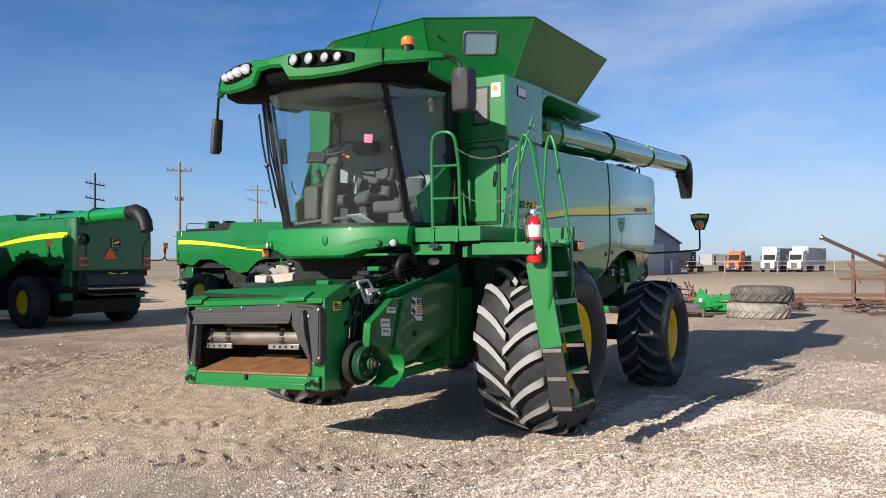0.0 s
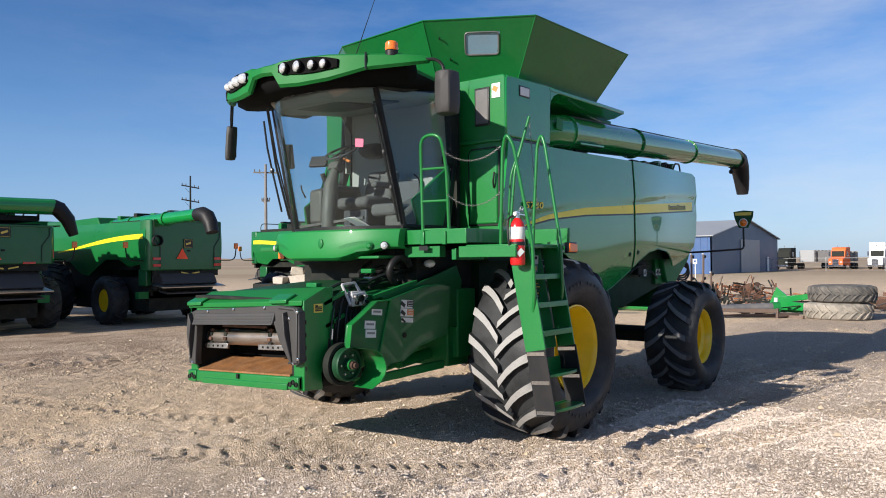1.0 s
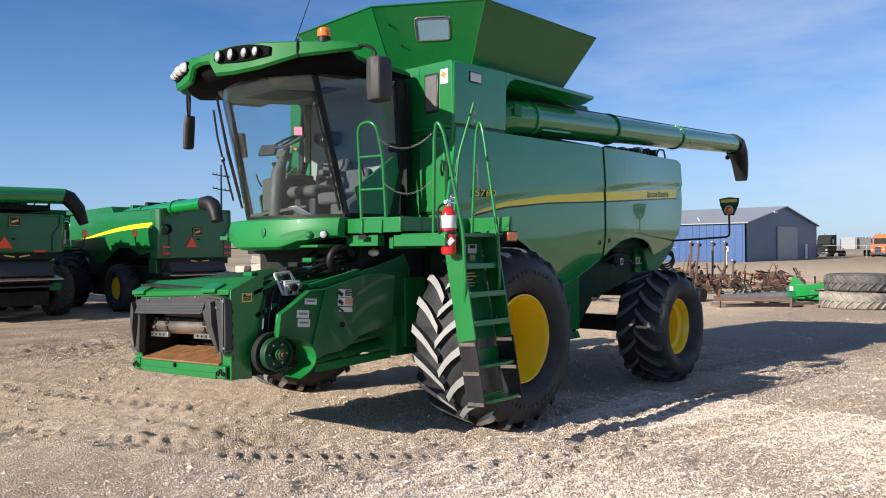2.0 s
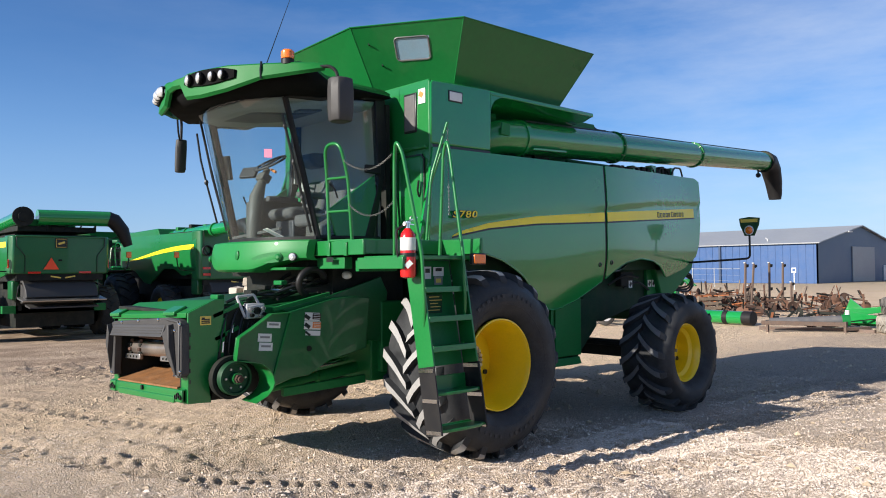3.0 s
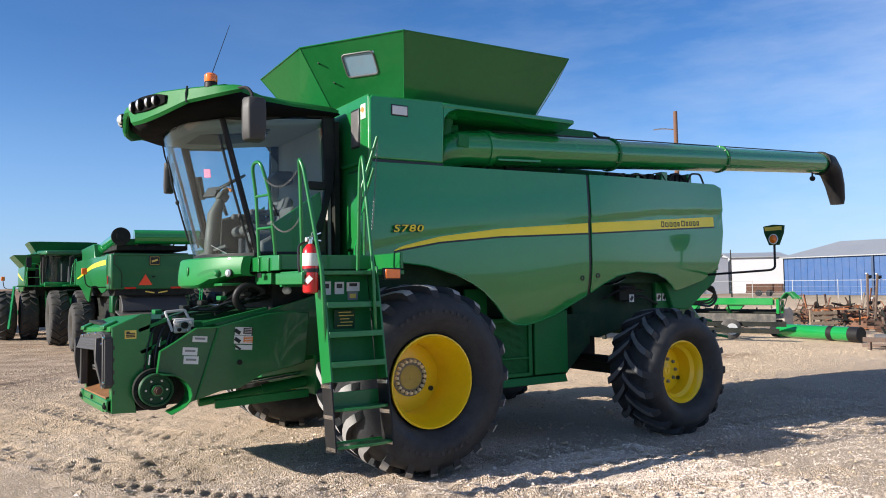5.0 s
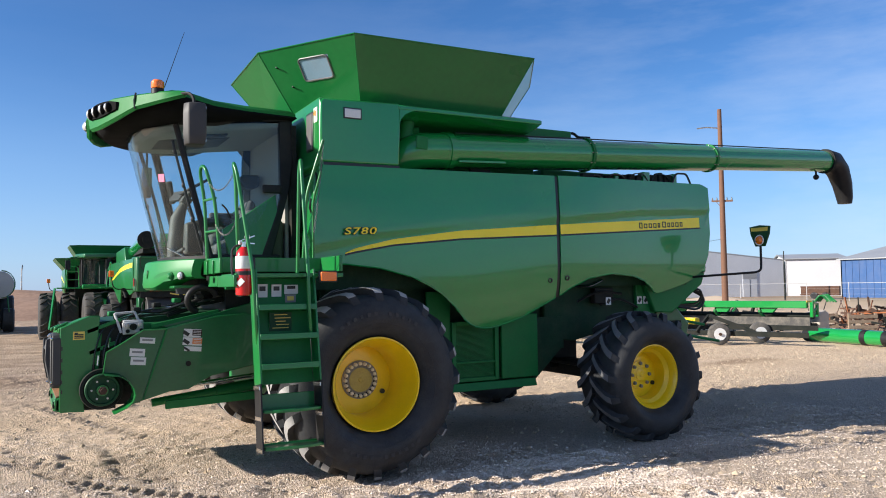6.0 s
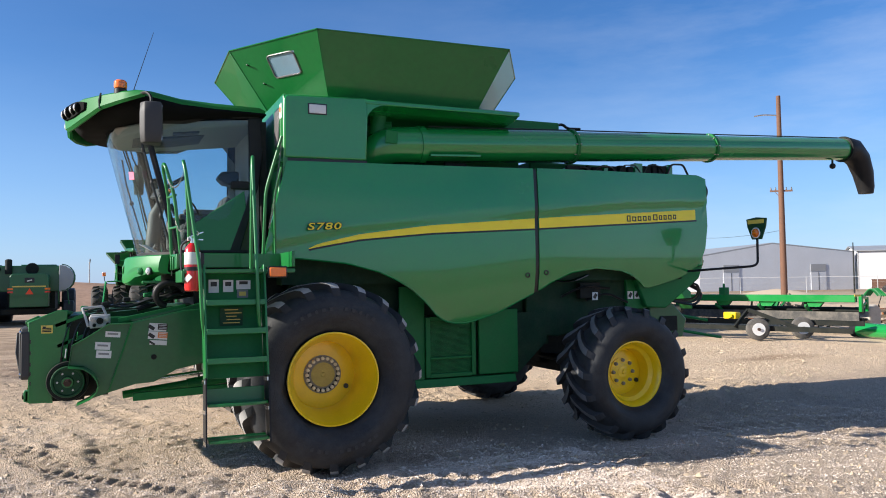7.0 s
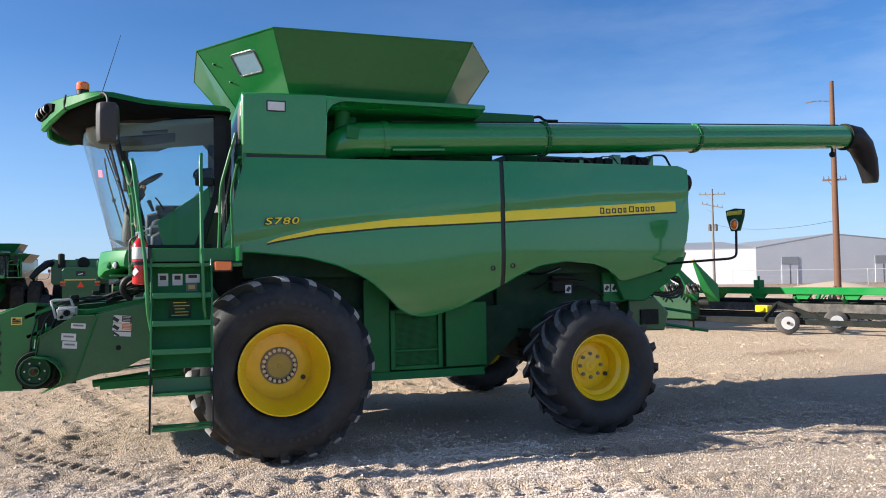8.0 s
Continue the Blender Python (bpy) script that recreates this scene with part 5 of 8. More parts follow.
# wipers and right rail outside the glass
part("wiper", M().tube([ws(0.93, 0.97) + Vector((-0.10, 0, 0)), ws(0.97, 0.55) + Vector((-0.10, 0.03, 0)), ws(0.90, 0.12) + Vector((-0.05, 0, 0))], 0.014, 6).tube([ws(0.86, 0.97) + Vector((-0.08, 0, 0)), ws(0.90, 0.6) + Vector((-0.07, 0.02, 0)), ws(0.82, 0.2) + Vector((-0.03, 0, 0))], 0.010, 6), DBLACK, CAB)
part("wiper", M().tube([ws(-0.985, 0.88) + Vector((-0.05, -0.02, 0)), ws(-0.99, 0.5) + Vector((-0.06, -0.025, 0)), ws(-0.985, 0.06) + Vector((-0.04, -0.02, 0))], 0.015, 6), DBLACK, CAB)
for v in (0.30, 0.55, 0.80):
    part("wiper_clip", M().ball(ws(-0.985, v) + Vector((-0.06, -0.03, 0)), (0.02, 0.02, 0.035), 8), HOUSING, CAB)
part("washer_hose", M().tube([(-2.04, 0.80, 3.71), (-1.99, 0.80, 3.39), (-1.92, 0.80, 3.13), (-1.84, 0.80, 2.85), (-1.78, 0.80, 2.64)], 0.012, 6), DBLACK, CAB)
part("hose_clip", M().ball((-1.92, 0.80, 3.13), (0.028, 0.028, 0.035), 8), DBLACK, CAB)
# cab inside
SEAT = part("operator_seat", M().prism([(-1.38, 2.66), (-0.92, 2.64), (-0.88, 2.76), (-1.0, 2.80), (-1.36, 2.80), (-1.42, 2.74)], "y", -0.26, 0.26), SEATM, CAB, "grey cloth operator seat", bevel=0.04)
part("backrest", M().prism([(-0.98, 2.76), (-0.86, 2.74), (-0.76, 3.08), (-0.79, 3.16), (-0.87, 3.14)], "y", -0.24, 0.24), SEATM, SEAT, bevel=0.05)
part("seat_base", M().box((-1.13, 0, 2.5), (0.4, 0.4, 0.3)), CABDARK, SEAT, bevel=0.02)
for s in (-1, 1):
    part("armrest", M().box((-1.15, s * 0.34, 2.93), (0.42, 0.09, 0.07)), SEATM, SEAT, bevel=0.02)
part("arm_console", M().prism([(-1.5, 2.5), (-0.8, 2.5), (-0.8, 2.92), (-1.2, 2.98), (-1.5, 2.90)], "y", 0.40, 0.62), CONSOLE, CAB, bevel=0.03)
part("side_console", M().prism([(-1.40, 2.37), (-0.6, 2.37), (-0.6, 2.85), (-0.95, 2.80), (-1.40, 2.55)], "y", -0.86, -0.55), CONSOLE, CAB, bevel=0.03)
part("passenger_seat", M().box((-1.2, -0.55, 2.62), (0.45, 0.4, 0.14)).box((-0.95, -0.55, 2.8), (0.12, 0.4, 0.36)), SEATM, CAB, bevel=0.04)
COL = part("steering_column", M().tube([(-1.70, 0.05, 2.36), (-1.69, 0.05, 2.60), (-1.66, 0.05, 2.92), (-1.60, 0.06, 3.06), (-1.50, 0.08, 3.26)], [0.085, 0.09, 0.085, 0.055, 0.035], 14).box((-1.56, 0.07, 3.14), (0.12, 0.16, 0.10), (0, 30, 0)), CONSOLE, CAB, "taupe steering column", bevel=0.015)
wr_ = [Vector((-1.45, 0.11, 3.33)) + Vector((0.19 * math.cos(a) * 0.86, 0.21 * math.sin(a), 0.19 * math.cos(a) * 0.5)) for a in [2 * math.pi * k / 28 for k in range(29)]]
part("steering_wheel", M().tube(wr_, 0.015, 8).tube([wr_[0], wr_[14]], 0.013, 6).tube([wr_[7], (-1.47, 0.1, 3.29)], 0.013, 6), CABDARK, COL)
part("column_display", M().box((-1.62, 0.30, 3.22), (0.04, 0.22, 0.15), (0, 35, 25)).tube([(-1.55, 0.1, 3.15), (-1.6, 0.28, 3.2)], 0.018, 6), CABDARK, COL, bevel=0.01)
part("column_lever", M().tube([(-1.50, 0.0, 3.24), (-1.50, -0.10, 3.20)], 0.016, 6), STICKER_O, COL)
part("corner_monitor", M().box((-1.64, 0.86, 3.33), (0.06, 0.16, 0.30), (0, -12, 25)), CONSOLE, CAB, bevel=0.015)
part("headrest", M().prism([(-0.90, 3.44), (-0.84, 3.52), (-0.62, 3.53), (-0.62, 3.38), (-0.70, 3.34), (-0.82, 3.36)], "y", 0.12, 0.40), CABDARK, CAB, bevel=0.03)
part("joystick", M().tube([(-1.40, 0.42, 2.95), (-1.46, 0.42, 3.10)], [0.02, 0.03], 8), CABDARK, CAB)
part("floor_mat", M().box((-1.55, 0, 2.385), (0.5, 1.3, 0.012)), CABDARK, CAB)
part("paper_sheet", M().box((-1.74, -0.45, 2.47), (0.20, 0.30, 0.004), (0, 28, -20)), PAPER, CAB, "white paper lying in the cab")
part("windscreen_seal", M().loft([[ws(u / 10, v) + Vector((-0.012, 0, dz)) + Vector((dx, 0, 0)) for v, dz, dx in ((0, -0.02, 0), (0, 0.055, 0), (0, 0.055, 0.03), (0, -0.02, 0.03))] for u in range(-10, 11)]), BLACK, CAB)
part("pink_note", M().box((-1.962, -0.727, 3.302), (0.004, 0.088, 0.088), (4, -10, 33)), PINK, CAB, "pink paper note on the glass")
part("floor_lever", M().beam((-1.70, 0.55, 2.45), (-1.68, -0.5, 2.52), 0.03, 0.03), CONSOLE, CAB)

# fascia under the windscreen
def fas(u, z, out):
    return Vector((-1.99 + 0.36 * abs(u) ** 2.3 - out, u * 1.03, z))


def fas_low(u):
    """Height of the fascia's lower edge: it rises towards the sides."""
    return 2.035 + 0.13 * smooth((abs(u) - 0.35) / 0.5)


grid = []
for k, (t, o) in enumerate(((1.0, -0.05), (0.975, 0.01), (0.93, 0.028), (0.60, 0.05), (0.22, 0.06), (0.10, 0.05), (0.03, 0.015), (0.0, -0.05))):
    grid.append([fas(u / 14, lerp(fas_low(u / 14), 2.385, t), o) for u in range(-14, 15)])
part("cab_fascia", sheet(grid, (0.10, 0, 0)), FASCIA, HARV, "green moulded fascia under the windscreen", angle=25)
for s in (-1, 1):
    # dark almond recess with a clear and a blanked lamp
    rg = []
    for k in range(11):
        t = k / 10
        u = lerp(0.42, 0.93, t)
        h = 0.055 * math.sin(math.pi * (0.06 + 0.9 * t)) ** 0.7
        zc = lerp(2.175, 2.215, t)
        rg.append([fas(u * s, zc + h, 0.056), fas(u * s, zc - h, 0.056), fas(u * s, zc - h, 0.0), fas(u * s, zc + h, 0.0)])
    part("fascia_recess", M().loft(rg), GREEN_D, HARV)
    for u, r, ma in ((0.88, 0.038, LENS), (0.745, 0.036, GREEN_M)):
        # the lamp looks outward along the curve of the fascia
        c0 = fas(u * s, 2.20, 0.05)
        tv = fas((u + 0.02) * s, 2.20, 0.05) - fas((u - 0.02) * s, 2.20, 0.05)
        nv = Vector((-abs(tv.y), s * tv.x, 0)).normalized()
        part("fascia_lamp", M().tube([c0, c0 + nv * 0.03, c0 + nv * 0.045], [r, r, r * 0.5], 18), ma, HARV)
        part("lamp_ring", M().tube([c0 - nv * 0.02, c0 + nv * 0.022], r * 1.2, 18), DBLACK if ma is LENS else GREEN_D, HARV)
part("fascia_emblem", M().ball(fas(-0.18, 2.23, 0.058), (0.010, 0.04, 0.055), 12), GREEN_D, HARV)
part("under_step", M().box((-1.70, -0.72, 2.075), (0.30, 0.34, 0.03)), GREEN_M, HARV, bevel=0.006)
part("under_cab", M().box((-1.10, 0, 2.13), (0.9, 1.7, 0.28)).box((-0.8, 0, 1.9), (1.0, 1.9, 0.5)), DARK, HARV)

# ---- platform, ladder and rails ----
PLAT = part("platform", M().box((-0.98, -1.40, 2.345), (1.10, 0.86, 0.04)), GREEN_M, HARV, "green operator platform", bevel=0.006)
for nm, c, sz in (("front_beam", (-1.545, -1.40, 2.285), (0.03, 0.90, 0.155)), ("landing", (-1.0, -2.14, 2.17), (1.08, 0.62, 0.04)), ("landing_beam", (-1.545, -2.10, 2.12), (0.03, 0.70, 0.115)), ("side_beam", (-0.98, -1.83, 2.29), (1.1, 0.03, 0.15)), ("rear_beam", (-0.47, -1.95, 2.29), (0.03, 0.95, 0.16))):
    part(nm, M().box(c, sz), GREEN_M, PLAT, bevel=0.006)
part("platform_holes", M().box((-1.563, -1.28, 2.165), (0.006, 0.12, 0.05)), DBLACK, PLAT)
part("platform_bracket", M().box((-1.45, -1.2, 2.13), (0.1, 0.5, 0.12)).box((-1.2, -1.6, 2.1), (0.5, 0.06, 0.12)), GREEN_D, PLAT, bevel=0.006)
LAD = part("ladder", M().beam((-1.37, -2.32, 2.22), (-1.37, -2.43, 1.13), 0.22, 0.02, (1, 0, 0)), GREEN_M, HARV, "green access ladder with rubber-hung lower steps", bevel=0.004)
part("stringer", M().beam((-0.79, -2.32, 2.22), (-0.79, -2.43, 1.13), 0.20, 0.02, (1, 0, 0)), GREEN_M, LAD, bevel=0.004)
for z in (1.86, 1.58, 1.30):
    y = -2.43 + (z - 1.13) * 0.10
    part("step", M().prism([(y - 0.115, z + 0.02), (y - 0.115, z - 0.035), (y - 0.10, z - 0.035), (y - 0.10, z), (y + 0.12, z), (y + 0.12, z + 0.02)], "x", -1.36, -0.80), GREEN_M, LAD, bevel=0.004)
part("ladder_back", M().beam((-1.08, -2.20, 2.15), (-1.08, -2.31, 1.12), 0.02, 0.56, (1, 0, 0)), GREEN_D, LAD)
part("back_print", M().box((-1.10, -2.281, 1.72), (0.22, 0.006, 0.18), (6, 0, 0)), GREEN_K, LAD, "worn dark safety decal")
for k in range(5):
    part("decal_line", M().box((-1.10 + 0.02 * (k % 2), -2.286 - 0.004 * (k - 2), 1.66 + 0.032 * k), (0.16 - 0.03 * (k % 3), 0.004, 0.008), (6, 0, 0)), YDARK, LAD)
for x in (-1.375, -0.785):
    part("rubber_strap", M().beam((x, -2.43, 1.13), (x - 0.01, -2.50, 0.50), 0.22, 0.014, (1, 0, 0)), BLACK, LAD, "black rubber strap")
    for z in (1.10, 0.82, 0.53):
        part("strap_plate", M().box((x - 0.012, -2.43 + (z - 1.13) * 0.11, z), (0.012, 0.2, 0.035)), CHROME, LAD)
for z in (0.88, 0.545):
    y = -2.435 - (1.13 - z) * 0.11
    pl = [(-1.36, y + 0.12), (-0.80, y + 0.12), (-0.80, y - 0.08), (-0.90, y - 0.125), (-1.08, y - 0.14), (-1.26, y - 0.125), (-1.36, y - 0.08)]
    part("step", M().prism(pl, "z", z - 0.015, z + 0.015).prism([(-1.36, y + 0.11), (-0.80, y + 0.11), (-0.80, y + 0.13), (-1.36, y + 0.13)], "z", z, z + 0.15 if z > 0.7 else z + 0.03), GREEN_M, LAD, bevel=0.006)
for x0, z0, w, h, ma in ((-1.26, 2.03, 0.10, 0.13, STICKER), (-1.12, 2.03, 0.10, 0.12, STICKER), (-0.97, 2.04, 0.14, 0.09, STICKER), (-0.98, 1.93, 0.11, 0.12, STICKER_G)):
    part("ladder_sticker", M().box((x0, -2.235 + 0.0, z0), (w, 0.006, h), (6, 0, 0)), ma, LAD)
    part("sticker_print", M().box((x0, -2.240, z0 + 0.02), (w * 0.6, 0.004, h * 0.35), (6, 0, 0)), DBLACK if ma is STICKER else YDARK, LAD)

# the ladder leans out towards its foot
LAD.matrix_basis = pose(0.02, -0.03, 0) @ pose(0, -2.35, 2.2, -4.4) @ pose(0, 2.35, -2.2)


def rail(name, pts, r=0.017, cut=0.07, label=""):
    return part(name, M().tube(bend(pts, 6, cut), r, 10), GREEN_M, HARV, label)


R1 = rail("guard_rail", [(-1.56, -1.275, 2.22), (-1.60, -1.29, 3.0), (-1.665, -1.34, 3.34), (-1.66, -1.60, 3.34), (-1.56, -1.60, 3.0), (-1.48, -1.57, 2.22)], 0.018, 0.12, "green tube guard rail")
for z in (2.36, 2.66, 3.0):
    t = (z - 2.2) / 1.1
    part("rail_rung", M().tube([(-1.555 - 0.07 * t, -1.285, z), (-1.48 - 0.09 * t, -1.585, z)], 0.014, 8), GREEN_M, R1)
for y in (-1.275, -1.57):
    part("rail_foot", M().box((-1.565, y, 2.27), (0.03, 0.05, 0.14)), GREEN_M, R1, bevel=0.005)
rail("hand_rail", [(-1.45, -2.20, 2.15), (-1.50, -2.27, 3.14), (-1.54, -2.34, 3.28), (-1.52, -2.41, 3.16), (-1.40, -2.54, 2.2), (-1.38, -2.55, 1.70), (-1.35, -2.51, 1.52)], 0.018, 0.09, "green ladder hand rail")
rail("hand_rail", [(-0.86, -2.20, 2.15), (-0.86, -2.27, 3.24), (-0.86, -2.32, 3.36), (-0.87, -2.37, 3.24), (-0.86, -2.54, 2.2), (-0.85, -2.55, 1.75), (-0.83, -2.52, 1.60)], 0.018, 0.07, "green ladder hand rail")
rail("gate_rail", [(-0.66, -1.78, 2.36), (-0.64, -1.84, 3.05), (-0.48, -1.93, 3.64)], 0.017, 0.1)
rail("gate_rail", [(-0.50, -1.64, 2.36), (-0.52, -1.70, 3.0), (-0.46, -1.80, 3.32)], 0.014, 0.1)


def chain(a, b, sag, n):
    a, b = Vector(a), Vector(b)
    m = M()
    pts = [lerp(a, b, i / n) + Vector((0, 0, -4 * sag * (i / n) * (1 - i / n))) for i in range(n + 1)]
    for i in range(n):
        p, q = pts[i], pts[i + 1]
        d = (q - p).normalized()
        u = Vector((0, 0, 1)).cross(d)
        u = (u if u.length > 0.01 else Vector((1, 0, 0))).normalized()
        w = (u if i % 2 else d.cross(u)) * 0.0075
        c, h = (p + q) / 2, d * (q - p).length * 0.62
        m.tube([c - h, c - h * 0.6 + w, c + h * 0.6 + w, c + h, c + h * 0.6 - w, c - h * 0.6 - w, c - h], 0.0021, 5, caps=False)
    return m


part("chain", chain((-1.63, -1.62, 3.16), (-1.52, -2.26, 3.16), 0.12, 30), CHAINM, HARV, "sagging steel chain")
part("chain", chain((-1.55, -1.60, 2.72), (-1.48, -2.24, 2.72), 0.13, 30), CHAINM, HARV, "sagging steel chain")
part("chain", chain((-0.48, -1.93, 3.60), (-0.66, -2.14, 2.62), 0.06, 40), CHAINM, HARV)
lamp = part("side_lamp", M().box((-0.66, -2.545, 2.155), (0.19, 0.05, 0.115)), DBLACK, HARV, "amber side lamp", bevel=0.01)
part("lamp_lens", M().box((-0.66, -2.572, 2.155), (0.165, 0.02, 0.09)), AMBER, lamp, bevel=0.008)
part("lamp_bracket", M().beam((-0.66, -2.52, 2.15), (-0.60, -2.0, 2.18), 0.05, 0.04), GREEN_M, lamp)
lamp = part("side_lamp", M().box((-1.10, 1.60, 2.12), (0.08, 0.14, 0.11)), DBLACK, HARV, "amber side lamp", bevel=0.01)
part("lamp_lens", M().box((-1.145, 1.60, 2.12), (0.02, 0.12, 0.09)), AMBER, lamp, bevel=0.008)
part("platform", M().box((-1.0, 1.30, 2.2), (0.9, 0.7, 0.05)).box((-1.1, 1.45, 2.1), (0.05, 0.4, 0.1)), GREEN_M, HARV, bevel=0.006)

# ---- feeder house ----
FH = part("feeder_house", M().prism([(-2.46, 0.86), (-2.46, 1.69), (-2.0, 1.69), (-0.7, 1.83), (-0.5, 1.25), (-1.4, 1.14), (-2.1, 0.95)], "y", -0.95, 0.95), GREEN_D, HARV, "green feeder house with an open mouth", bevel=0.01)
sh = [(-1.15, 1.77), (-1.43, 1.755), (-1.98, 1.635), (-2.20, 1.63), (-2.43, 1.485), (-2.555, 1.415), (-2.585, 1.20), (-2.44, 1.178), (-2.36, 1.12), (-2.315, 1.05), (-2.30, 0.985), (-2.32, 0.925), (-2.38, 0.865), (-2.50, 0.81), (-2.42, 0.82), (-2.21, 0.888), (-1.93, 0.965), (-1.74, 0.975), (-1.50, 1.10), (-1.0, 1.2), (-0.95, 1.75)]
# The shade on this side is put into the shield's darker green
part("side_shield", M().prism(sh, "y", -1.155, -1.12), GREEN_T, FH, "green drive shield", bevel=0.01)
part("shield_flange", M().loft([[Vector((x, -1.15, z)), Vector((x, -1.21, z)), Vector((x + 0.004, -1.21, z - 0.010)), Vector((x + 0.004, -1.15, z - 0.010))] for x, z in sh[2:7]]), GREEN_M, FH)
part("shield_lip", M().loft([[Vector((x, -1.15, z)), Vector((x, -1.42, z)), Vector((x + 0.012, -1.42, z)), Vector((x + 0.012, -1.15, z))] for x, z in sh[6:14]]), GREEN_M, FH, "curved green pulley guard")
part("shield_step", M().prism([(-1.95, 1.63), (-2.19, 0.90), (-2.205, 0.90), (-1.975, 1.63)], "y", -1.175, -1.15), GREEN_D, FH)
part("upper_side_plate", M().prism([(-2.0, 1.66), (-1.43, 1.78), (-0.72, 1.98), (-0.62, 1.80), (-0.70, 1.25), (-1.2, 1.3)], "y", -1.06, -1.03), GREEN_T, FH, "green upper side plate", bevel=0.008)
part("shield_plug", M().lathe([(0.03, 0), (0.028, 0.01), (0.005, 0.012)], (-1.74, -1.155, 1.25), "y", 12, -1), DARK, FH)
part("belt_ring", M().lathe([(0.165, -0.05), (0.205, -0.05), (0.212, 0.0), (0.205, 0.03), (0.175, 0.03), (0.165, -0.02)], (-2.59, -1.10, 1.035), "y", 32, -1), DARK, FH, "black belt ring")
# The pulley's sunless face is darkened through its colour
PUL = part("pulley", M().lathe([(0.16, -0.04), (0.165, -0.03), (0.145, 0.0), (0.165, 0.03), (0.16, 0.045), (0.142, 0.045), (0.135, 0.015), (0.06, 0.015), (0.055, 0.06), (0.035, 0.065)], (-2.59, -1.17, 1.035), "y", 32, -1), GREEN_K, FH, "dark green belt pulley")
part("pulley_hub", M().tube([(-2.59, -1.17, 1.035), (-2.59, -1.25, 1.035)], 0.055, 14), GREEN_M, PUL)
part("pulley_shaft", M().tube([(-2.59, -1.2, 1.035), (-2.59, -1.31, 1.035)], 0.026, 10).lathe([(0.042, 0), (0.042, 0.03), (0.03, 0.032)], (-2.59, -1.25, 1.035), "y", 6, -1), RUST, PUL)
for k in range(6):
    a = 2 * math.pi * k / 6
    part("pulley_bolt", M().tube([(-2.59 + 0.1 * math.cos(a), -1.18, 1.035 + 0.1 * math.sin(a)), (-2.59 + 0.1 * math.cos(a), -1.205, 1.035 + 0.1 * math.sin(a))], 0.011, 6), STEEL, PUL)
# front frame round the mouth: the whole head hangs a little lower on its right
def lean(m):
    m.v = [(x, y, z - 0.043 * (y + 0.98)) for x, y, z in m.v]
    return m


FX = -2.97
part("mouth_frame", lean(M().box((-2.86, -0.91, 1.235), (0.22, 0.15, 0.86)).box((-2.86, 0.83, 1.235), (0.22, 0.13, 0.86)).box((-2.86, -0.04, 1.565), (0.22, 1.88, 0.18)).box((-2.86, -0.04, 0.87), (0.20, 1.88, 0.12))), GREEN_M, FH, "green mouth frame", bevel=0.012)
part("frame_cap", lean(M().prism([(FX - 0.02, 1.615), (FX - 0.02, 1.665), (-2.70, 1.785), (-2.60, 1.785), (-2.60, 1.74), (-2.72, 1.70)], "y", -0.985, 0.90)), VISOR, FH, bevel=0.008)
for y in (-0.66, 0.76):
    part("frame_tab", lean(M().prism([(-3.02, 1.64), (-3.02, 1.68), (-2.90, 1.735), (-2.88, 1.72)], "y", y - 0.13, y + 0.13)), GREEN_M, FH, bevel=0.008)
part("frame_side", M().prism([(-2.975, 0.815), (-2.975, 1.665), (-2.70, 1.785), (-2.60, 1.78), (-2.64, 1.3), (-2.76, 0.95), (-2.74, 0.80)], "y", -1.0, -0.975), GREEN_M, FH, "green frame side plate", bevel=0.006)
for z in (1.02, 1.12, 1.22, 1.34, 1.46):
    part("side_slot", M().box((-2.955, -1.002, z), (0.012, 0.006, 0.04)), DBLACK, FH)
part("mouth_hood", lean(M().prism([(0.82, 1.02), (0.82, 1.557), (0.70, 1.592), (-0.70, 1.627), (-0.97, 1.60), (-1.005, 1.56), (-1.01, 1.09), (-0.98, 1.06), (-0.88, 1.06), (-0.80, 1.208), (-0.62, 1.462), (0.668, 1.431), (0.70, 1.072), (0.69, 1.01)], "x", -3.045, -2.96)), HOUSING, FH, "charcoal rubber mouth surround", bevel=0.012)
part("hood_brow", lean(M().prism([(-3.10, 1.44), (-3.085, 1.46), (-3.05, 1.56), (-3.03, 1.56), (-3.03, 1.44)], "y", -0.66, 0.69)), HOUSING, FH, bevel=0.01)
for z in (1.475, 1.50, 1.525):
    part("brow_rib", lean(M().beam((-3.085 + (z - 1.46) * 0.4, -0.64, z), (-3.085 + (z - 1.46) * 0.4, 0.66, z), 0.012, 0.010)), HOUSING, FH)
for y0, y1, y2 in ((-1.0, -0.84, -0.70), (0.80, 0.75, 0.70)):
    part("hood_flap", lean(M().loft([[Vector((-3.10, y1, 1.56)), Vector((-3.10, y2, 1.47)), Vector((-3.04, y2, 1.45)), Vector((-3.04, y1, 1.57))], [Vector((-3.11, lerp(y1, y0, 0.2), 1.35)), Vector((-3.10, lerp(y2, y0, 0.3), 1.28)), Vector((-3.04, lerp(y2, y0, 0.3), 1.28)), Vector((-3.04, lerp(y1, y0, 0.2), 1.35))], [Vector((-3.06, lerp(y1, y0, 0.45), 1.09)), Vector((-3.06, lerp(y1, y0, 0.35), 1.07)), Vector((-3.04, lerp(y1, y0, 0.35), 1.07)), Vector((-3.04, lerp(y1, y0, 0.45), 1.09))]])), HOUSING, FH, "charcoal rubber side flap", bevel=0.008)
part("hood_bead", lean(M().tube([(-3.05, y, z) for y, z in ((-0.86, 1.08), (-0.975, 1.085), (-0.985, 1.55), (-0.95, 1.585), (-0.72, 1.605))], 0.012, 6)), HOUSING, FH)
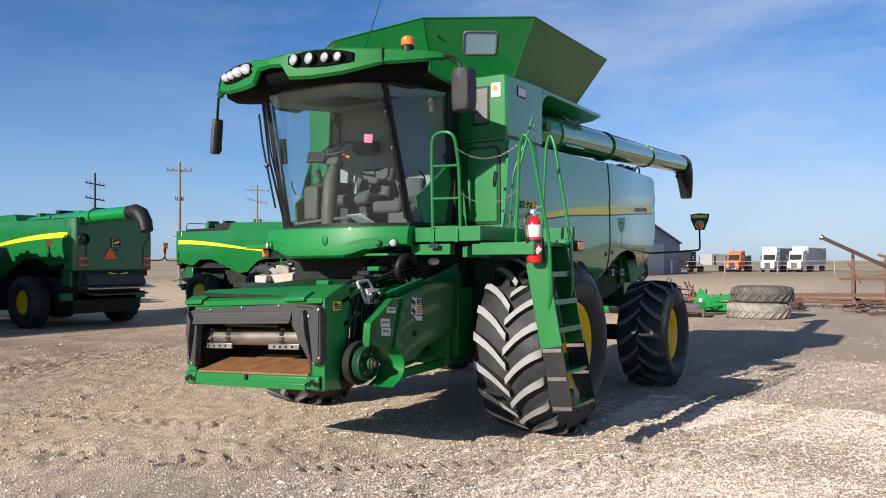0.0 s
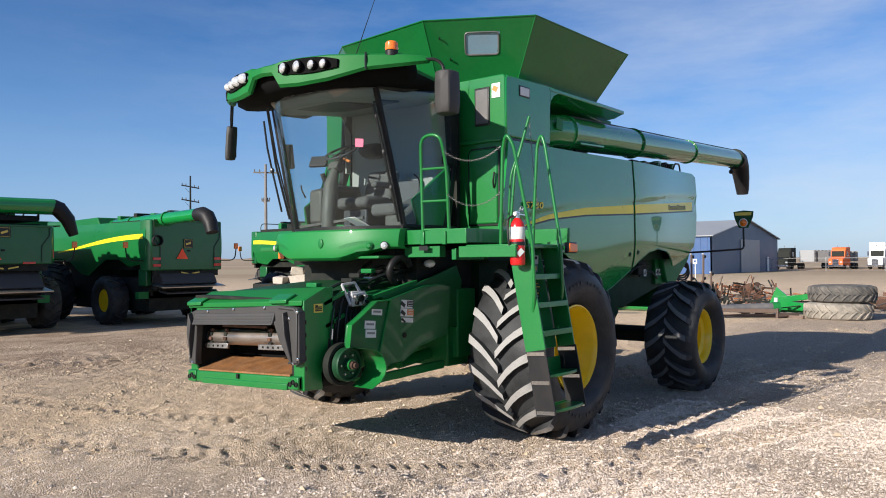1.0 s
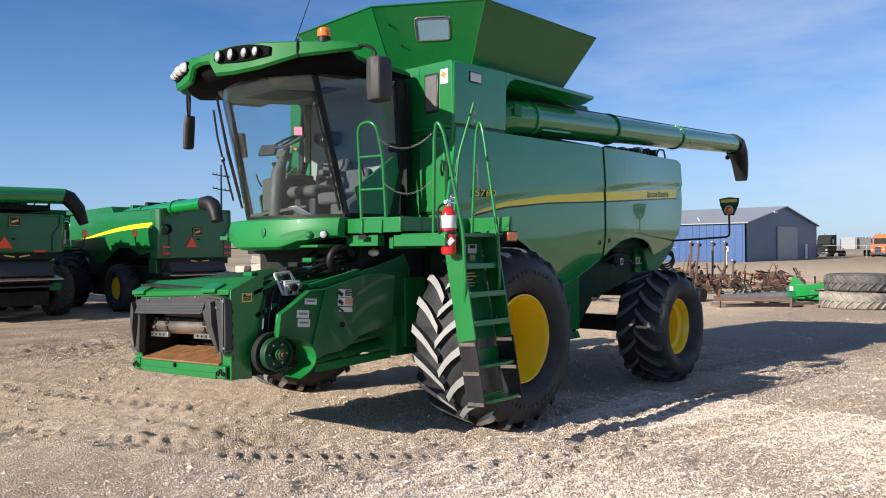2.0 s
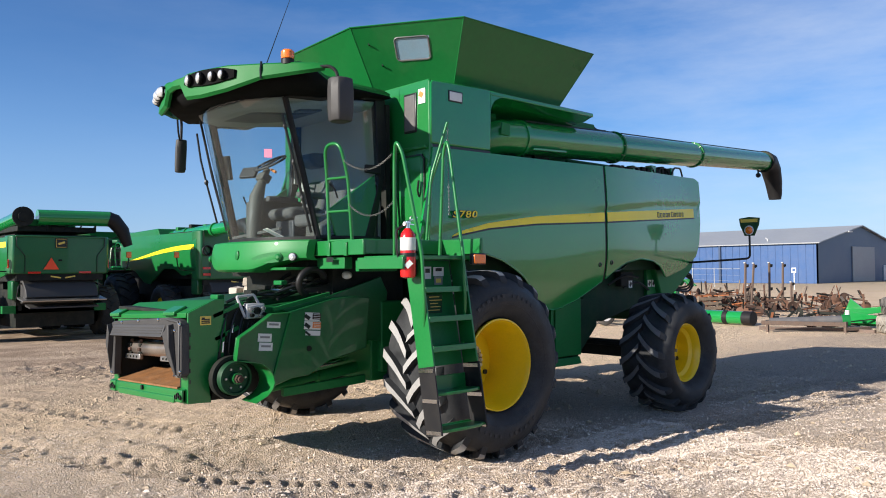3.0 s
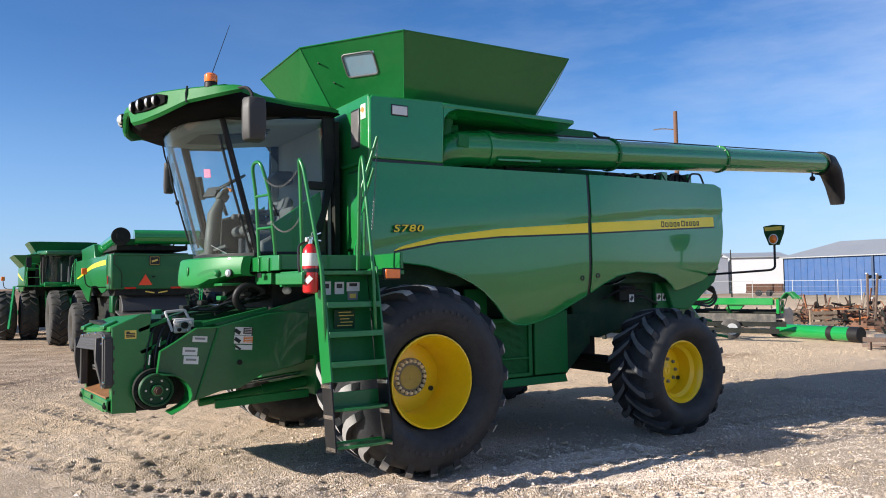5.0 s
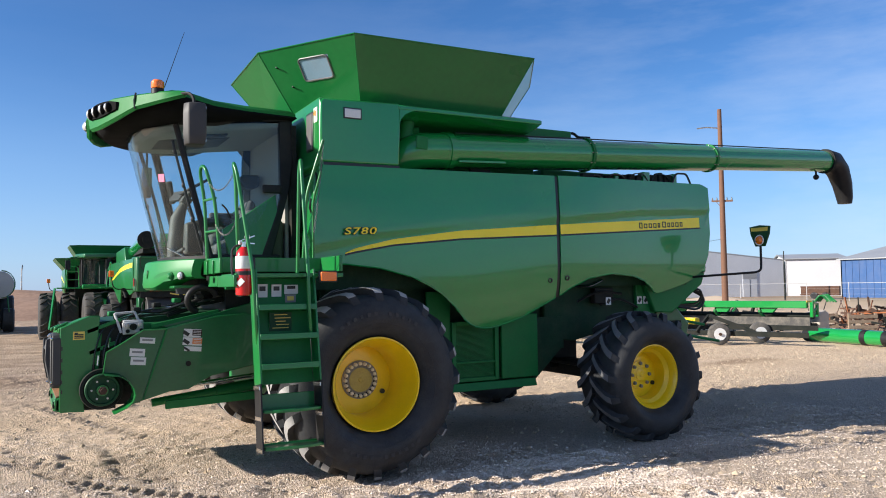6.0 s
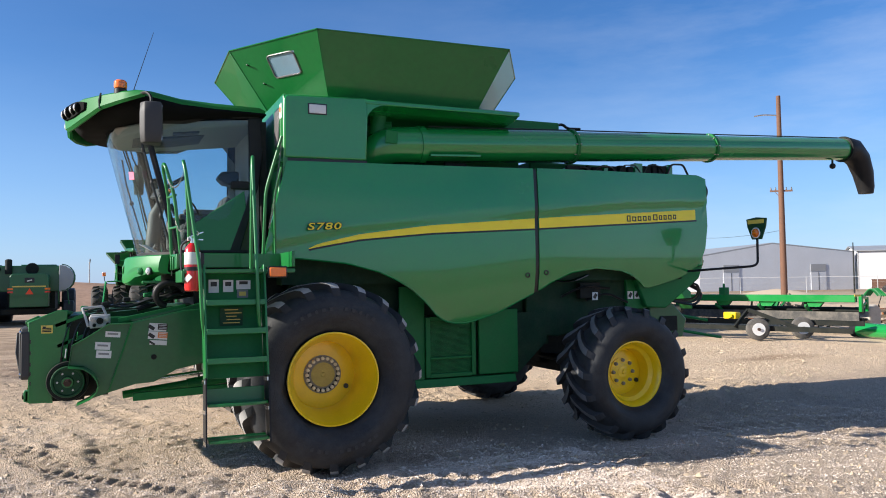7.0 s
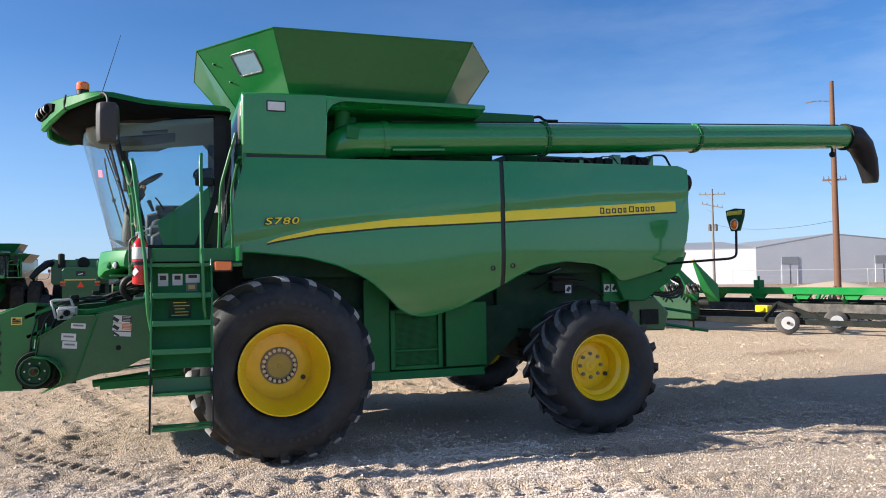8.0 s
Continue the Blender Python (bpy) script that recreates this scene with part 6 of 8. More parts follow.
for y, z in [(-0.99, 1.56), (-0.995, 1.12), (-0.93, 1.075), (-0.87, 1.5), (0.79, 1.53), (0.78, 1.10), (0.74, 1.03), (-0.5, 1.605), (0.0, 1.595), (0.45, 1.58)]:
    part("frame_bolt", lean(M().ball((-3.05, y, z), (0.014, 0.017, 0.017), 8)), CHROME, FH)
# Black sheet added to paint the shade deep inside the mouth
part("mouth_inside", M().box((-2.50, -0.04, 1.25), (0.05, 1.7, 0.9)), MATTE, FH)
part("mouth_roof", M().box((-2.70, -0.04, 1.66), (0.46, 1.8, 0.03)), DARK, FH)
part("mouth_belly", M().box((-2.66, -0.04, 0.84), (0.44, 1.8, 0.06)), DARK, FH)
part("mouth_side", M().box((-2.72, 0.75, 1.2), (0.5, 0.03, 0.6)), DARK, FH)
part("mouth_side", M().box((-2.72, -0.83, 1.2), (0.5, 0.03, 0.6)), DARK, FH)
part("feed_drum", lean(M().tube([(-2.80, -0.80, 1.29), (-2.80, 0.74, 1.29)], 0.085, 24)), DRUM, FH, "worn steel feed drum")
for y in (-0.37, 0.38, 0.64):
    for k in range(5):
        part("chain_link", lean(M().box((-2.89 + 0.012 * abs(k - 2), y, 1.37 - 0.045 * k), (0.025, 0.055, 0.035))), DARK if k % 2 else RUST, FH, bevel=0.006)
for y0, y1 in ((-0.62, -0.22), (0.30, 0.72)):
    part("feed_slat", lean(M().beam((-2.90, y0, 1.205), (-2.90, y1, 1.205), 0.03, 0.055)), STEEL, FH, bevel=0.004)
    for k in (0.2, 0.4, 0.6, 0.8):
        part("slat_bolt", lean(M().ball((-2.918, lerp(y0, y1, k), 1.205), (0.01, 0.013, 0.013), 6)), DARK, FH)
part("hanging_bar", lean(M().beam((-2.86, -0.3, 1.40), (-2.86, 0.45, 1.415), 0.02, 0.025)), RUST, FH)
part("mouth_floor", lean(M().prism([(-3.0, 0.945), (-3.0, 0.962), (-2.60, 1.065), (-2.60, 1.03)], "y", -0.82, 0.70)), RUST_P, FH, "rust-polished steel floor plate")
part("lower_lip", lean(M().prism([(-2.99, 0.815), (-3.01, 0.835), (-3.005, 0.935), (-2.98, 0.95), (-2.9, 0.95), (-2.9, 0.815)], "y", -0.96, 0.88)), GREEN_M, FH, bevel=0.008)
part("lip_bar", lean(M().box((-3.01, -0.1, 0.845), (0.03, 1.4, 0.06))), GREEN_M, FH, bevel=0.006)
part("lip_catch", lean(M().box((-3.02, -0.02, 0.915), (0.02, 0.035, 0.05))), DARK, FH, bevel=0.006)
for y in (-0.885, 0.80):
    ear = part("mouth_ear", lean(M().box((-2.995, y, 0.885), (0.05, 0.15, 0.12))), GREEN_M, FH, bevel=0.01)
    for k in range(3):
        part("ear_pin", lean(M().lathe([(0.024, 0), (0.024, 0.012), (0.018, 0.013), (0.017, 0.004)], (-3.02, y - 0.05 + 0.045 * k, 0.875 + 0.02 * (k % 2)), "x", 10, -1)), DARK, ear)
# stickers on the feeder side
for x, z, w, h, ma in ((-2.255, 1.395, 0.15, 0.08, STICKER), (-2.245, 1.305, 0.15, 0.08, STICKER), (-2.155, 1.515, 0.15, 0.06, STICKER), (-1.70, 1.575, 0.18, 0.085, STICKER), (-1.70, 1.485, 0.20, 0.085, STICKER), (-1.695, 1.405, 0.18, 0.05, STICKER)):
    part("warning_sticker", M().box((x, -1.158, z), (w, 0.006, h), (0, 5, 0)), ma, FH, "white warning sticker")
    if x > -1.9:
        part("sticker_print", M().box((x - 0.065, -1.163, z), (0.07, 0.004, h * 0.45), (0, 35, 0)), DBLACK, FH)
        if h > 0.06:
            part("sticker_print", M().box((x + 0.05, -1.163, z), (0.10, 0.004, h * 0.72), (0, 5, 0)), STICKER_O if 1.45 < z < 1.53 else RUST, FH)
            for k in (-1, 0, 1):
                part("print_line", M().box((x + 0.05, -1.166, z + 0.018 * k), (0.08, 0.003, 0.005), (0, 5, 0)), STICKER, FH)
    else:
        part("sticker_print", M().box((x, -1.163, z + 0.005), (w * 0.7, 0.004, 0.02), (0, 5, 0)), STICKER_G, FH)
part("frame_sticker", M().box((-2.80, -1.003, 1.585), (0.11, 0.006, 0.085)), YDARK, FH, "yellow and black sticker")
for k in range(3):
    part("sticker_print", M().box((-2.80, -1.008, 1.562 + 0.017 * k), (0.086, 0.004, 0.011)), DBLACK, FH)
part("sticker_print", M().box((-2.825, -1.009, 1.605), (0.03, 0.004, 0.022)), DBLACK, FH)
# hydraulic coupler block with its silver handle
CPL = part("coupler_block", M().box((-2.28, -0.98, 1.655), (0.20, 0.10, 0.15)).box((-2.29, -1.035, 1.65), (0.20, 0.03, 0.13), (0, -4, 0)), GALV, FH, "silver hydraulic multi-coupler", bevel=0.01)
part("coupler_handle", M().tube(bend([(-2.40, -1.03, 1.60), (-2.46, -0.97, 1.80), (-2.26, -0.95, 1.815), (-2.19, -1.02, 1.64)], 4, 0.015), 0.014, 8), GALV, CPL, "silver U-shaped handle")
for x, z, r, ma in ((-2.35, 1.675, 0.026, STEEL), (-2.285, 1.66, 0.036, DARK), (-2.22, 1.68, 0.022, STEEL), (-2.34, 1.615, 0.02, DARK), (-2.25, 1.61, 0.016, STEEL), (-2.205, 1.625, 0.018, DARK)):
    part("coupler_port", M().lathe([(r, 0), (r, 0.03), (r * 0.7, 0.032), (r * 0.6, 0.015), (0.002, 0.015)], (x, -1.048, z), "y", 12, -1), ma, CPL)
for k in range(3):
    part("coupler_hose", M().tube(bend([(-2.36 + 0.07 * k, -0.95, 1.60), (-2.42 + 0.05 * k, -0.99, 1.50), (-2.40 + 0.05 * k, -1.0, 1.35), (-2.5, -0.97, 1.2)], 4, 0.06), 0.010, 6), DBLACK, CPL)
for k in range(3):
    x = -2.64 + 0.09 * k
    part("hose", M().tube(bend([(x, -0.98, 1.0 + 0.05 * k), (x - 0.03, -1.03, 1.35), (x + 0.06, -1.0, 1.66), (x + 0.25, -0.9, 1.76), (x + 0.6, -0.8, 1.78)], 5, 0.15), 0.008 + 0.002 * (k % 2), 6), DBLACK, FH)
for k in range(4):
    part("hose_fitting", M().tube([(-2.67 + 0.05 * k, -0.99, 1.18 + 0.09 * k), (-2.66 + 0.05 * k, -0.99, 1.28 + 0.09 * k)], 0.016, 8), CHROME if k % 2 else DARK, FH)
for a, b in (((-2.72, -0.985, 1.62), (-2.40, -0.985, 1.74)), ((-2.70, -0.985, 1.40), (-2.45, -0.985, 1.50)), ((-2.66, -0.985, 0.92), (-2.60, -0.985, 1.60))):
    part("gap_rail", M().beam(a, b, 0.03, 0.035), GREEN_D, FH)
for k in range(4):
    part("hose", M().tube(bend([(-1.9, -0.8 + 0.1 * k, 1.76), (-1.55, -0.75 + 0.1 * k, 1.86 + 0.06 * k), (-1.35, -0.7, 2.02), (-1.05, -0.8, 1.9), (-0.7, -0.8, 1.95)], 5, 0.15), 0.022, 8), BLACK, HARV)
part("hose_loop", M().tube([Vector((-1.55 + 0.16 * math.cos(a), -0.92 - 0.03 * math.sin(a), 1.93 + 0.14 * math.sin(a))) for a in [math.pi * (0.1 + 1.3 * k / 14) for k in range(15)]], 0.038, 10), BLACK, HARV, "thick black hose loop")
part("white_lamp", M().ball((-1.16, -1.02, 2.0), (0.05, 0.075, 0.045), 12), WHITE, HARV)
part("drive_arm", M().beam((-2.1, -1.04, 1.66), (-1.4, -1.02, 1.80), 0.05, 0.04), GREEN_D, FH)
rk = random.Random(4)
for k, (x, y, z, w, d, h) in enumerate(((-0.92, 1.40, 1.80, 0.22, 0.34, 0.14), (-0.86, 1.66, 1.79, 0.2, 0.2, 0.12), (-0.90, 1.52, 1.90, 0.2, 0.26, 0.13), (-0.98, 1.80, 1.78, 0.18, 0.2, 0.11), (-0.80, 1.30, 1.88, 0.16, 0.16, 0.12))):
    bl = M().box((0, 0, 0), (w, d, h))
    bl.v = [(a * rk.uniform(0.75, 1.1), b * rk.uniform(0.75, 1.1), c * rk.uniform(0.7, 1.1)) for a, b, c in bl.v]
    bl.v = [tuple(Euler((rk.uniform(-0.1, 0.1), rk.uniform(-0.1, 0.1), 1.1 * k)).to_matrix() @ Vector(v) + Vector((x, y, z))) for v in bl.v]
    part("packed_block", bl, STONE, HARV, "pale broken block lying on the ledge", bevel=0.015)
part("cover_shelf", M().box((-0.95, 1.5, 1.70), (0.5, 1.3, 0.06)), DARK, HARV)
rf = random.Random(9)
for k in range(9):
    x, y = -2.45 + 0.13 * k, rf.uniform(-0.9, -0.55)
    part("top_hose", M().tube(bend([(x, y, 1.74 + 0.02 * k), (x + 0.2, y + rf.uniform(-0.1, 0.15), 1.82 + 0.02 * k), (x + 0.45, y + rf.uniform(-0.2, 0.1), 1.80 + 0.02 * k), (x + 0.7, y, 1.86 + 0.02 * k)], 4, 0.1), rf.uniform(0.010, 0.02), 6), (DBLACK, DBLACK, STEEL)[k % 3], FH)
for k in range(5):
    part("top_bracket", M().box((-2.45 + 0.22 * k, rf.uniform(-0.85, -0.5), 1.79 + 0.045 * k), (0.08, 0.16, 0.05)), (GREEN_D, DARK, DARK)[k % 3], FH, bevel=0.01)
part("side_rail", M().beam((-1.95, -0.98, 0.805), (-0.9, -0.98, 0.84), 0.06, 0.09), GREEN_D, FH, bevel=0.008)
part("lift_arm", M().tube([(-2.05, -0.70, 0.80), (-0.75, -0.70, 0.95)], 0.045, 12).tube([(-1.35, -0.70, 0.875), (-0.6, -0.70, 0.96)], 0.065, 12), GREEN_D, HARV, "green lift cylinder", bevel=0)
part("lift_rod", M().tube([(-2.15, -0.55, 0.9), (-0.8, -0.55, 1.02)], 0.028, 10), CHROME, HARV)
part("axle_beam", M().box((-0.62, 0, 1.15), (0.4, 2.0, 0.7)).box((-0.55, -0.95, 1.3), (0.35, 0.25, 0.8)), GREEN_D, HARV, bevel=0.02)
# Dark plate added in the gap to stand for the shade there
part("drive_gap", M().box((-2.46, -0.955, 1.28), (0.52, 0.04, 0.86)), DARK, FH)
part("feeder_top", M().prism([(-2.6, 1.695), (-2.0, 1.695), (-0.75, 1.83), (-0.75, 1.845), (-2.6, 1.71)], "y", -0.7, 0.7), GREEN_K, FH)

# ---- fire extinguisher on the ladder rail ----
EXT = thing("fire_extinguisher", "red fire extinguisher with a white label strapped to a green rail", "fire extinguisher", at=(-1.455, -2.405, 1.975))
part("cylinder", M().lathe([(0.05, 0), (0.072, 0.012), (0.075, 0.04), (0.075, 0.37), (0.066, 0.42), (0.035, 0.46), (0.024, 0.47)], (0, 0, 0), "z", 24), RED, EXT)
part("paper_label", M().lathe([(0.0755, 0.26), (0.0762, 0.262), (0.0762, 0.378), (0.0755, 0.38)], (0, 0, 0), "z", 24), STICKER, EXT, "white printed label")
part("lower_label", M().box((-0.045, -0.062, 0.13), (0.05, 0.006, 0.07), (0, 45, -35)), STICKER, EXT)
part("strap", M().lathe([(0.077, 0.20), (0.080, 0.20), (0.080, 0.235), (0.077, 0.235)], (0, 0, 0), "z", 24), DBLACK, EXT)
part("valve", M().tube([(0, 0, 0.46), (0, 0, 0.52)], 0.022, 10).box((0, 0, 0.52), (0.05, 0.03, 0.035)), CHROME, EXT, bevel=0.004)
part("handle", M().beam((-0.01, 0, 0.535), (0.10, -0.02, 0.575), 0.02, 0.012).beam((-0.01, 0, 0.51), (0.10, -0.02, 0.50), 0.02, 0.012), CHROME, EXT)
part("gauge", M().lathe([(0.02, 0), (0.02, 0.015), (0.005, 0.016)], (-0.03, 0, 0.51), "x", 12, -1), WHITE, EXT)
part("safety_pin", M().tube([Vector((0.03 + 0.025 * math.cos(a), -0.03, 0.56 + 0.025 * math.sin(a))) for a in [2 * math.pi * k / 12 for k in range(13)]], 0.004, 5), STEEL, EXT)
part("bracket", M().box((0.085, 0.02, 0.2), (0.05, 0.08, 0.34)), DBLACK, EXT, bevel=0.008)
part("discharge_hose", M().tube(bend([(-0.02, 0.02, 0.50), (-0.10, 0.05, 0.46), (-0.105, 0.04, 0.25), (-0.085, 0.02, 0.14)], 5, 0.06), 0.011, 8), DBLACK, EXT)

# ---- other harvesters in the yard ----
def parked_harvester(label, group, auger="long", hopper=False, duals=False, wheels_grey=False, tail=(1.95, 3.35), tri=0.0, badge=(0.35, 3.02), low_lamps=False, outlet=True):
    """A plainer machine: same axes as the near one, front axle at its origin."""
    T = thing("combine_harvester", label, "combine harvester", group)
    rub = RUBBER_W if wheels_grey else RUBBER
    ys, yr = ((1.35, 2.2), 1.9) if duals else ((1.75,), 1.6)
    for s in (-1, 1):
        for i, y in enumerate(ys):
            w = M()
            w.lathe([(0.47, 0.22), (0.45, 0.20), (0.40, 0.0), (0.15, -0.02), (0.12, 0.08), (0.02, 0.09)], (0, s * y, 1.0), "y", 24, s)
            wh = part("wheel", w, YELLOW, T)
            tyre_parts(wh, (0, s * y, 1.0), 1.02, 0.70 if duals else 0.86, 0.46, 18, 0.06, rub, rub, 32, 0.01, False)
        w = M().lathe([(0.37, 0.2), (0.35, 0.18), (0.30, 0.0), (0.12, -0.02), (0.02, 0.05)], (3.85, s * yr, 0.8), "y", 20, s)
        wh = part("wheel", w, YELLOW, T)
        tyre_parts(wh, (3.85, s * yr, 0.8), 0.82, 0.66, 0.37, 16, 0.05, rub, rub, 28, 0.01, False)
        low = [(-0.5, 2.2), (0.3, 2.2), (0.9, 2.05), (1.5, 1.65), (2.0, 1.6), (2.9, 1.95), (3.4, 2.15), (4.2, 2.15), (4.7, 1.9), (5.4, 2.0), (5.75, 2.2)]
        m = M()
        rings = []
        for x in steps(-0.5, 5.75, 40):
            zb = curve(x, low)
            w0 = 1.56 - 0.14 * smooth((x - 3) / 3)
            zs = [lerp(zb, tail[1] - 0.05, k / 8) for k in range(9)]
            yo = [s * (w0 - 0.07 * (z - 2.6) ** 2 - 0.1 * max(0, 2.3 - z)) for z in zs]
            rings.append([Vector((x, y, z)) for y, z in zip(yo, zs)] + [Vector((x, y - s * 0.05, z)) for y, z in reversed(list(zip(yo, zs)))])
        part("side_panel", m.loft(rings), GREEN_F, T, angle=50)
        st = M()
        rings = []
        for x in steps(0.0, 5.6, 24):
            z0, z1 = lerp(2.42, 2.80, smooth(x / 5.6) ** 0.7), lerp(2.46, 2.96, smooth(x / 5.6) ** 0.7)
            w0 = 1.56 - 0.14 * smooth((x - 3) / 3) + 0.004
            rings.append([Vector((x, s * (w0 - 0.07 * (z - 2.6) ** 2 + d), z)) for z, d in ((z0, 0), (z1, 0), (z1, -0.02), (z0, -0.02))])
        part("yellow_stripe", st.loft(rings), YSTRIPE, T)
        part("light_bracket", M().tube(bend([(5.6, s * 1.3, 2.1), (5.7, s * 2.0, 2.1), (5.7, s * 2.05, 2.5)], 4), 0.02, 6), BLACK, T)
        part("marker_lamp", M().box((5.7, s * 2.05, 2.6), (0.06, 0.16, 0.2)), AMBER, T, bevel=0.02)
        for z in () if low_lamps else (2.16, 1.95):
            part("tail_lamp", M().box((5.93, s * 1.12, z), (0.03, 0.26, 0.08)), REDLENS, T)
        if low_lamps:
            part("tail_lamp", M().box((5.93, s * 0.70 - 0.05, tail[0] + 0.04), (0.03, 0.34, 0.06)), REDLENS, T)
            part("side_reflector", M().box((5.72, s * 1.38, 2.32), (0.12, 0.05, 0.26)), REDLENS, T, bevel=0.01)
        part("platform_rail", M().tube(bend([(-1.2, s * 1.5, 2.2), (-1.3, s * 1.5, 3.2), (-0.6, s * 1.5, 3.2), (-0.55, s * 1.5, 2.2)], 4), 0.02, 6), GREEN, T)
    part("body", M().box((2.5, 0, 2.5), (5.9, 2.3, 1.4)).box((1.5, 0, 1.4), (3.6, 1.9, 1.2)), DARK, T)
    part("tailboard", M().prism([(5.4, -1.42), (5.75, -1.40), (5.9, -1.30), (5.92, 0), (5.9, 1.30), (5.75, 1.40), (5.4, 1.42)], "z", tail[0], tail[1]), GREEN_T, T, "dark green tailboard", bevel=0.04)
    part("tail_ledge", M().box((5.80, 0, tail[1] - 0.02), (0.32, 2.5, 0.05)), GREEN_T, T, bevel=0.015)
    part("tail_emblem_step", M().box((5.93, tri + 0.25, 2.42), (0.04, 0.10, 0.05)), DARK, T, bevel=0.01)
    for s in (-1, 1):
        part("panel_line", M().tube([(5.93, s * 1.22, tail[1] - 0.05), (5.93, s * 1.22, 2.85), (5.93, s * 1.0, 2.55), (5.93, s * 1.0, tail[0] + 0.05)], 0.012, 6), DBLACK, T)
    part("slow_sign", M().prism([(tri - 0.21, 2.15), (tri + 0.21, 2.15), (tri, 2.50)], "x", 5.93, 5.95), FLUOR, T, "orange warning triangle")
    part("badge", M().box((5.94, badge[0], badge[1]), (0.02, 0.34, 0.30)), DBLACK, T, bevel=0.02)
    part("badge_rim", M().tube([(5.953, badge[0] + y, badge[1] + z) for y, z in ((-0.14, -0.12), (0.14, -0.12), (0.14, 0.12), (-0.14, 0.12), (-0.14, -0.12))], 0.008, 5), YDARK, T)
    part("badge_shape", M().box((5.955, badge[0], badge[1]), (0.01, 0.19, 0.06), (18, 0, 0)), YDARK, T)
    if outlet:
        part("round_outlet", M().lathe([(0.17, 0), (0.18, 0.14), (0.15, 0.15), (0.13, 0.02), (0.01, 0.02)], (5.88, -1.12, 2.74), "x", 18), BLACK, T, "black round air outlet")
    part("chopper", M().prism([(5.0, 1.2), (5.6, 1.15), (6.1, 1.35), (6.0, 1.55), (5.6, 1.9), (5.0, 1.9)], "y", -1.0, 1.0), HOUSING, T, bevel=0.02)
    part("chopper_lip", M().prism([(5.7, 1.30), (6.35, 1.22), (6.36, 1.25), (5.7, 1.36)], "y", -1.15, 1.15), STEEL, T, "bare steel spreader lip")
    part("chopper_plate", M().prism([(5.75, 1.08), (6.25, 1.02), (6.25, 1.06), (5.75, 1.14)], "y", -0.95, 0.95), HOUSING, T)
    part("rear_bar", M().beam((5.3, -1.45, 0.98), (5.3, 1.45, 0.98), 0.2, 0.22), GREEN_D, T)
    part("tail_band", M().box((5.80, 0, tail[0] - 0.08), (0.1, 2.4, 0.22)), DARK, T)
    for s in (-1, 1):
        part("band_decal", M().beam((5.86, tri + 0.35 + s * 0.06, tail[0] - 0.12), (5.86, tri + 0.35 + s * 0.34, tail[0] - 0.07), 0.01, 0.04), YDARK, T)
        part("hose", M().tube(bend([(5.4, s * 0.9, 1.8), (5.75, s * 1.12, 1.7), (5.7, s * 1.15, 1.35), (5.3, s * 1.1, 1.2)], 4, 0.12), 0.022, 6), DBLACK, T)
        part("side_gear", M().box((5.2, s * 1.12, 1.55), (0.5, 0.2, 0.55)), GREEN_T, T, bevel=0.04)
    # Solid dark boxes added to block light passing under the machine
    part("under_gear", M().box((4.3, 0, 1.0), (2.2, 2.2, 1.1)).box((1.6, 0, 0.75), (2.8, 2.0, 0.6)), DARK, T)
    for k in range(7):
        part("deck_fitting", M().box((3.2 + 0.36 * k, (-0.7, 0.5, 0.1)[k % 3], 3.55 + 0.05 * (k % 2)), (0.2, 0.5, 0.2 + 0.1 * (k % 3))), DARK if k % 2 else GREEN_D, T, bevel=0.02)
    part("deck_rail", M().tube(bend([(5.5, 1.1, 3.3), (5.5, 1.1, 3.7), (5.5, -0.3, 3.7), (5.5, -0.3, 3.3)], 4), 0.018, 6), DARK, T)
    part("rear_axle", M().beam((3.85, -1.4, 0.8), (3.85, 1.4, 0.8), 0.24, 0.24).beam((4.6, -1.0, 1.0), (5.4, -1.0, 1.1), 0.1, 0.3).beam((4.6, 1.0, 1.0), (5.4, 1.0, 1.1), 0.1, 0.3), DARK, T)
    part("front_axle", M().beam((0, -1.7, 1.0), (0, 1.7, 1.0), 0.4, 0.4), DARK, T)
    part("tank", M().prism([(-0.35, 3.0), (-0.35, 3.56), (2.5, 3.62), (2.9, 3.0)], "y", -1.35, 1.35), GREEN_F, T, bevel=0.03)
    part("engine_deck", M().box((4.2, 0, 3.36), (2.6, 2.2, 0.16)).box((3.6, 0.3, 3.5), (1.0, 1.0, 0.3)), DARK, T, bevel=0.02)
    if hopper:
        # outer wings low and wide, inner flaps standing above them
        for z0, z1, xa, xb, w0, w1, ma in ((2.85, 3.50, -0.3, 2.8, 1.40, 1.95, GREEN_F), (3.45, 4.10, 0.4, 2.7, 0.95, 1.35, GREEN_T)):
            rings = []
            for z, w, e in ((z0, w0, 0.0), (z1, w1, 0.3)):
                rings.append([Vector((x, y, z)) for x, y in ((xa - e, -w * 0.7), (xa, -w), (xb, -w), (xb + e, -w * 0.7), (xb + e, w * 0.7), (xb, w), (xa, w), (xa - e, w * 0.7))])
            part("hopper", M().loft(rings, caps=False), ma, T, "open hopper flaps")
    # cab
    part("cab_floor", M().box((-1.15, 0, 2.25), (1.3, 1.9, 0.2)), GREEN, T, bevel=0.04)
    rings = [[Vector((x, y, z)) for x, y in ((-0.6, -0.95), (-1.5, -0.95), (-1.9 - k, -0.5), (-1.9 - k, 0.5), (-1.5, 0.95), (-0.6, 0.95))] for z, k in ((2.35, 0), (3.45, 0.25))]
    g = part("cab_glass", M().loft(rings, caps=False), GLASS, T, "glazed cab")
    g.visible_shadow = False
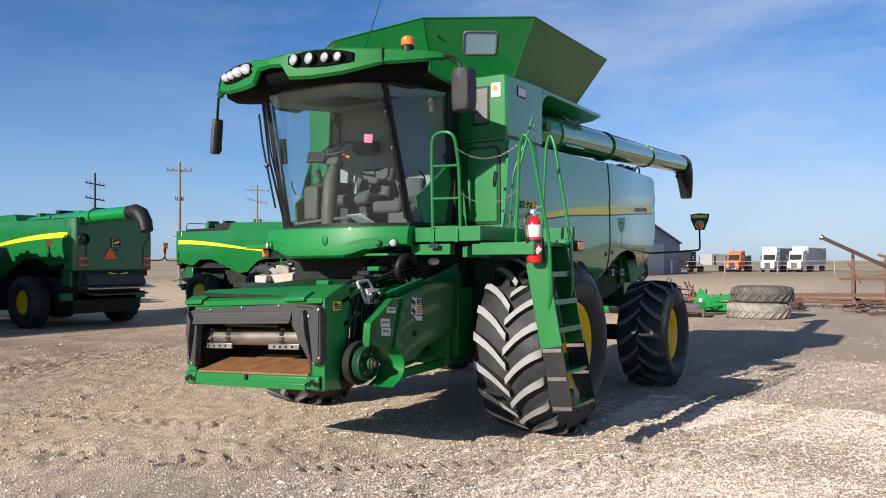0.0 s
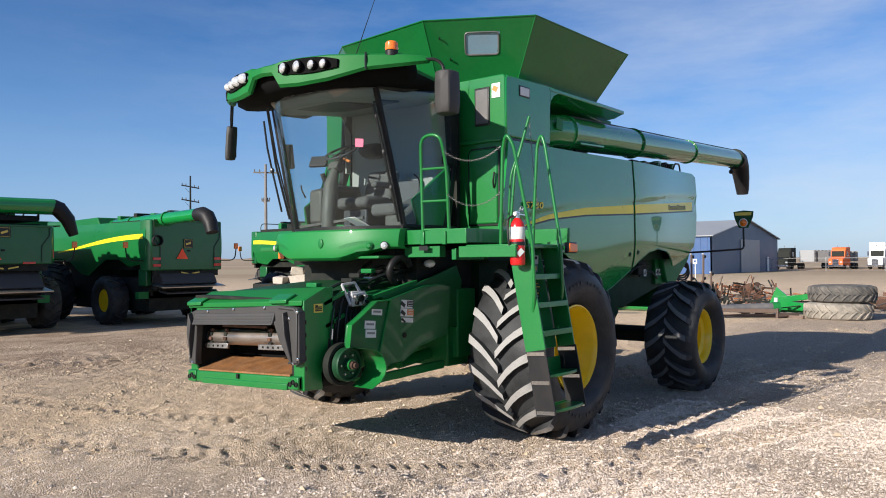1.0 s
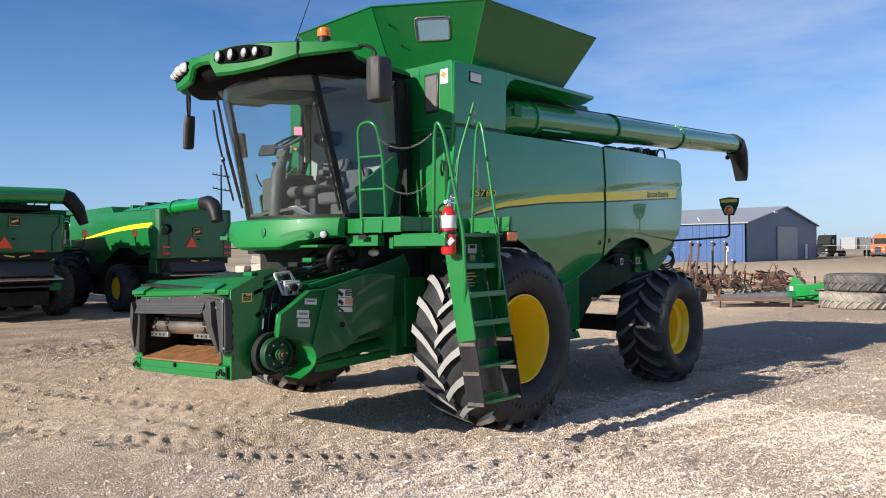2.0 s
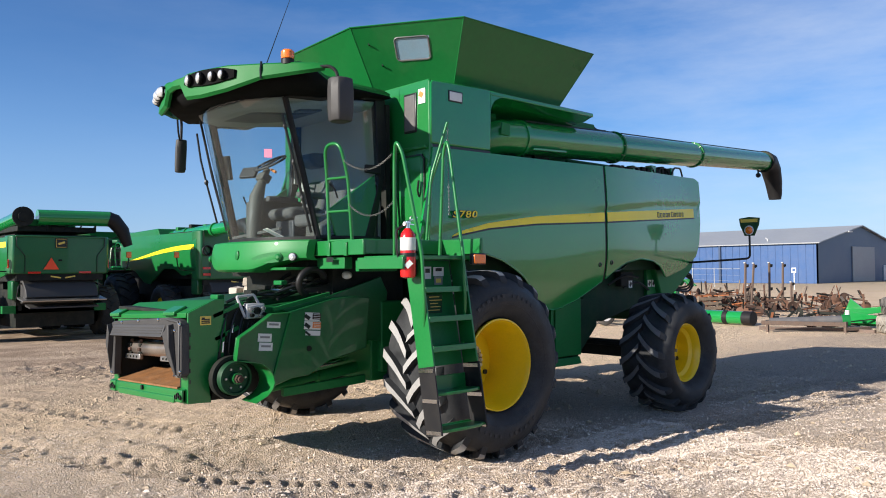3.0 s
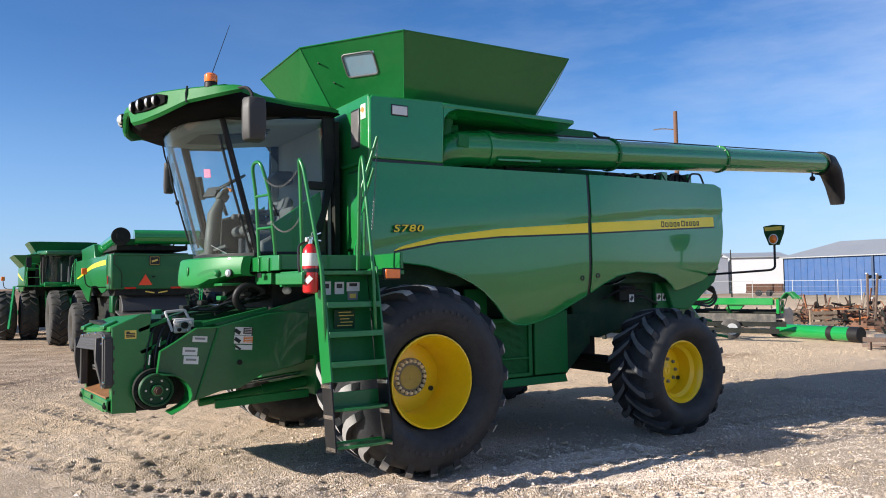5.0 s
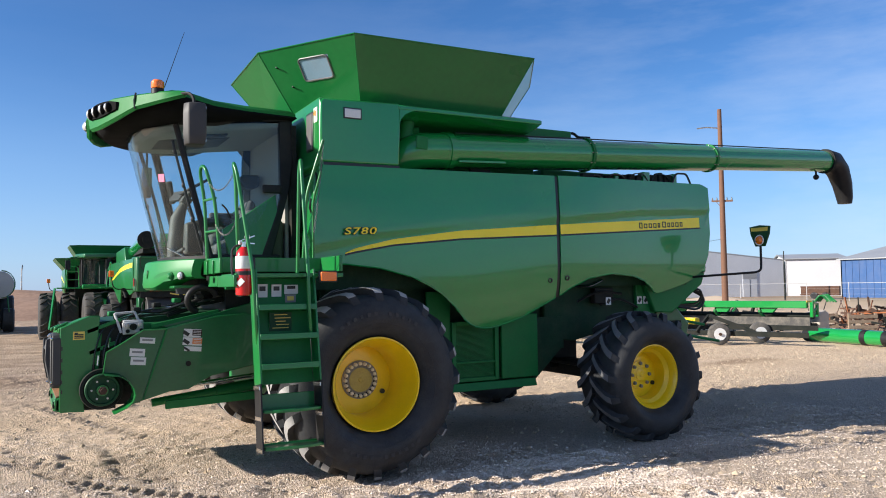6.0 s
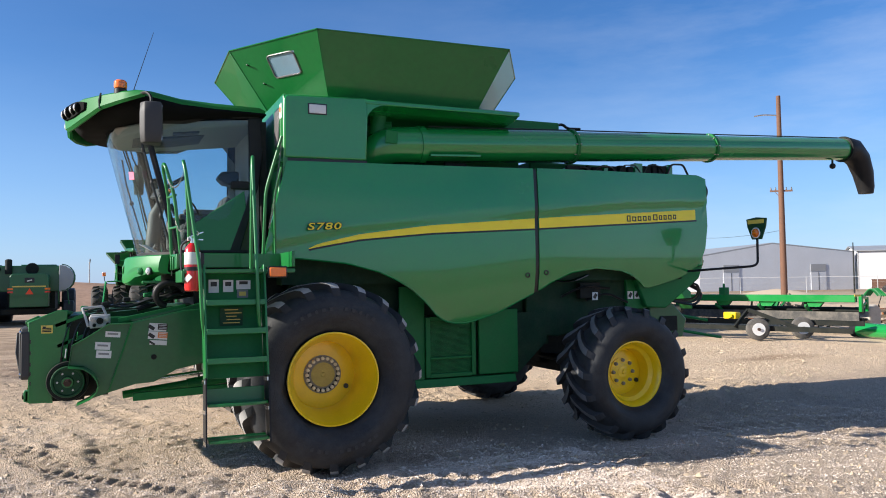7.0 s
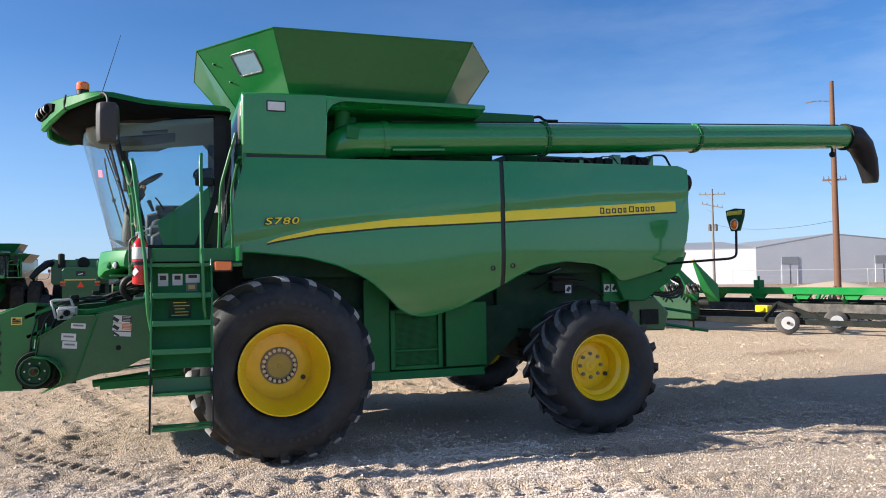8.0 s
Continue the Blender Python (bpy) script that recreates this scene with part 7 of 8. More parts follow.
    part("cab_back", M().box((-0.55, 0, 2.9), (0.05, 1.8, 1.1)).box((-1.1, 0, 2.8), (0.5, 0.5, 0.8)), CABDARK, T)
    part("steering_column", M().tube([(-1.65, 0, 2.35), (-1.5, 0, 3.0)], [0.08, 0.04], 8), CABDARK, T)
    for x, y in ((-1.55, -0.95), (-1.55, 0.95), (-0.6, -0.95), (-0.6, 0.95)):
        part("cab_pillar", M().tube([(x, y, 2.3), (x - (0.1 if x < -1 else 0), y, 3.5)], 0.04, 6), BLACK, T)
    part("cab_roof", M().prism([(-0.5, -1.0), (-1.7, -1.2), (-2.3, -0.9), (-2.45, 0), (-2.3, 0.9), (-1.7, 1.2), (-0.5, 1.0)], "z", 3.45, 3.62), GREEN_T, T, bevel=0.04)
    for y in (-0.75, -0.5, -0.25, 0.25, 0.5, 0.75):
        part("work_lamp", M().ball((-2.42 + 0.25 * abs(y), y, 3.50), (0.04, 0.08, 0.045), 8), LENS, T)
    for s in (-1, 1):
        part("mirror", M().box((-1.9, s * 1.5, 3.15), (0.08, 0.2, 0.4)).tube([(-1.9, s * 1.1, 3.5), (-1.9, s * 1.5, 3.38)], 0.02, 6), BLACK, T, bevel=0.03)
        for z in (2.55, 2.9):
            part("rail_rung", M().tube([(-1.6, s * 1.05, z), (-1.6, s * 1.6, z)], 0.016, 6), GREEN, T)
        part("guard_rail", M().tube(bend([(-1.6, s * 1.05, 2.2), (-1.65, s * 1.1, 3.1), (-1.65, s * 1.5, 3.1), (-1.6, s * 1.6, 2.2)], 4, 0.12), 0.02, 6), GREEN, T)
        part("walkway", M().box((-1.1, s * 1.45, 2.2), (1.1, 0.9, 0.06)), GREEN, T, bevel=0.01)
    part("front_hoses", M().tube(bend([(-1.9, -0.5, 1.9), (-2.1, 0.0, 2.05), (-1.9, 0.6, 1.85)], 4, 0.2), 0.04, 8), DBLACK, T)
    part("feeder_house", M().prism([(-2.8, 0.7), (-2.8, 1.5), (-0.6, 2.0), (-0.5, 1.2)], "y", -0.8, 0.8), GREEN_T, T, bevel=0.03)
    # Black panel that paints the dark of an open mouth
    part("feeder_mouth", M().box((-2.82, 0, 1.08), (0.06, 1.3, 0.5)), MATTE, T)
    # boarding ladder beside the far wheel
    part("ladder", M().beam((-1.2, 1.95, 2.2), (-1.5, 2.15, 0.5), 0.05, 0.07).beam((-0.8, 1.95, 2.2), (-1.1, 2.15, 0.5), 0.05, 0.07), GREEN, T, "green boarding ladder")
    for k in range(5):
        t = (k + 0.5) / 5
        part("ladder_step", M().beam((lerp(-1.2, -1.5, t), lerp(1.95, 2.15, t), lerp(2.2, 0.5, t)), (lerp(-0.8, -1.1, t), lerp(1.95, 2.15, t), lerp(2.2, 0.5, t)), 0.12, 0.03), GREEN, T)
    # auger
    if auger == "long":
        p = [(0.9, -0.72, 3.15), (1.4, -0.75, 3.30), (4.0, -0.84, 3.375), (8.1, -0.99, 3.49)]
        A = part("unloading_auger", M().tube(p, [0.22, 0.22, 0.21, 0.19], 20), GREEN, T, "green unloading auger")
        for q in (1.6, 4.0, 6.2):
            t = (q - 1.4) / 7.2
            c = Vector((q, lerp(-0.75, -1.0, t), lerp(3.30, 3.50, t)))
            part("auger_flange", M().tube([c - Vector((0.03, 0, 0)), c + Vector((0.03, 0, 0))], 0.24, 20), GREEN_D, A)
        part("spout", M().tube([(8.0, -0.985, 3.485), (8.3, -1.0, 3.49), (8.55, -1.0, 3.40), (8.72, -1.0, 3.18), (8.80, -1.0, 2.92)], [0.20, 0.225, 0.225, 0.21, 0.19], 16), BLACK, A, "black rubber spout")
    elif auger == "folded":
        A = part("unloading_auger", M().tube([(0.8, -1.0, 3.25), (1.5, -1.0, 3.40), (5.7, -1.0, 3.70)], 0.22, 20), GREEN, T, "green auger folded across the tail")
        part("auger_end", M().tube([(5.68, -1.0, 3.70), (5.75, -1.0, 3.70)], 0.29, 20).tube([(5.76, -1.0, 3.70), (5.80, -1.0, 3.70)], 0.15, 12), DARK, A)
        part("folded_tube", M().tube([(5.55, -0.58, 3.70), (5.65, 1.45, 3.72)], 0.235, 20), GREEN, A)
        part("spout", M().tube([(5.65, 1.40, 3.72), (5.66, 1.6, 3.66), (5.7, 1.85, 3.35), (5.72, 2.02, 2.88)], [0.24, 0.24, 0.21, 0.14], 14), BLACK, A, "black rubber spout")
        for y in (-0.2, 0.2, 0.6, 1.0):
            part("auger_stay", M().tube([(5.5, y, 3.35), (5.5, y + 0.15, 3.6)], 0.02, 6), DARK, A)
    return T


ROW = "parked harvesters"
b1 = parked_harvester("green harvester seen from the tail, auger spout over its rear", ROW, "long", tail=(1.78, 3.42), tri=-0.22, badge=(0.0, 2.66))
b1.matrix_world = pose(6.55, 21.9, 0, 0, 0, -90)
b2 = parked_harvester("green harvester seen from the tail with its auger folded across", ROW, "folded", duals=True, wheels_grey=True, tail=(2.02, 3.14), tri=-0.30, badge=(-0.02, 2.93), low_lamps=True, outlet=False)
b2.matrix_world = pose(1.10, 22.4, 0, 0, 0, -90)
b5 = parked_harvester("green harvester facing the row, open hopper and twin front tyres", ROW, "none", hopper=True, duals=True, wheels_grey=True)
b5.matrix_world = pose(-0.35, 27.3, 0, 0, 0, 90)
b0 = parked_harvester("green harvester facing the yard with its hopper folded shut", ROW, "none")
b0.matrix_world = pose(14.3, 15.3, 0, 0, 0, 90)
copy_thing(b5, pose(8.4, 32.0, 0, 0, 0, 90))
copy_thing(b5, pose(-10.6, 37.0, 0, 0, 0, 90))


def older_harvester(label, at, turn):
    """An older, boxy machine: tail at its origin, front along y."""
    T = thing("combine_harvester", label, "combine harvester", "parked harvesters", at, turn)
    part("tail_hood", M().prism([(-0.9, 0.95), (0.9, 0.95), (0.9, 2.55), (0.78, 2.70), (-0.78, 2.70), (-0.9, 2.55)], "y", 0.0, 2.6), GREEN_T, T, "dark green tail hood", bevel=0.03)
    part("tail_lip", M().box((0, -0.03, 1.55), (1.7, 0.05, 0.04)), GREEN_T, T)
    part("yellow_band", M().box((0, -0.012, 2.03), (1.56, 0.02, 0.07)), YDARK, T)
    part("badge", M().box((0.02, -0.012, 2.36), (0.46, 0.02, 0.26)), DBLACK, T, bevel=0.01)
    part("badge_shape", M().box((0.02, -0.026, 2.34), (0.24, 0.01, 0.06), (0, -15, 0)), STICKER, T)
    part("slow_sign", M().prism([(-0.17, 1.62), (0.21, 1.62), (0.02, 1.93)], "y", -0.03, -0.01), FLUOR, T, "orange warning triangle")
    for s in (-1, 1):
        for z in (1.74, 1.90):
            part("tail_lamp", M().box((s * 0.86, -0.015, z), (0.26, 0.03, 0.09)), REDLENS if z < 1.8 else AMBER, T)
        wh = part("wheel", M().tube([(s * 1.75, 1.3, 0.62), (s * 2.02, 1.3, 0.62)], 0.32, 16), YELLOW, T)
        part("tyre", M().tube([(s * 1.55, 1.3, 0.62), (s * 1.6, 1.3, 0.62), (s * 2.05, 1.3, 0.62), (s * 2.1, 1.3, 0.62)], [0.52, 0.62, 0.62, 0.52], 24), RUBBER, wh)
        wh = part("wheel", M().tube([(s * 1.5, 5.4, 0.95), (s * 1.85, 5.4, 0.95)], 0.45, 16), YELLOW, T)
        part("tyre", M().tube([(s * 1.3, 5.4, 0.95), (s * 1.36, 5.4, 0.95), (s * 1.94, 5.4, 0.95), (s * 2.0, 5.4, 0.95)], [0.84, 0.95, 0.95, 0.84], 28), RUBBER, wh)
        part("ladder_leg", M().beam((1.55 + 0.22 * s, 0.7, 1.9), (1.62 + 0.24 * s, 0.6, 1.05), 0.04, 0.04), GREEN_T, T)
    part("axle", M().beam((-1.7, 1.3, 0.62), (1.7, 1.3, 0.62), 0.2, 0.2).beam((-1.5, 5.4, 0.95), (1.5, 5.4, 0.95), 0.3, 0.3), DARK, T)
    part("body", M().prism([(-1.6, 1.9), (-1.5, 1.75), (1.5, 1.75), (1.55, 1.9), (1.45, 3.05), (1.3, 3.15), (-1.5, 3.15), (-1.6, 3.0)], "y", 1.2, 6.2), GREEN_T, T, "boxy dark green body", bevel=0.04)
    part("underbody", M().box((0, 3.6, 1.25), (2.3, 4.6, 1.1)).box((0, 0.5, 0.72), (2.6, 0.3, 0.25)), DARK, T)
    arc_ = [(1.45 + 0.62 * math.sin(radians(a)), 2.45 + 0.72 * math.cos(radians(a))) for a in range(0, 181, 20)]
    part("rotary_screen", M().prism([(1.35, 3.17)] + arc_ + [(1.35, 1.73)], "y", 1.0, 2.4), GALV, T, "pale rounded radiator screen", bevel=0.02)
    for y in (1.0, 1.45, 1.9, 2.4):
        part("screen_hoop", M().tube([(x * 1.0 + 0.03, y, z + 0.05) for x, z in arc_], 0.022, 6), GREEN_T, T)
    part("air_drum", M().lathe([(0.30, 0), (0.32, 0.05), (0.26, 0.07), (0.12, 0.05), (0.01, 0.05)], (0.05, 1.18, 2.98), "y", 20, -1), DARK, T, "dark round intake screen")
    part("exhaust_drum", M().tube([(-1.05, 1.0, 2.7), (-1.05, 1.0, 3.42)], [0.17, 0.17], 14).ball((-1.05, 1.0, 3.42), (0.17, 0.17, 0.08), 12), DARK, T)
    part("discharge_spout", M().tube([(-1.5, 1.6, 3.0), (-1.75, 0.8, 2.92), (-2.1, 0.3, 2.55), (-2.4, 0.1, 2.15)], [0.2, 0.2, 0.17, 0.13], 12), BLACK, T, "black hanging spout")
    part("cab", M().prism([(6.2, 1.9), (7.7, 1.9), (7.9, 3.2), (6.2, 3.2)], "x", -0.85, 0.85), DARK, T, bevel=0.05)
    part("cab_roof", M().box((0, 7.0, 3.26), (1.9, 1.8, 0.14)), GREEN_T, T, bevel=0.04)
    part("feeder_house", M().prism([(6.0, 1.1), (8.4, 0.6), (8.4, 1.2), (6.0, 1.9)], "x", -0.6, 0.6), GREEN_T, T, bevel=0.03)
    return T


older_harvester("old boxy green harvester with a yellow band across its tail", (-6.0, 35.2, 0), 0)


# ---- sheds ----
def slab(pts, v):
    """A flat sheet through pts, thickened by the vector v."""
    n = len(pts)
    return M().add(pts + [p + v for p in pts], [tuple(range(n)), tuple(range(2 * n - 1, n - 1, -1))] + [(i, n + i, n + (i + 1) % n, (i + 1) % n) for i in range(n)])


def shed(name, label, a, d, n, L, depth, eave, ridge, wall, gable, roof, ribs=0.9):
    """A gabled shed: long wall from a along d, its roof rising behind it along n."""
    T = tagged(new(name), label, "shed")
    a, d, n, up = Vector((*a, 0)), Vector((*d, 0)).normalized(), Vector((*n, 0)).normalized(), Vector((0, 0, 1))
    b = a + d * L
    part("long_wall", slab([a, b, b + up * eave, a + up * eave], n * 0.15), wall, T)
    part("back_wall", slab([a + n * depth, b + n * depth, b + n * depth + up * eave, a + n * depth + up * eave], n * -0.15), wall, T)
    if ribs:
        m = M()
        for k in range(int(L / ribs)):
            p = a + d * (k + 0.5) * ribs - n * 0.004
            m.beam(p, p + up * eave, 0.08, 0.012, d)
        tagged(part("wall_rib", m, wall, T), kind="stuff")
    for e, p in enumerate((a, b)):
        part("gable_wall", slab([p, p + n * depth, p + n * depth + up * eave, p + n * depth / 2 + up * ridge, p + up * eave], d * (0.15 if e == 0 else -0.15)), gable, T)
    o = 0.35
    a1, b1_, sl = a - d * o, b + d * o, (ridge - eave) / (depth / 2)
    for f0, f1, z0, z1 in ((-o, depth / 2, eave - o * sl, ridge), (depth / 2, depth + o, ridge, eave - o * sl)):
        part("roof", slab([a1 + n * f0 + up * (z0 + 0.05), b1_ + n * f0 + up * (z0 + 0.05), b1_ + n * f1 + up * (z1 + 0.05), a1 + n * f1 + up * (z1 + 0.05)], up * 0.12), roof, T)
    return T


SH = shed("shed", "long blue sheet-metal shed with a grey roof", (86.7, 27.5), (0, 1), (1, 0), 23.6, 28.0, 4.72, 7.1, BLUE, SLATE, ROOFM)
dr = part("roller_door", M().box((101.5, 27.42, 2.25), (8.0, 0.12, 4.5)), ROOFM, SH, "pale grey roller door", bevel=0.02)
part("small_door", M().box((109.5, 27.42, 1.05), (0.9, 0.1, 2.1)), WHITE, SH)
part("vent_pipe", M().tube(bend([(88.6, 34.2, 4.95), (88.6, 34.2, 5.45), (88.4, 34.35, 5.6)], 4), 0.07, 8), WHITE, SH)
part("ridge_lamp", M().box((96.0, 27.2, 6.3), (1.2, 0.4, 0.15)), WHITE, SH)
part("downpipe", M().box((86.55, 39.5, 2.36), (0.15, 0.25, 4.7)), SLATE_D, SH)
shed("warehouse", "white warehouse with a low grey roof", (93.6, 64.3), (0.70, -0.70), (0.70, 0.70), 7.9, 14.0, 5.3, 6.1, WHITEW, WHITEW, ROOFM, 0)
# the warehouse's broad shaded gable
g0, g1 = Vector((72.2, 71.9, 0)), Vector((93.4, 64.6, 0))
gd = (g1 - g0).normalized()
gn = Vector((gd.y, -gd.x, 0)) * -1
up = Vector((0, 0, 1))
L = (g1 - g0).length
GW = tagged(new("warehouse"), "wide grey warehouse gable with double doors", "warehouse")
pk = g0 + gd * L * 0.47
part("gable_wall", slab([g0, g1, g1 + up * 5.2, pk + up * 6.45, g0 + up * 4.8], gn * 0.3), GREYW, GW)
part("roof", slab([g0 + up * 4.75, pk + up * 6.45, pk + up * 6.45 + gn * 30, g0 + up * 4.75 + gn * 30], up * 0.2), ROOFM, GW)
part("roof", slab([pk + up * 6.45, g1 + up * 5.15, g1 + up * 5.15 + gn * 30, pk + up * 6.45 + gn * 30], up * 0.2), ROOFM, GW)
w0 = g0 + Vector((-9, 8, 0))
part("side_wall", slab([w0, g0, g0 + up * 4.75, w0 + up * 4.75], Vector((0.2, 0.3, 0))), WHITEW, GW, "white side wall")
part("side_roof", slab([w0 + up * 4.75, g0 + up * 4.75, g0 + up * 6.0 + gn * 12, w0 + up * 6.0 + gn * 12], up * 0.15), ROOFM, GW)
for t in (0.20, 0.76):
    c = g0 + gd * L * t - gn * 0.08
    D = part("double_door", slab([c - gd * 1.1, c + gd * 1.1, c + gd * 1.1 + up * 2.5, c - gd * 1.1 + up * 2.5], gn * 0.1), GREYW, GW, "grey double door")
    part("door_gap", slab([c - gd * 0.03 - gn * 0.02, c + gd * 0.03 - gn * 0.02, c + gd * 0.03 - gn * 0.02 + up * 2.5, c - gd * 0.03 - gn * 0.02 + up * 2.5], gn * 0.05), DARK, D)
    part("door_light", slab([c - gd * 1.1 + up * 2.6, c + gd * 1.1 + up * 2.6, c + gd * 1.1 + up * 3.6, c - gd * 1.1 + up * 3.6], gn * 0.1), ROOFM, GW, "grey louvre above the door")

# ---- fence ----
FENCE = tagged(new("fence"), "low chain-link fence with grey steel posts", "fence")
runs = [[(60, 62), (73, 46), (71.5, 35), (62, 25)], [(109, 34), (109, 5), (109, -30)]]
wire = M()
for run in runs:
    for (ax, ay), (bx, by) in zip(run, run[1:]):
        L = math.hypot(bx - ax, by - ay)
        part("top_rail", M().tube([(ax, ay, 1.86), (bx, by, 1.86)], 0.026, 6), GALV, FENCE)
        k = max(2, round(L / 6.5))
        for i in range(k):
            x, y = lerp(ax, bx, i / k), lerp(ay, by, i / k)
            part("post", M().tube([(x, y, 0), (x, y, 1.95)], 0.034, 8), GALV, FENCE)
        for z in (0.15, 0.7, 1.25):
            wire.tube([(ax, ay, z), (bx, by, z)], 0.006, 4)
tagged(part("wire", wire, GALV, FENCE), kind="stuff")
SG = thing("sign", "small white notice board on a post by the fence", "sign", at=(62.5, 20.3, 0))
part("post", M().box((0, 0, 0.9), (0.06, 0.06, 1.8)), WHITE, SG)
part("board", M().box((-0.06, 0, 1.7), (0.04, 0.4, 0.45)), WHITE, SG, bevel=0.01)
part("notice_bar", M().box((-0.085, 0, 1.72), (0.01, 0.24, 0.2)), BLUE, SG)


# ---- utility poles ----
def pole(label, at, h, r, material, arms, cans=0, turn=0.0):
    T = thing("utility_pole", label, "utility pole", "utility poles", at, turn)
    part("pole_shaft", M().tube([(0, 0, 0), (0, 0, h)], [r, r * 0.62], 12), material, T)
    for z, w, d in arms:
        A = part("crossarm", M().beam((0.05, -w, z), (0.05, w, z + d), 0.10, 0.12), material, T)
        for k in (-0.9, -0.45, 0.5, 0.92):
            part("insulator", M().lathe([(0.05, 0), (0.06, 0.08), (0.03, 0.2), (0.01, 0.22)], (0.05, w * k, z + 0.06 + d * (k + 1) / 2), "z", 8), GREYP, A)
        part("arm_brace", M().beam((0, 0, z - 0.55), (0.05, w * 0.55, z - 0.02), 0.05, 0.03), material, A)
    for k in range(cans):
        part("transformer", M().lathe([(0.02, 0), (0.2, 0.02), (0.2, 0.75), (0.1, 0.82), (0.02, 0.85)], (0.05, -0.35 + 0.7 * k, 6.6), "z", 14), GREYP, T, "grey pole transformer")
    return T


pole("tall brown wooden utility pole with a low crossarm", (42.0, 30.1, 0), 15.0, 0.24, POLE, [(8.1, 0.75, 0.05)], turn=35)
part("lamp_arm", M().tube(bend([(41.9, 30.2, 13.6), (41.4, 30.9, 13.75), (41.0, 31.4, 13.7)], 4), 0.05, 6), STEEL, bpy.data.objects["utility_pole"]).matrix_parent_inverse = bpy.data.objects["utility_pole"].matrix_world.inverted()
pole("grey wooden utility pole with two transformers", (59.0, 64.0, 0), 11.6, 0.17, GREYPOLE, [(10.9, 1.5, 0.1), (9.3, 1.2, 0.6)], 2, turn=45)
pole("grey wooden utility pole with a crossarm", (33.0, 46.0, 0), 10.3, 0.16, GREYPOLE, [(9.6, 1.0, 0.0), (7.2, 0.35, 0.0)], turn=55)
pole("slim dark pole with two short arms", (38.1, 65.3, 0), 11.2, 0.13, DARK, [(9.9, 0.9, 0.3), (8.4, 0.9, 0.3)], turn=60)
pole("thin dark pole beside the white warehouse", (73.0, 48.8, 0), 5.6, 0.09, DARK, [])
pole("steel lamp post in the field", (-3.85, 70.0, 0), 4.25, 0.08, STEEL, [(4.3, 0.35, 0.0)])
for a, b, sag in (((59, 64, 7.4), (42, 30.1, 5.3), 0.6),):
    a, b = Vector(a), Vector(b)
    pts = [lerp(a, b, i / 14) + Vector((0, 0, -4 * sag * (i / 14) * (1 - i / 14))) for i in range(15)]
    part("power_line", M().tube(pts, 0.014, 5), DBLACK)["label"] = "sagging black overhead power line"
for o in [o for o in bpy.data.objects if o.name.startswith("power_line")]:
    tagged(o, category="power line", group="power lines")


# ---- lorries behind the fence ----
def lorry(label, at, colour, hood):
    T = thing("lorry", label, "lorry", "parked lorries", at, -8)
    part("cab_body", M().prism([(0, 0.6), (-0.1, 1.7), (0.9, 1.95), (1.15, 3.0), (1.5, 3.55), (3.3, 3.6), (3.3, 0.6)], "y", -1.1, 1.1), colour, T, bevel=0.08)
    part("windscreen", M().prism([(0.86, 2.05), (1.06, 2.95), (1.10, 2.95), (0.9, 2.05)], "y", -0.95, 0.95), DARK, T)
    part("grille", M().box((-0.06, 0, 1.15), (0.08, 1.0, 0.95)), CHROME if hood else DARK, T, bevel=0.02)
    part("bumper", M().box((-0.15, 0, 0.55), (0.25, 2.3, 0.35)), CHROME, T, bevel=0.05)
    for s in (-1, 1):
        part("headlamp", M().box((-0.02, s * 0.85, 1.15), (0.1, 0.35, 0.25)), LENS, T, bevel=0.03)
        part("exhaust_stack", M().tube([(3.4, s * 0.9, 1.0), (3.4, s * 0.9, 4.0)], 0.08, 8), CHROME, T)
        part("mirror", M().box((1.2, s * 1.4, 2.5), (0.1, 0.2, 0.7)), CHROME, T)
        for x in (0.6, 5.0, 6.3):
            part("wheel", M().tube([(x, s * 0.75, 0.5), (x, s * 1.1, 0.5)], 0.5, 16), RUBBER, T)
    part("frame", M().box((4.5, 0, 0.8), (6.5, 0.9, 0.3)), DARK, T)
    return T


def trailer(label, at, colour, h):
    T = thing("trailer", label, "trailer", "parked trailers", at, -8)
    part("box_body", M().box((6.0, 0, 1.2 + h / 2), (12.0, 2.4, h)), colour, T, bevel=0.04)
    for k in range(20):
        part("side_post", M().box((0.3 + k * 0.6, -1.24, 1.2 + h / 2), (0.08, 0.06, h)), STEEL, T)
    for x in (9.5, 10.8):
        for s in (-1, 1):
            part("wheel", M().tube([(x, s * 0.75, 0.5), (x, s * 1.1, 0.5)], 0.5, 14), RUBBER, T)
    return T


for y, c, lab, hd in ((22.4, ORANGE, "orange lorry tractor parked behind the fence", True), (16.9, WHITE, "white lorry tractor with a bright grille", True), (12.9, WHITE, "white lorry tractor with a bright grille", True), (30.4, DARK, "dark low lorry parked near the shed", False)):
    lorry(lab, (128.5 + (22 - y) * 0.16, y, 0), c, hd)
trailer("white box trailer behind the lorries", (133.0, 17.2, 0), WHITE, 3.1)
trailer("white box trailer behind the lorries", (134.0, 12.5, 0), WHITE, 3.1)
trailer("grey grain trailer beside the lorries", (131.5, 27.5, 0), ROOFM, 2.0)
trailer("dull grey grain trailer beside the lorries", (132.5, 25.0, 0), GREYP, 1.8)

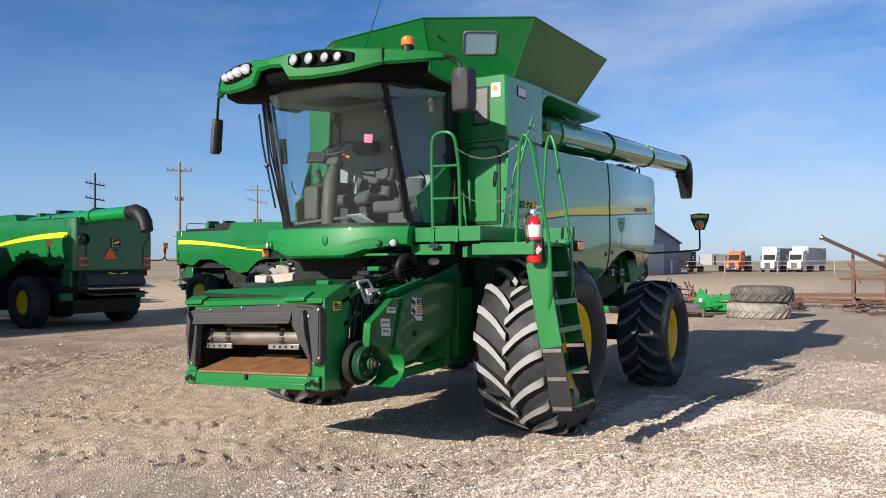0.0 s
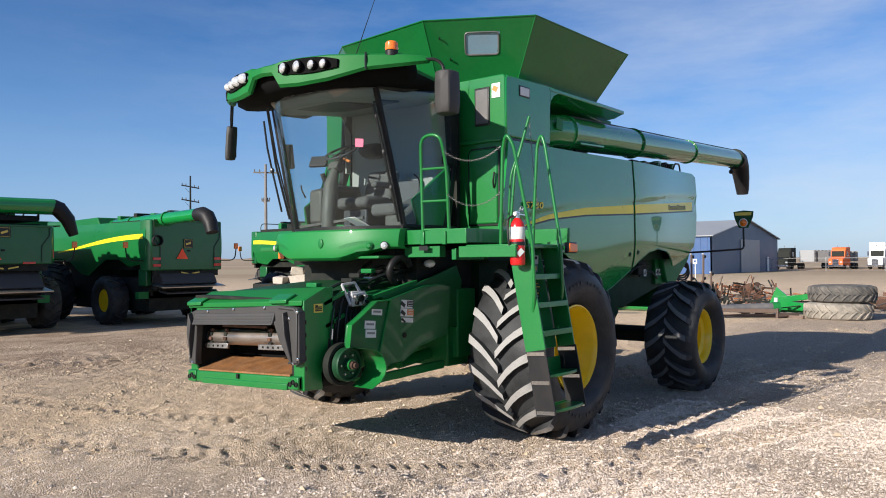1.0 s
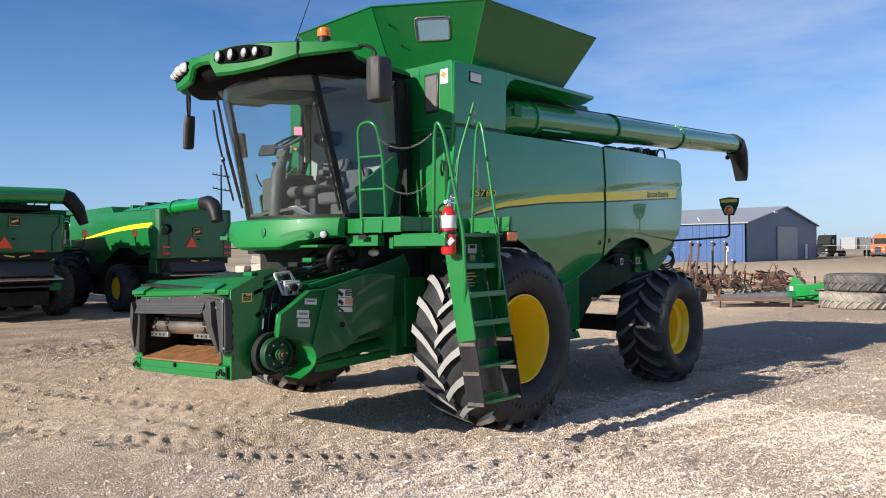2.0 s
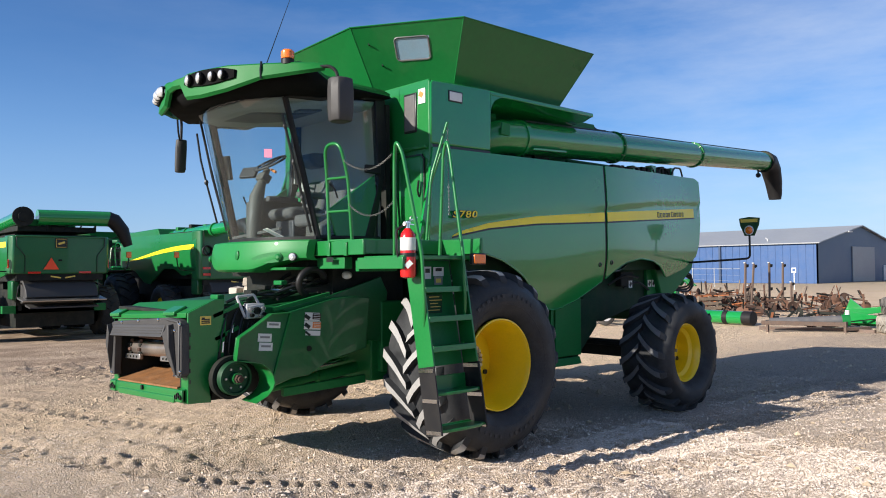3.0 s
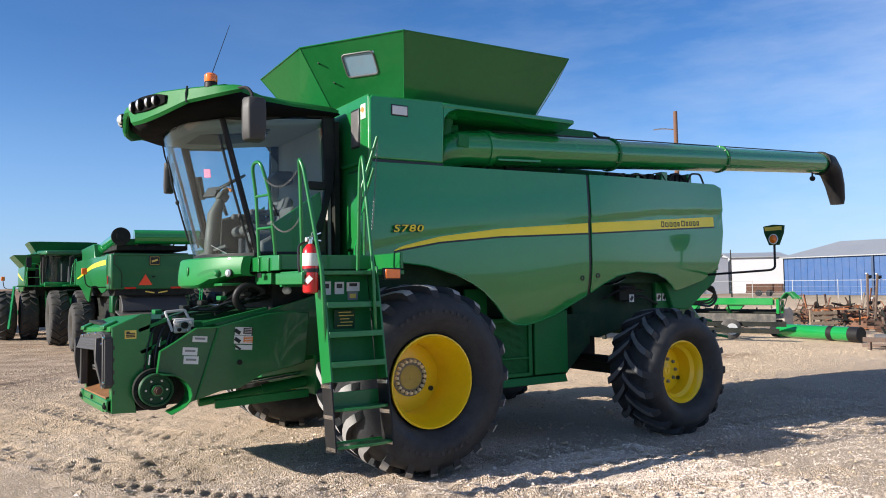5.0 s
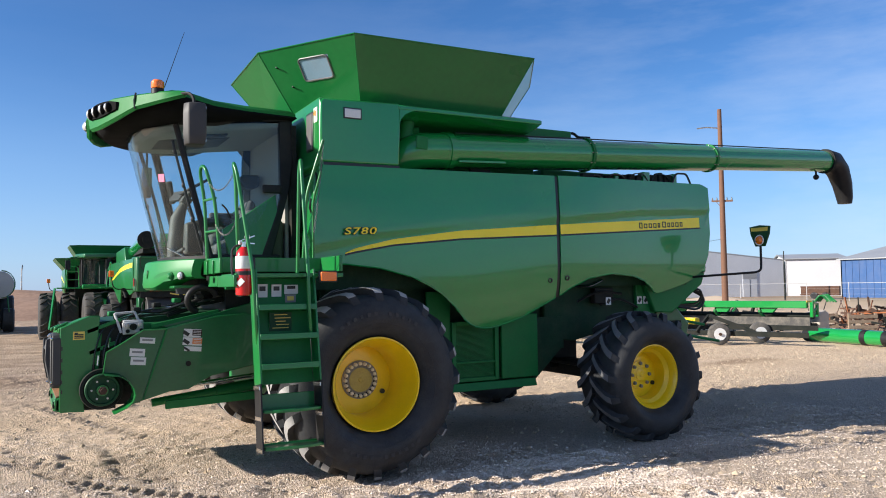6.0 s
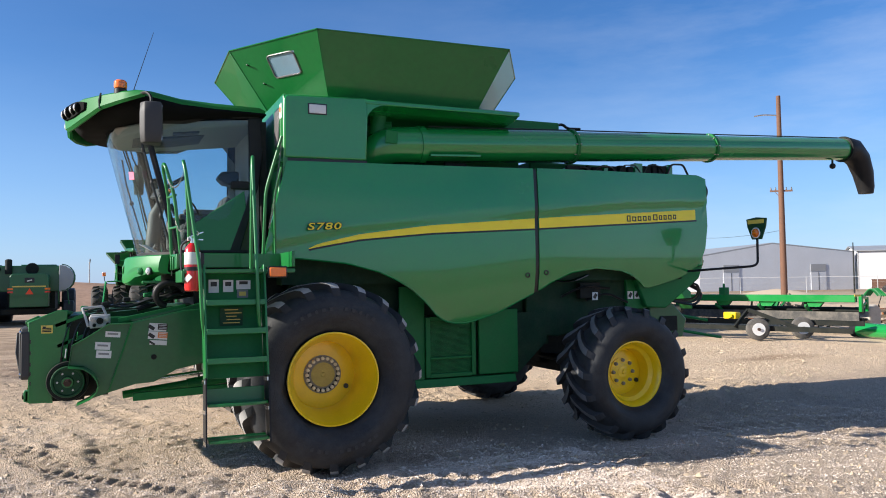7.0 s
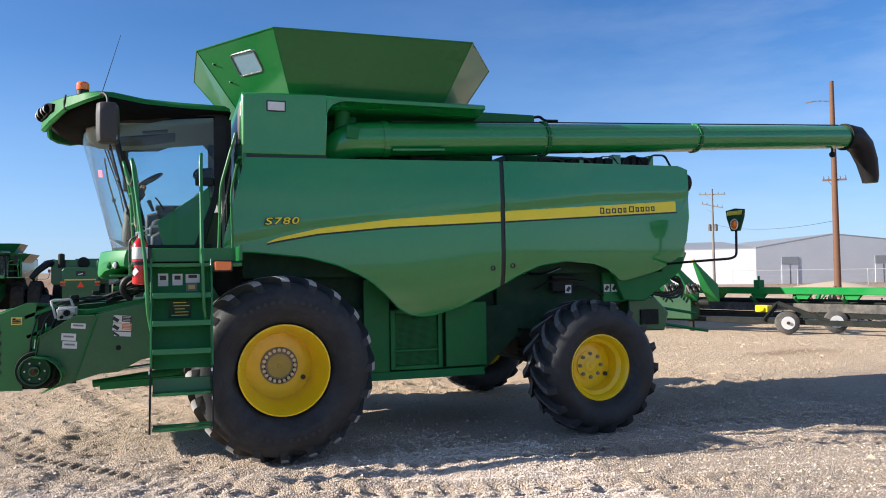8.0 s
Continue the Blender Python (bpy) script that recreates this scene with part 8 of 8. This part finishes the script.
# ---- old tyres and implements in the yard ----
def flat_tyre(label, at, R, W, material, turn):
    T = thing("tyre", label, "tyre", "old tyres", at, turn)
    c = part("tyre_body", carcass(M(), (0, 0, 0), R, W, R * 0.5, 0.05, 48), material, T)
    c.matrix_basis = pose(0, 0, 0, 90, 0, 0)
    for side in (-1, 1):
        base = None
        for k in range(22):
            if base is None:
                ob = base = part("tread_lug", one_lug(M(), R, W, 0.05, side), material, T)
            else:
                ob = new("tread_lug", base.data)
                ob.parent = T
            ob.matrix_basis = pose(0, 0, 0, 90, 0, 0) @ pose(0, 0, 0, 0, -360 * (k + (0.5 if side > 0 else 0)) / 22, 0)
    return T


flat_tyre("pale dust-caked tractor tyre lying flat on the ground", (19.9, -0.75, 0.27), 1.04, 0.56, RUBBER_PALE, 10)
flat_tyre("grey weathered tractor tyre lying on another tyre", (20.0, -0.85, 0.83), 1.03, 0.56, RUBBER_OLD, 40)


def junk(name, label, category, at, bars, material, turn=0.0, group=""):
    """A welded frame: each bar a part; bars as (a, b, w, h)."""
    T = thing(name, label, category, group, at, turn)
    for a, b, w, h in bars:
        part("bar", M().beam(a, b, w, h), material, T, bevel=0.006)
    return T


# rusty mast frame with a long boom
FR = []
for y in (-1.6, -0.4):
    FR += [((0, y, 0), (0.1, y, 2.15), 0.12, 0.12), ((0.9, y, 0), (0.7, y, 1.3), 0.10, 0.10), ((0, y, 0.1), (0.8, y, 1.2), 0.05, 0.05), ((0.8, y, 0.1), (0, y, 1.2), 0.05, 0.05)]
FR += [((0, -1.8, 0.55), (0, 1.9, 0.50), 0.14, 0.14), ((0.1, -1.8, 1.2), (0.1, 0.1, 1.2), 0.10, 0.10), ((0.9, -1.8, 0.3), (0.9, 2.5, 0.3), 0.12, 0.12), ((0.05, -1.9, 1.55), (0.0, 0.75, 2.95), 0.16, 0.16), ((0.05, -0.4, 2.1), (0.05, -0.4, 2.4), 0.2, 0.1), ((0.4, -2.6, 0.2), (0.4, 2.9, 0.18), 0.1, 0.1), ((0.05, -0.7, 1.0), (0.05, -0.2, 1.9), 0.05, 0.05), ((0.1, -1.6, 2.1), (0.1, -1.3, 2.2), 0.1, 0.12)]
FM = junk("lift_frame", "rusty lifting frame with a long slanting boom", "farm implement", (27.6, -2.7, 0), FR, RUST)
part("boom_tip", M().tube([(-0.0, 0.72, 2.93), (0.0, 0.80, 2.98)], 0.12, 10), STEEL, FM)
rng = random.Random(7)


def scrap(label, at, n, spread, material, seed, up=0.5, size=(0.05, 0.12)):
    """A tangle of frame bars, tines and plates of an old tillage tool."""
    r = random.Random(seed)
    T = thing("tillage_frame", label, "farm implement", "rusty implements", at, r.uniform(0, 360))
    for i in range(n):
        a = Vector((r.uniform(-1, 1) * spread[0], r.uniform(-1, 1) * spread[1], r.uniform(0.04, up)))
        if i % 3 == 0:
            b = a + Vector((r.uniform(-1, 1) * 0.25, r.uniform(-1, 1) * 0.25, r.uniform(0.2, up)))
        else:
            ang = r.choice((0, math.pi / 2, 0.6, 2.3)) + r.uniform(-0.15, 0.15)
            ln = r.uniform(0.5, 1.6)
            b = a + Vector((math.cos(ang) * ln, math.sin(ang) * ln, r.uniform(-0.05, 0.15)))
        b.z = max(b.z, 0.04)
        w = r.uniform(*size)
        part("bar", M().beam(a, b, w, w * r.choice((0.5, 1.0))), r.choice((material, material, material, WEATHERED, DARK, RUST_O)), T)
        if i % 4 == 1:
            c = [a + Vector((0, 0, 0)), a + Vector((0.12, 0, -0.12)), a + Vector((0.05, 0, -0.3)), a + Vector((-0.1, 0, -0.35))]
            for p in c:
                p.z = max(p.z, 0.03)
            part("tine", M().tube(bend(c, 3, 0.1), 0.018, 5), material, T)
        if i % 7 == 2:
            part("disc", M().lathe([(0.02, -0.03), (0.16, 0.0), (0.21, 0.03), (0.20, 0.035), (0.02, -0.02)], (a.x, a.y, max(a.z, 0.22)), "x", 14), material, T)
    return T


scrap("tangled rusty tillage frame lying in the yard", (28.6, 8.3, 0), 44, (1.6, 1.0), RUST, 11)
scrap("tangled rusty tillage frame lying in the yard", (30.5, 10.8, 0), 44, (1.6, 1.4), RUST, 12)
scrap("tangled rusty tillage frame lying in the yard", (33.0, 13.2, 0), 40, (1.7, 1.4), RUST, 13)
scrap("rusty implement with bent tines on the ground", (32.5, 7.0, 0), 36, (1.5, 1.2), RUST, 14, 0.6)
scrap("low rusty frame of flat bars on the ground", (25.0, -1.0, 0), 22, (1.8, 0.8), RUST, 15, 0.25)
scrap("low rusty frame of flat bars on the ground", (25.0, -4.6, 0), 26, (1.6, 1.0), RUST, 16, 0.3)
scrap("low rusty bars lying beside the tyres", (20.5, 2.4, 0), 16, (1.3, 0.6), RUST, 17, 0.25)
for k, (x, y, n, u, ma) in enumerate(((26.8, 10.2, 40, 0.8, RUST), (29.2, 9.4, 46, 0.9, RUST), (24.6, 6.3, 24, 0.4, RUST), (26.5, 4.6, 30, 0.45, RUST), (23.2, 3.4, 20, 0.3, DARK), (31.5, 5.0, 34, 0.7, RUST), (23.0, 10.4, 22, 0.6, DARK), (29.0, 1.6, 26, 0.4, RUST))):
    scrap("heap of bent rusty bars and tines on the ground", (x, y, 0), n, (1.5, 1.1), ma, 50 + k, u, (0.03, 0.09))
# uprights of a folded cultivator: a post with a pale end and a dark shoe on one side
for x, y, h, lean_x in ((27.55, 8.15, 2.2, 0.04), (27.75, 7.98, 2.18, 0.16), (29.05, 7.70, 2.2, 0.02), (29.55, 7.32, 2.2, 0.05), (28.9, 8.6, 1.15, -0.03), (29.75, 7.0, 1.3, 0.02)):
    T = junk("cultivator_mast", "rusty upright mast with a pale tip and a dark shoe", "farm implement", (x, y, 0), [((0, 0, 0), (lean_x, -lean_x * 0.6, h), 0.075, 0.075), ((0, 0, 0.06), (0.5, -0.3, 0.05), 0.08, 0.06), ((0.0, 0.0, h * 0.55), (0.35, 0.2, 0.08), 0.04, 0.04)], RUST_M, group="masts")
    for k in ((0.96,) if h < 2 else (0.96, 0.47)):
        c = Vector((lean_x * k, -lean_x * 0.6 * k, h * k))
        part("shoe", M().prism([(c.x + u, c.z + v) for u, v in ((-0.02, -0.05), (0.02, 0.06), (0.12, 0.02), (0.24, 0.05), (0.24, -0.06), (0.1, -0.10))], "y", c.y - 0.05, c.y + 0.05), DARK, T, "dark cast shoe")
    part("tip", M().box((lean_x - 0.02, -lean_x * 0.6 + 0.02, h + 0.03), (0.09, 0.09, 0.06)), GALV, T, "pale bare metal tip", bevel=0.01)
# long steel beam on the ground, with end plates and grey pipes
junk("steel_beam", "long weathered steel beam lying on the ground", "steel beam", (18.1, 1.9, 0), [((0.75, -1.05, 0.26), (-0.6, 0.95, 0.30), 0.12, 0.13), ((0.75, -1.05, 0.0), (0.75, -1.05, 0.34), 0.14, 0.08), ((-0.5, 0.80, 0.0), (-0.5, 0.80, 0.24), 0.10, 0.06), ((1.2, -1.2, 0.08), (0.0, 1.3, 0.08), 0.12, 0.1), ((0.75, -1.05, 0.12), (1.5, -1.5, 0.12), 0.1, 0.1), ((1.3, -0.8, 0.05), (1.0, -1.8, 0.06), 0.1, 0.1)], RUST_M)
P0 = thing("grey_pipe", "weathered grey-green pipe lying behind a beam", "pipe", at=(19.0, 2.2, 0.28))
part("pipe_body", M().tube([(0.5, -1.0, 0.05), (-0.6, 0.8, 0.0)], [0.16, 0.12], 14), GREYP, P0)
part("pipe_end", M().tube([(0.5, -1.0, 0.05), (0.62, -1.2, 0.05)], 0.19, 14), GREEN_D, P0)
PB = thing("white_post", "short white post stub beside the tyres", "post", at=(20.3, 1.3, 0.0))
part("stub", M().tube([(0, 0, 0), (0, 0, 0.62)], 0.07, 10), WHITE, PB)
# green hitch with wings beside the tyres
GI = thing("green_hitch", "green folded implement wing beside the tyres", "farm implement", at=(21.6, 0.9, 0))
for pts in ([(0, 1.0, 0.35), (0, 0.75, 0.95), (0.1, 0.4, 0.62), (0.1, -0.3, 0.72), (0.1, -0.5, 0.55), (0.1, 0.4, 0.4)], [(-0.3, 0.9, 0.15), (-0.3, 0.6, 0.5), (-0.3, -0.6, 0.35), (-0.3, -0.8, 0.12)]):
    part("wing_plate", slab([Vector(p) for p in pts], Vector((0.08, 0, 0))), GREEN, GI, bevel=0.01)
part("wing_bar", M().beam((0, 1.2, 0.12), (0, -1.2, 0.12), 0.15, 0.15), GREEN_D, GI)
# bright green auger tube with black ends on the ground
PT = thing("auger_tube", "bright green auger tube with black ends on the ground", "pipe", at=(19.75, 5.85, 0.245))
p0, p1 = Vector((0.55, 1.45, 0)), Vector((0.25, -1.25, 0))
part("tube_body", M().tube([p0, p1], 0.235, 24), GREEN, PT)
for a, b in ((p0, lerp(p0, p1, -0.09)), (p1, lerp(p0, p1, 1.13)), (lerp(p0, p1, 0.72), lerp(p0, p1, 0.79))):
    part("black_sleeve", M().tube([a, b], 0.245, 24), BLACK, PT)
# ---- draper header on its trailer ----
HD = thing("draper_header", "long green draper header lying on a low trailer", "harvester header", at=(0, 0, 0))
h0, h1 = Vector((17.6, 20.5, 1.22)), Vector((21.3, 8.2, 1.22))
hd_ = (h1 - h0).normalized()
hn = Vector((hd_.y, -hd_.x, 0))
part("top_beam", M().beam(h0, h1, 0.22, 0.26), GREEN, HD, "bright green top beam", bevel=0.02)
part("backsheet", M().beam(h0 - Vector((0, 0, 0.62)) - hn * 0.2, h1 - Vector((0, 0, 0.62)) - hn * 0.2, 0.04, 0.30), RUBBER_OLD, HD, "dusty back sheet")
part("reel_tube", M().tube([h0 + hn * -0.6 - Vector((0, 0, 0.42)), h1 + hn * -0.6 - Vector((0, 0, 0.42))], 0.11, 12), DARK, HD)
part("draper_belt", M().beam(h0 + hn * -0.9 - Vector((0, 0, 0.75)), h1 + hn * -0.9 - Vector((0, 0, 0.75)), 1.0, 0.10), DARK, HD)
part("cutter_bar", M().beam(h0 + hn * -1.5 - Vector((0, 0, 0.92)), h1 + hn * -1.5 - Vector((0, 0, 0.92)), 0.1, 0.08), DARK, HD)
L = (h1 - h0).length
k = 0.6
while k < L:
    c = h0 + hd_ * k
    part("gusset", slab([c + Vector((0, 0, 0.0)), c + hd_ * 0.75, c + hd_ * 0.5 - Vector((0, 0, 0.3)), c + hd_ * 0.12 - Vector((0, 0, 0.3))], hn * -0.14), GREEN, HD)
    part("support_leg", M().beam(c - Vector((0, 0, 0.25)), c + hn * -0.9 - Vector((0, 0, 0.75)), 0.08, 0.1), GREEN_D, HD)
    part("reel_arm", M().beam(c + hn * -0.1 - Vector((0, 0, 0.15)), c + hn * -0.65 - Vector((0, 0, 0.42)), 0.05, 0.08), DARK, HD)
    k += 1.75
for i in range(int(L / 0.35)):
    c = h0 + hd_ * (i * 0.35) + hn * -0.6 - Vector((0, 0, 0.42))
    part("reel_finger", M().tube([c, c + hn * -0.25 - Vector((0, 0, 0.22))], 0.014, 4), GREYP, HD)
E_ = h1 + hd_ * 0.15
part("end_frame", M().beam(E_ - Vector((0, 0, 0.45)), E_ + Vector((0, 0, 0.15)), 0.10, 0.12).beam(E_ - hn * 0.5 - Vector((0, 0, 0.45)), E_ - hn * 0.5 + Vector((0, 0, 0.05)), 0.08, 0.10).beam(E_ - Vector((0, 0, 0.35)), E_ - hn * 0.5 - Vector((0, 0, 0.1)), 0.06, 0.08).beam(E_ + Vector((0, 0, 0.1)), E_ - hn * 0.5, 0.08, 0.10), GREEN, HD, bevel=0.015)
part("end_sticker", M().box(E_ - hn * -0.27 + Vector((0, 0, 0.12)), (0.3, 0.02, 0.06)), YDARK, HD)
for i in range(4):
    part("end_hose", M().tube(bend([E_ + Vector((0.1 * i, -0.1, 0.1)), E_ + Vector((0.1 * i + 0.1, -0.3, 0.4)), E_ + Vector((0.2, -0.5 - 0.1 * i, 0.1))], 4), 0.03, 6), GREEN_D, HD)
mid = lerp(h0, h1, 0.62)
part("valve_tower", M().box(mid + Vector((0, 0, 0.25)), (0.25, 0.3, 0.3)).tube([mid + Vector((0, 0, 0.3)), mid + Vector((0, 0, 0.55))], 0.05, 6), GREEN_D, HD, bevel=0.02)
TR = thing("header_trailer", "low black header trailer with white-rimmed wheels", "trailer", at=(0, 0, 0))
part("drawbar", M().beam((14.5, 12.6, 0.42), (18.3, 6.0, 0.35), 0.14, 0.16), DARK, TR)
part("side_beam", M().beam((15.7, 13.0, 0.5), (19.6, 6.6, 0.5), 0.12, 0.16), DARK, TR)
part("lift_strut", M().beam((16.9, 8.7, 0.95), (17.7, 7.5, 0.40), 0.10, 0.12), DARK, TR)
part("front_strut", M().beam((16.5, 8.9, 0.4), (17.0, 8.8, 0.95), 0.10, 0.10), DARK, TR)
for c in ((16.72, 8.15, 0.36), (18.5, 8.0, 0.34)):
    ax = Vector((-0.5, -0.85, 0)).normalized()
    cv = Vector(c)
    W = part("wheel", M().tube([cv - ax * 0.02, cv + ax * 0.125], [0.21, 0.20], 24), WHITE, TR, "white steel wheel")
    part("tyre", M().tube([cv - ax * 0.12, cv - ax * 0.09, cv + ax * 0.09, cv + ax * 0.12], [0.29, 0.35, 0.35, 0.29], 28), RUBBER_OLD, W)
    part("wheel_hub", M().tube([cv + ax * 0.12, cv + ax * 0.17], 0.05, 10), RUST, W)
YB = thing("yellow_box", "yellow plastic box on the header trailer", "box", at=(18.0, 10.55, 0.5), turn=10)
part("box_body", M().box((0, 0, 0.17), (0.3, 0.5, 0.24)), YELLOW, YB, bevel=0.03)
BL = thing("stone_block", "pale broken stone block standing in the yard", "stone block", at=(22.4, 8.65, 0.0))
part("block_body", M().prism([(-0.3, 0), (0.32, 0), (0.34, 0.85), (0.1, 1.0), (-0.24, 0.9)], "y", -0.3, 0.3), STONE, BL, bevel=0.05)
for i, (x, y) in enumerate(((24.2, 9.6), (24.8, 8.4))):
    PL = thing("pallet", "weathered wooden pallet standing on edge", "pallet", "pallets", (x, y, 0), 60)
    for z in (0.08, 0.28, 0.48, 0.68):
        part("board", M().box((0, 0, z), (0.03, 1.1, 0.12)), WOOD, PL)
    for y2 in (-0.5, 0, 0.5):
        part("bearer", M().box((0.06, y2, 0.4), (0.09, 0.08, 0.8)), WOOD, PL)
# corn head snouts and dark clutter by the tail
CH = thing("corn_head", "green corn header with pointed snouts", "harvester header", at=(14.5, 10.9, 0.22), turn=20)
for i in range(3):
    y = -1.2 + 0.8 * i
    part("snout", M().loft([[Vector((0.6, y + a * 0.22, 1.05 + b * 0.28)) for a, b in ((-1, -1), (1, -1), (0.8, 1), (-0.8, 1))], [Vector((0.1, y + a * 0.16, 1.45 + b * 0.22)) for a, b in ((-1, -1), (1, -1), (0.7, 1), (-0.7, 1))], [Vector((-0.5, y + a * 0.05, 2.05 + b * 0.05)) for a, b in ((-1, -1), (1, -1), (0.7, 1), (-0.7, 1))]]), GREEN_D, CH, bevel=0.02)
    part("snout_tip", M().ball((-0.52, y, 2.1), (0.07, 0.05, 0.07), 8), YELLOW, CH)
    for k in range(5):
        part("gathering_coil", M().tube(bend([(-0.3 + 0.16 * k, y + 0.3, 1.1), (-0.3 + 0.16 * k, y + 0.42, 1.35 + 0.05 * (k % 2)), (-0.2 + 0.16 * k, y + 0.52, 1.05)], 3, 0.06), 0.035, 6), (GREYP, DARK)[k % 2], CH)
part("head_frame", M().box((0.7, 0.3, 0.62), (0.5, 1.5, 0.9)), GREEN_K, CH, bevel=0.03)
part("gear_row", M().tube([(0.7, -1.0, 0.75), (0.7, 1.2, 0.75)], 0.12, 10), DARK, CH)
part("stand", M().box((0.7, -0.3, 0.0), (0.12, 0.12, 0.44)).box((0.7, 0.9, 0.0), (0.12, 0.12, 0.44)), DARK, CH)
for i, (x, y) in enumerate(((22.5, 12.0), (24.0, 14.5), (27.0, 16.5))):
    scrap("dark folded frame bars behind the header", (x, y, 0), 26, (1.6, 1.2), (DARK, GREEN_D, DARK)[i], 30 + i, 0.6)
CT = thing("cattle_trailer", "dark red stock trailer parked by the warehouse", "trailer", at=(79.6, 49.0, 0), turn=-60)
part("trailer_body", M().box((0, 0, 0.95), (4.2, 1.8, 1.1)), RUST, CT, bevel=0.05)
part("trailer_front", M().box((-2.2, 0, 1.0), (0.4, 1.8, 0.9)), WHITE, CT, bevel=0.05)
for x in (-0.6, 0.6):
    part("wheel", M().tube([(x, -1.2, 0.4), (x, -0.9, 0.4)], 0.4, 14), RUBBER, CT)
# dirt heap and far scrub
rings = []
for k in range(7):
    t = k / 6
    rings.append([Vector((52 + (5.5 * (1 - t) ** 0.8 + 0.05) * math.cos(a) * (1 + 0.15 * math.sin(3 * a)), 40 + (5.5 * (1 - t) ** 0.8 + 0.05) * math.sin(a) * (1 + 0.12 * math.cos(4 * a)), 0.95 * t - 0.05)) for a in [2 * math.pi * i / 24 for i in range(24)]])
DH = part("soil_mound", M().loft(rings), CLOD)
tagged(DH, "low heap of brown earth by the fence", "dirt heap")
BK, nb = M(), 48
rings = []
for k in range(9):
    t = k / 8
    ring = []
    for i in range(nb):
        a = 2 * math.pi * i / nb
        g = (1 - t) ** 0.75 + 0.04
        wob_ = 1 + 0.10 * math.sin(5 * a + 1) + 0.06 * math.sin(11 * a + 3 * t)
        ring.append(Vector((-7 + 21 * g * math.cos(a) * wob_, 62 + 7.5 * g * math.sin(a) * wob_, 2.25 * t * (1 + 0.10 * math.sin(3 * a + 2 * t)) - 0.05)))
    rings.append(ring)
tagged(part("earth_bank", BK.loft(rings), EARTH, None), "long low bank of bare reddish earth", "earth bank")
r = random.Random(21)


def scrub(label, at, R, n):
    """A bare winter shrub: many thin twigs and dry tufts."""
    T = thing("shrub", label, "shrub", "far shrubs", at)
    m, f = M(), M()
    for i in range(n):
        a, b = r.uniform(0, 6.28), r.uniform(0.2, 1.3)
        ln = R * r.uniform(0.5, 1.0)
        e = Vector((math.cos(a) * math.cos(b), math.sin(a) * math.cos(b), math.sin(b))) * ln
        m.tube([(0, 0, 0), e * 0.5 + Vector((0, 0, 0.05)), e], [0.05, 0.03, 0.01], 4)
        for j in range(12):
            p = e * r.uniform(0.5, 1.05) + Vector((r.uniform(-1, 1), r.uniform(-1, 1), r.uniform(-0.3, 0.6))) * R * 0.18
            f.ball(p, (R * r.uniform(0.03, 0.06), R * r.uniform(0.03, 0.06), R * r.uniform(0.02, 0.05)), 5, (r.uniform(0, 90), 0, r.uniform(0, 90)))
    part("twigs", m, WOOD, T)
    tagged(part("foliage", f, SCRUB, T), kind="stuff")


SCRUB = mat("dry_scrub", (0.10, 0.095, 0.05), 0.9, var=0.4, scale=2, fine=12)
for x, y, R in ((-6.6, 190, 2.6), (-3.6, 197, 2.2), (-10.5, 200, 2.8)):
    scrub("grey-green winter shrub far off in the field", (x, y, 0), R, 26)
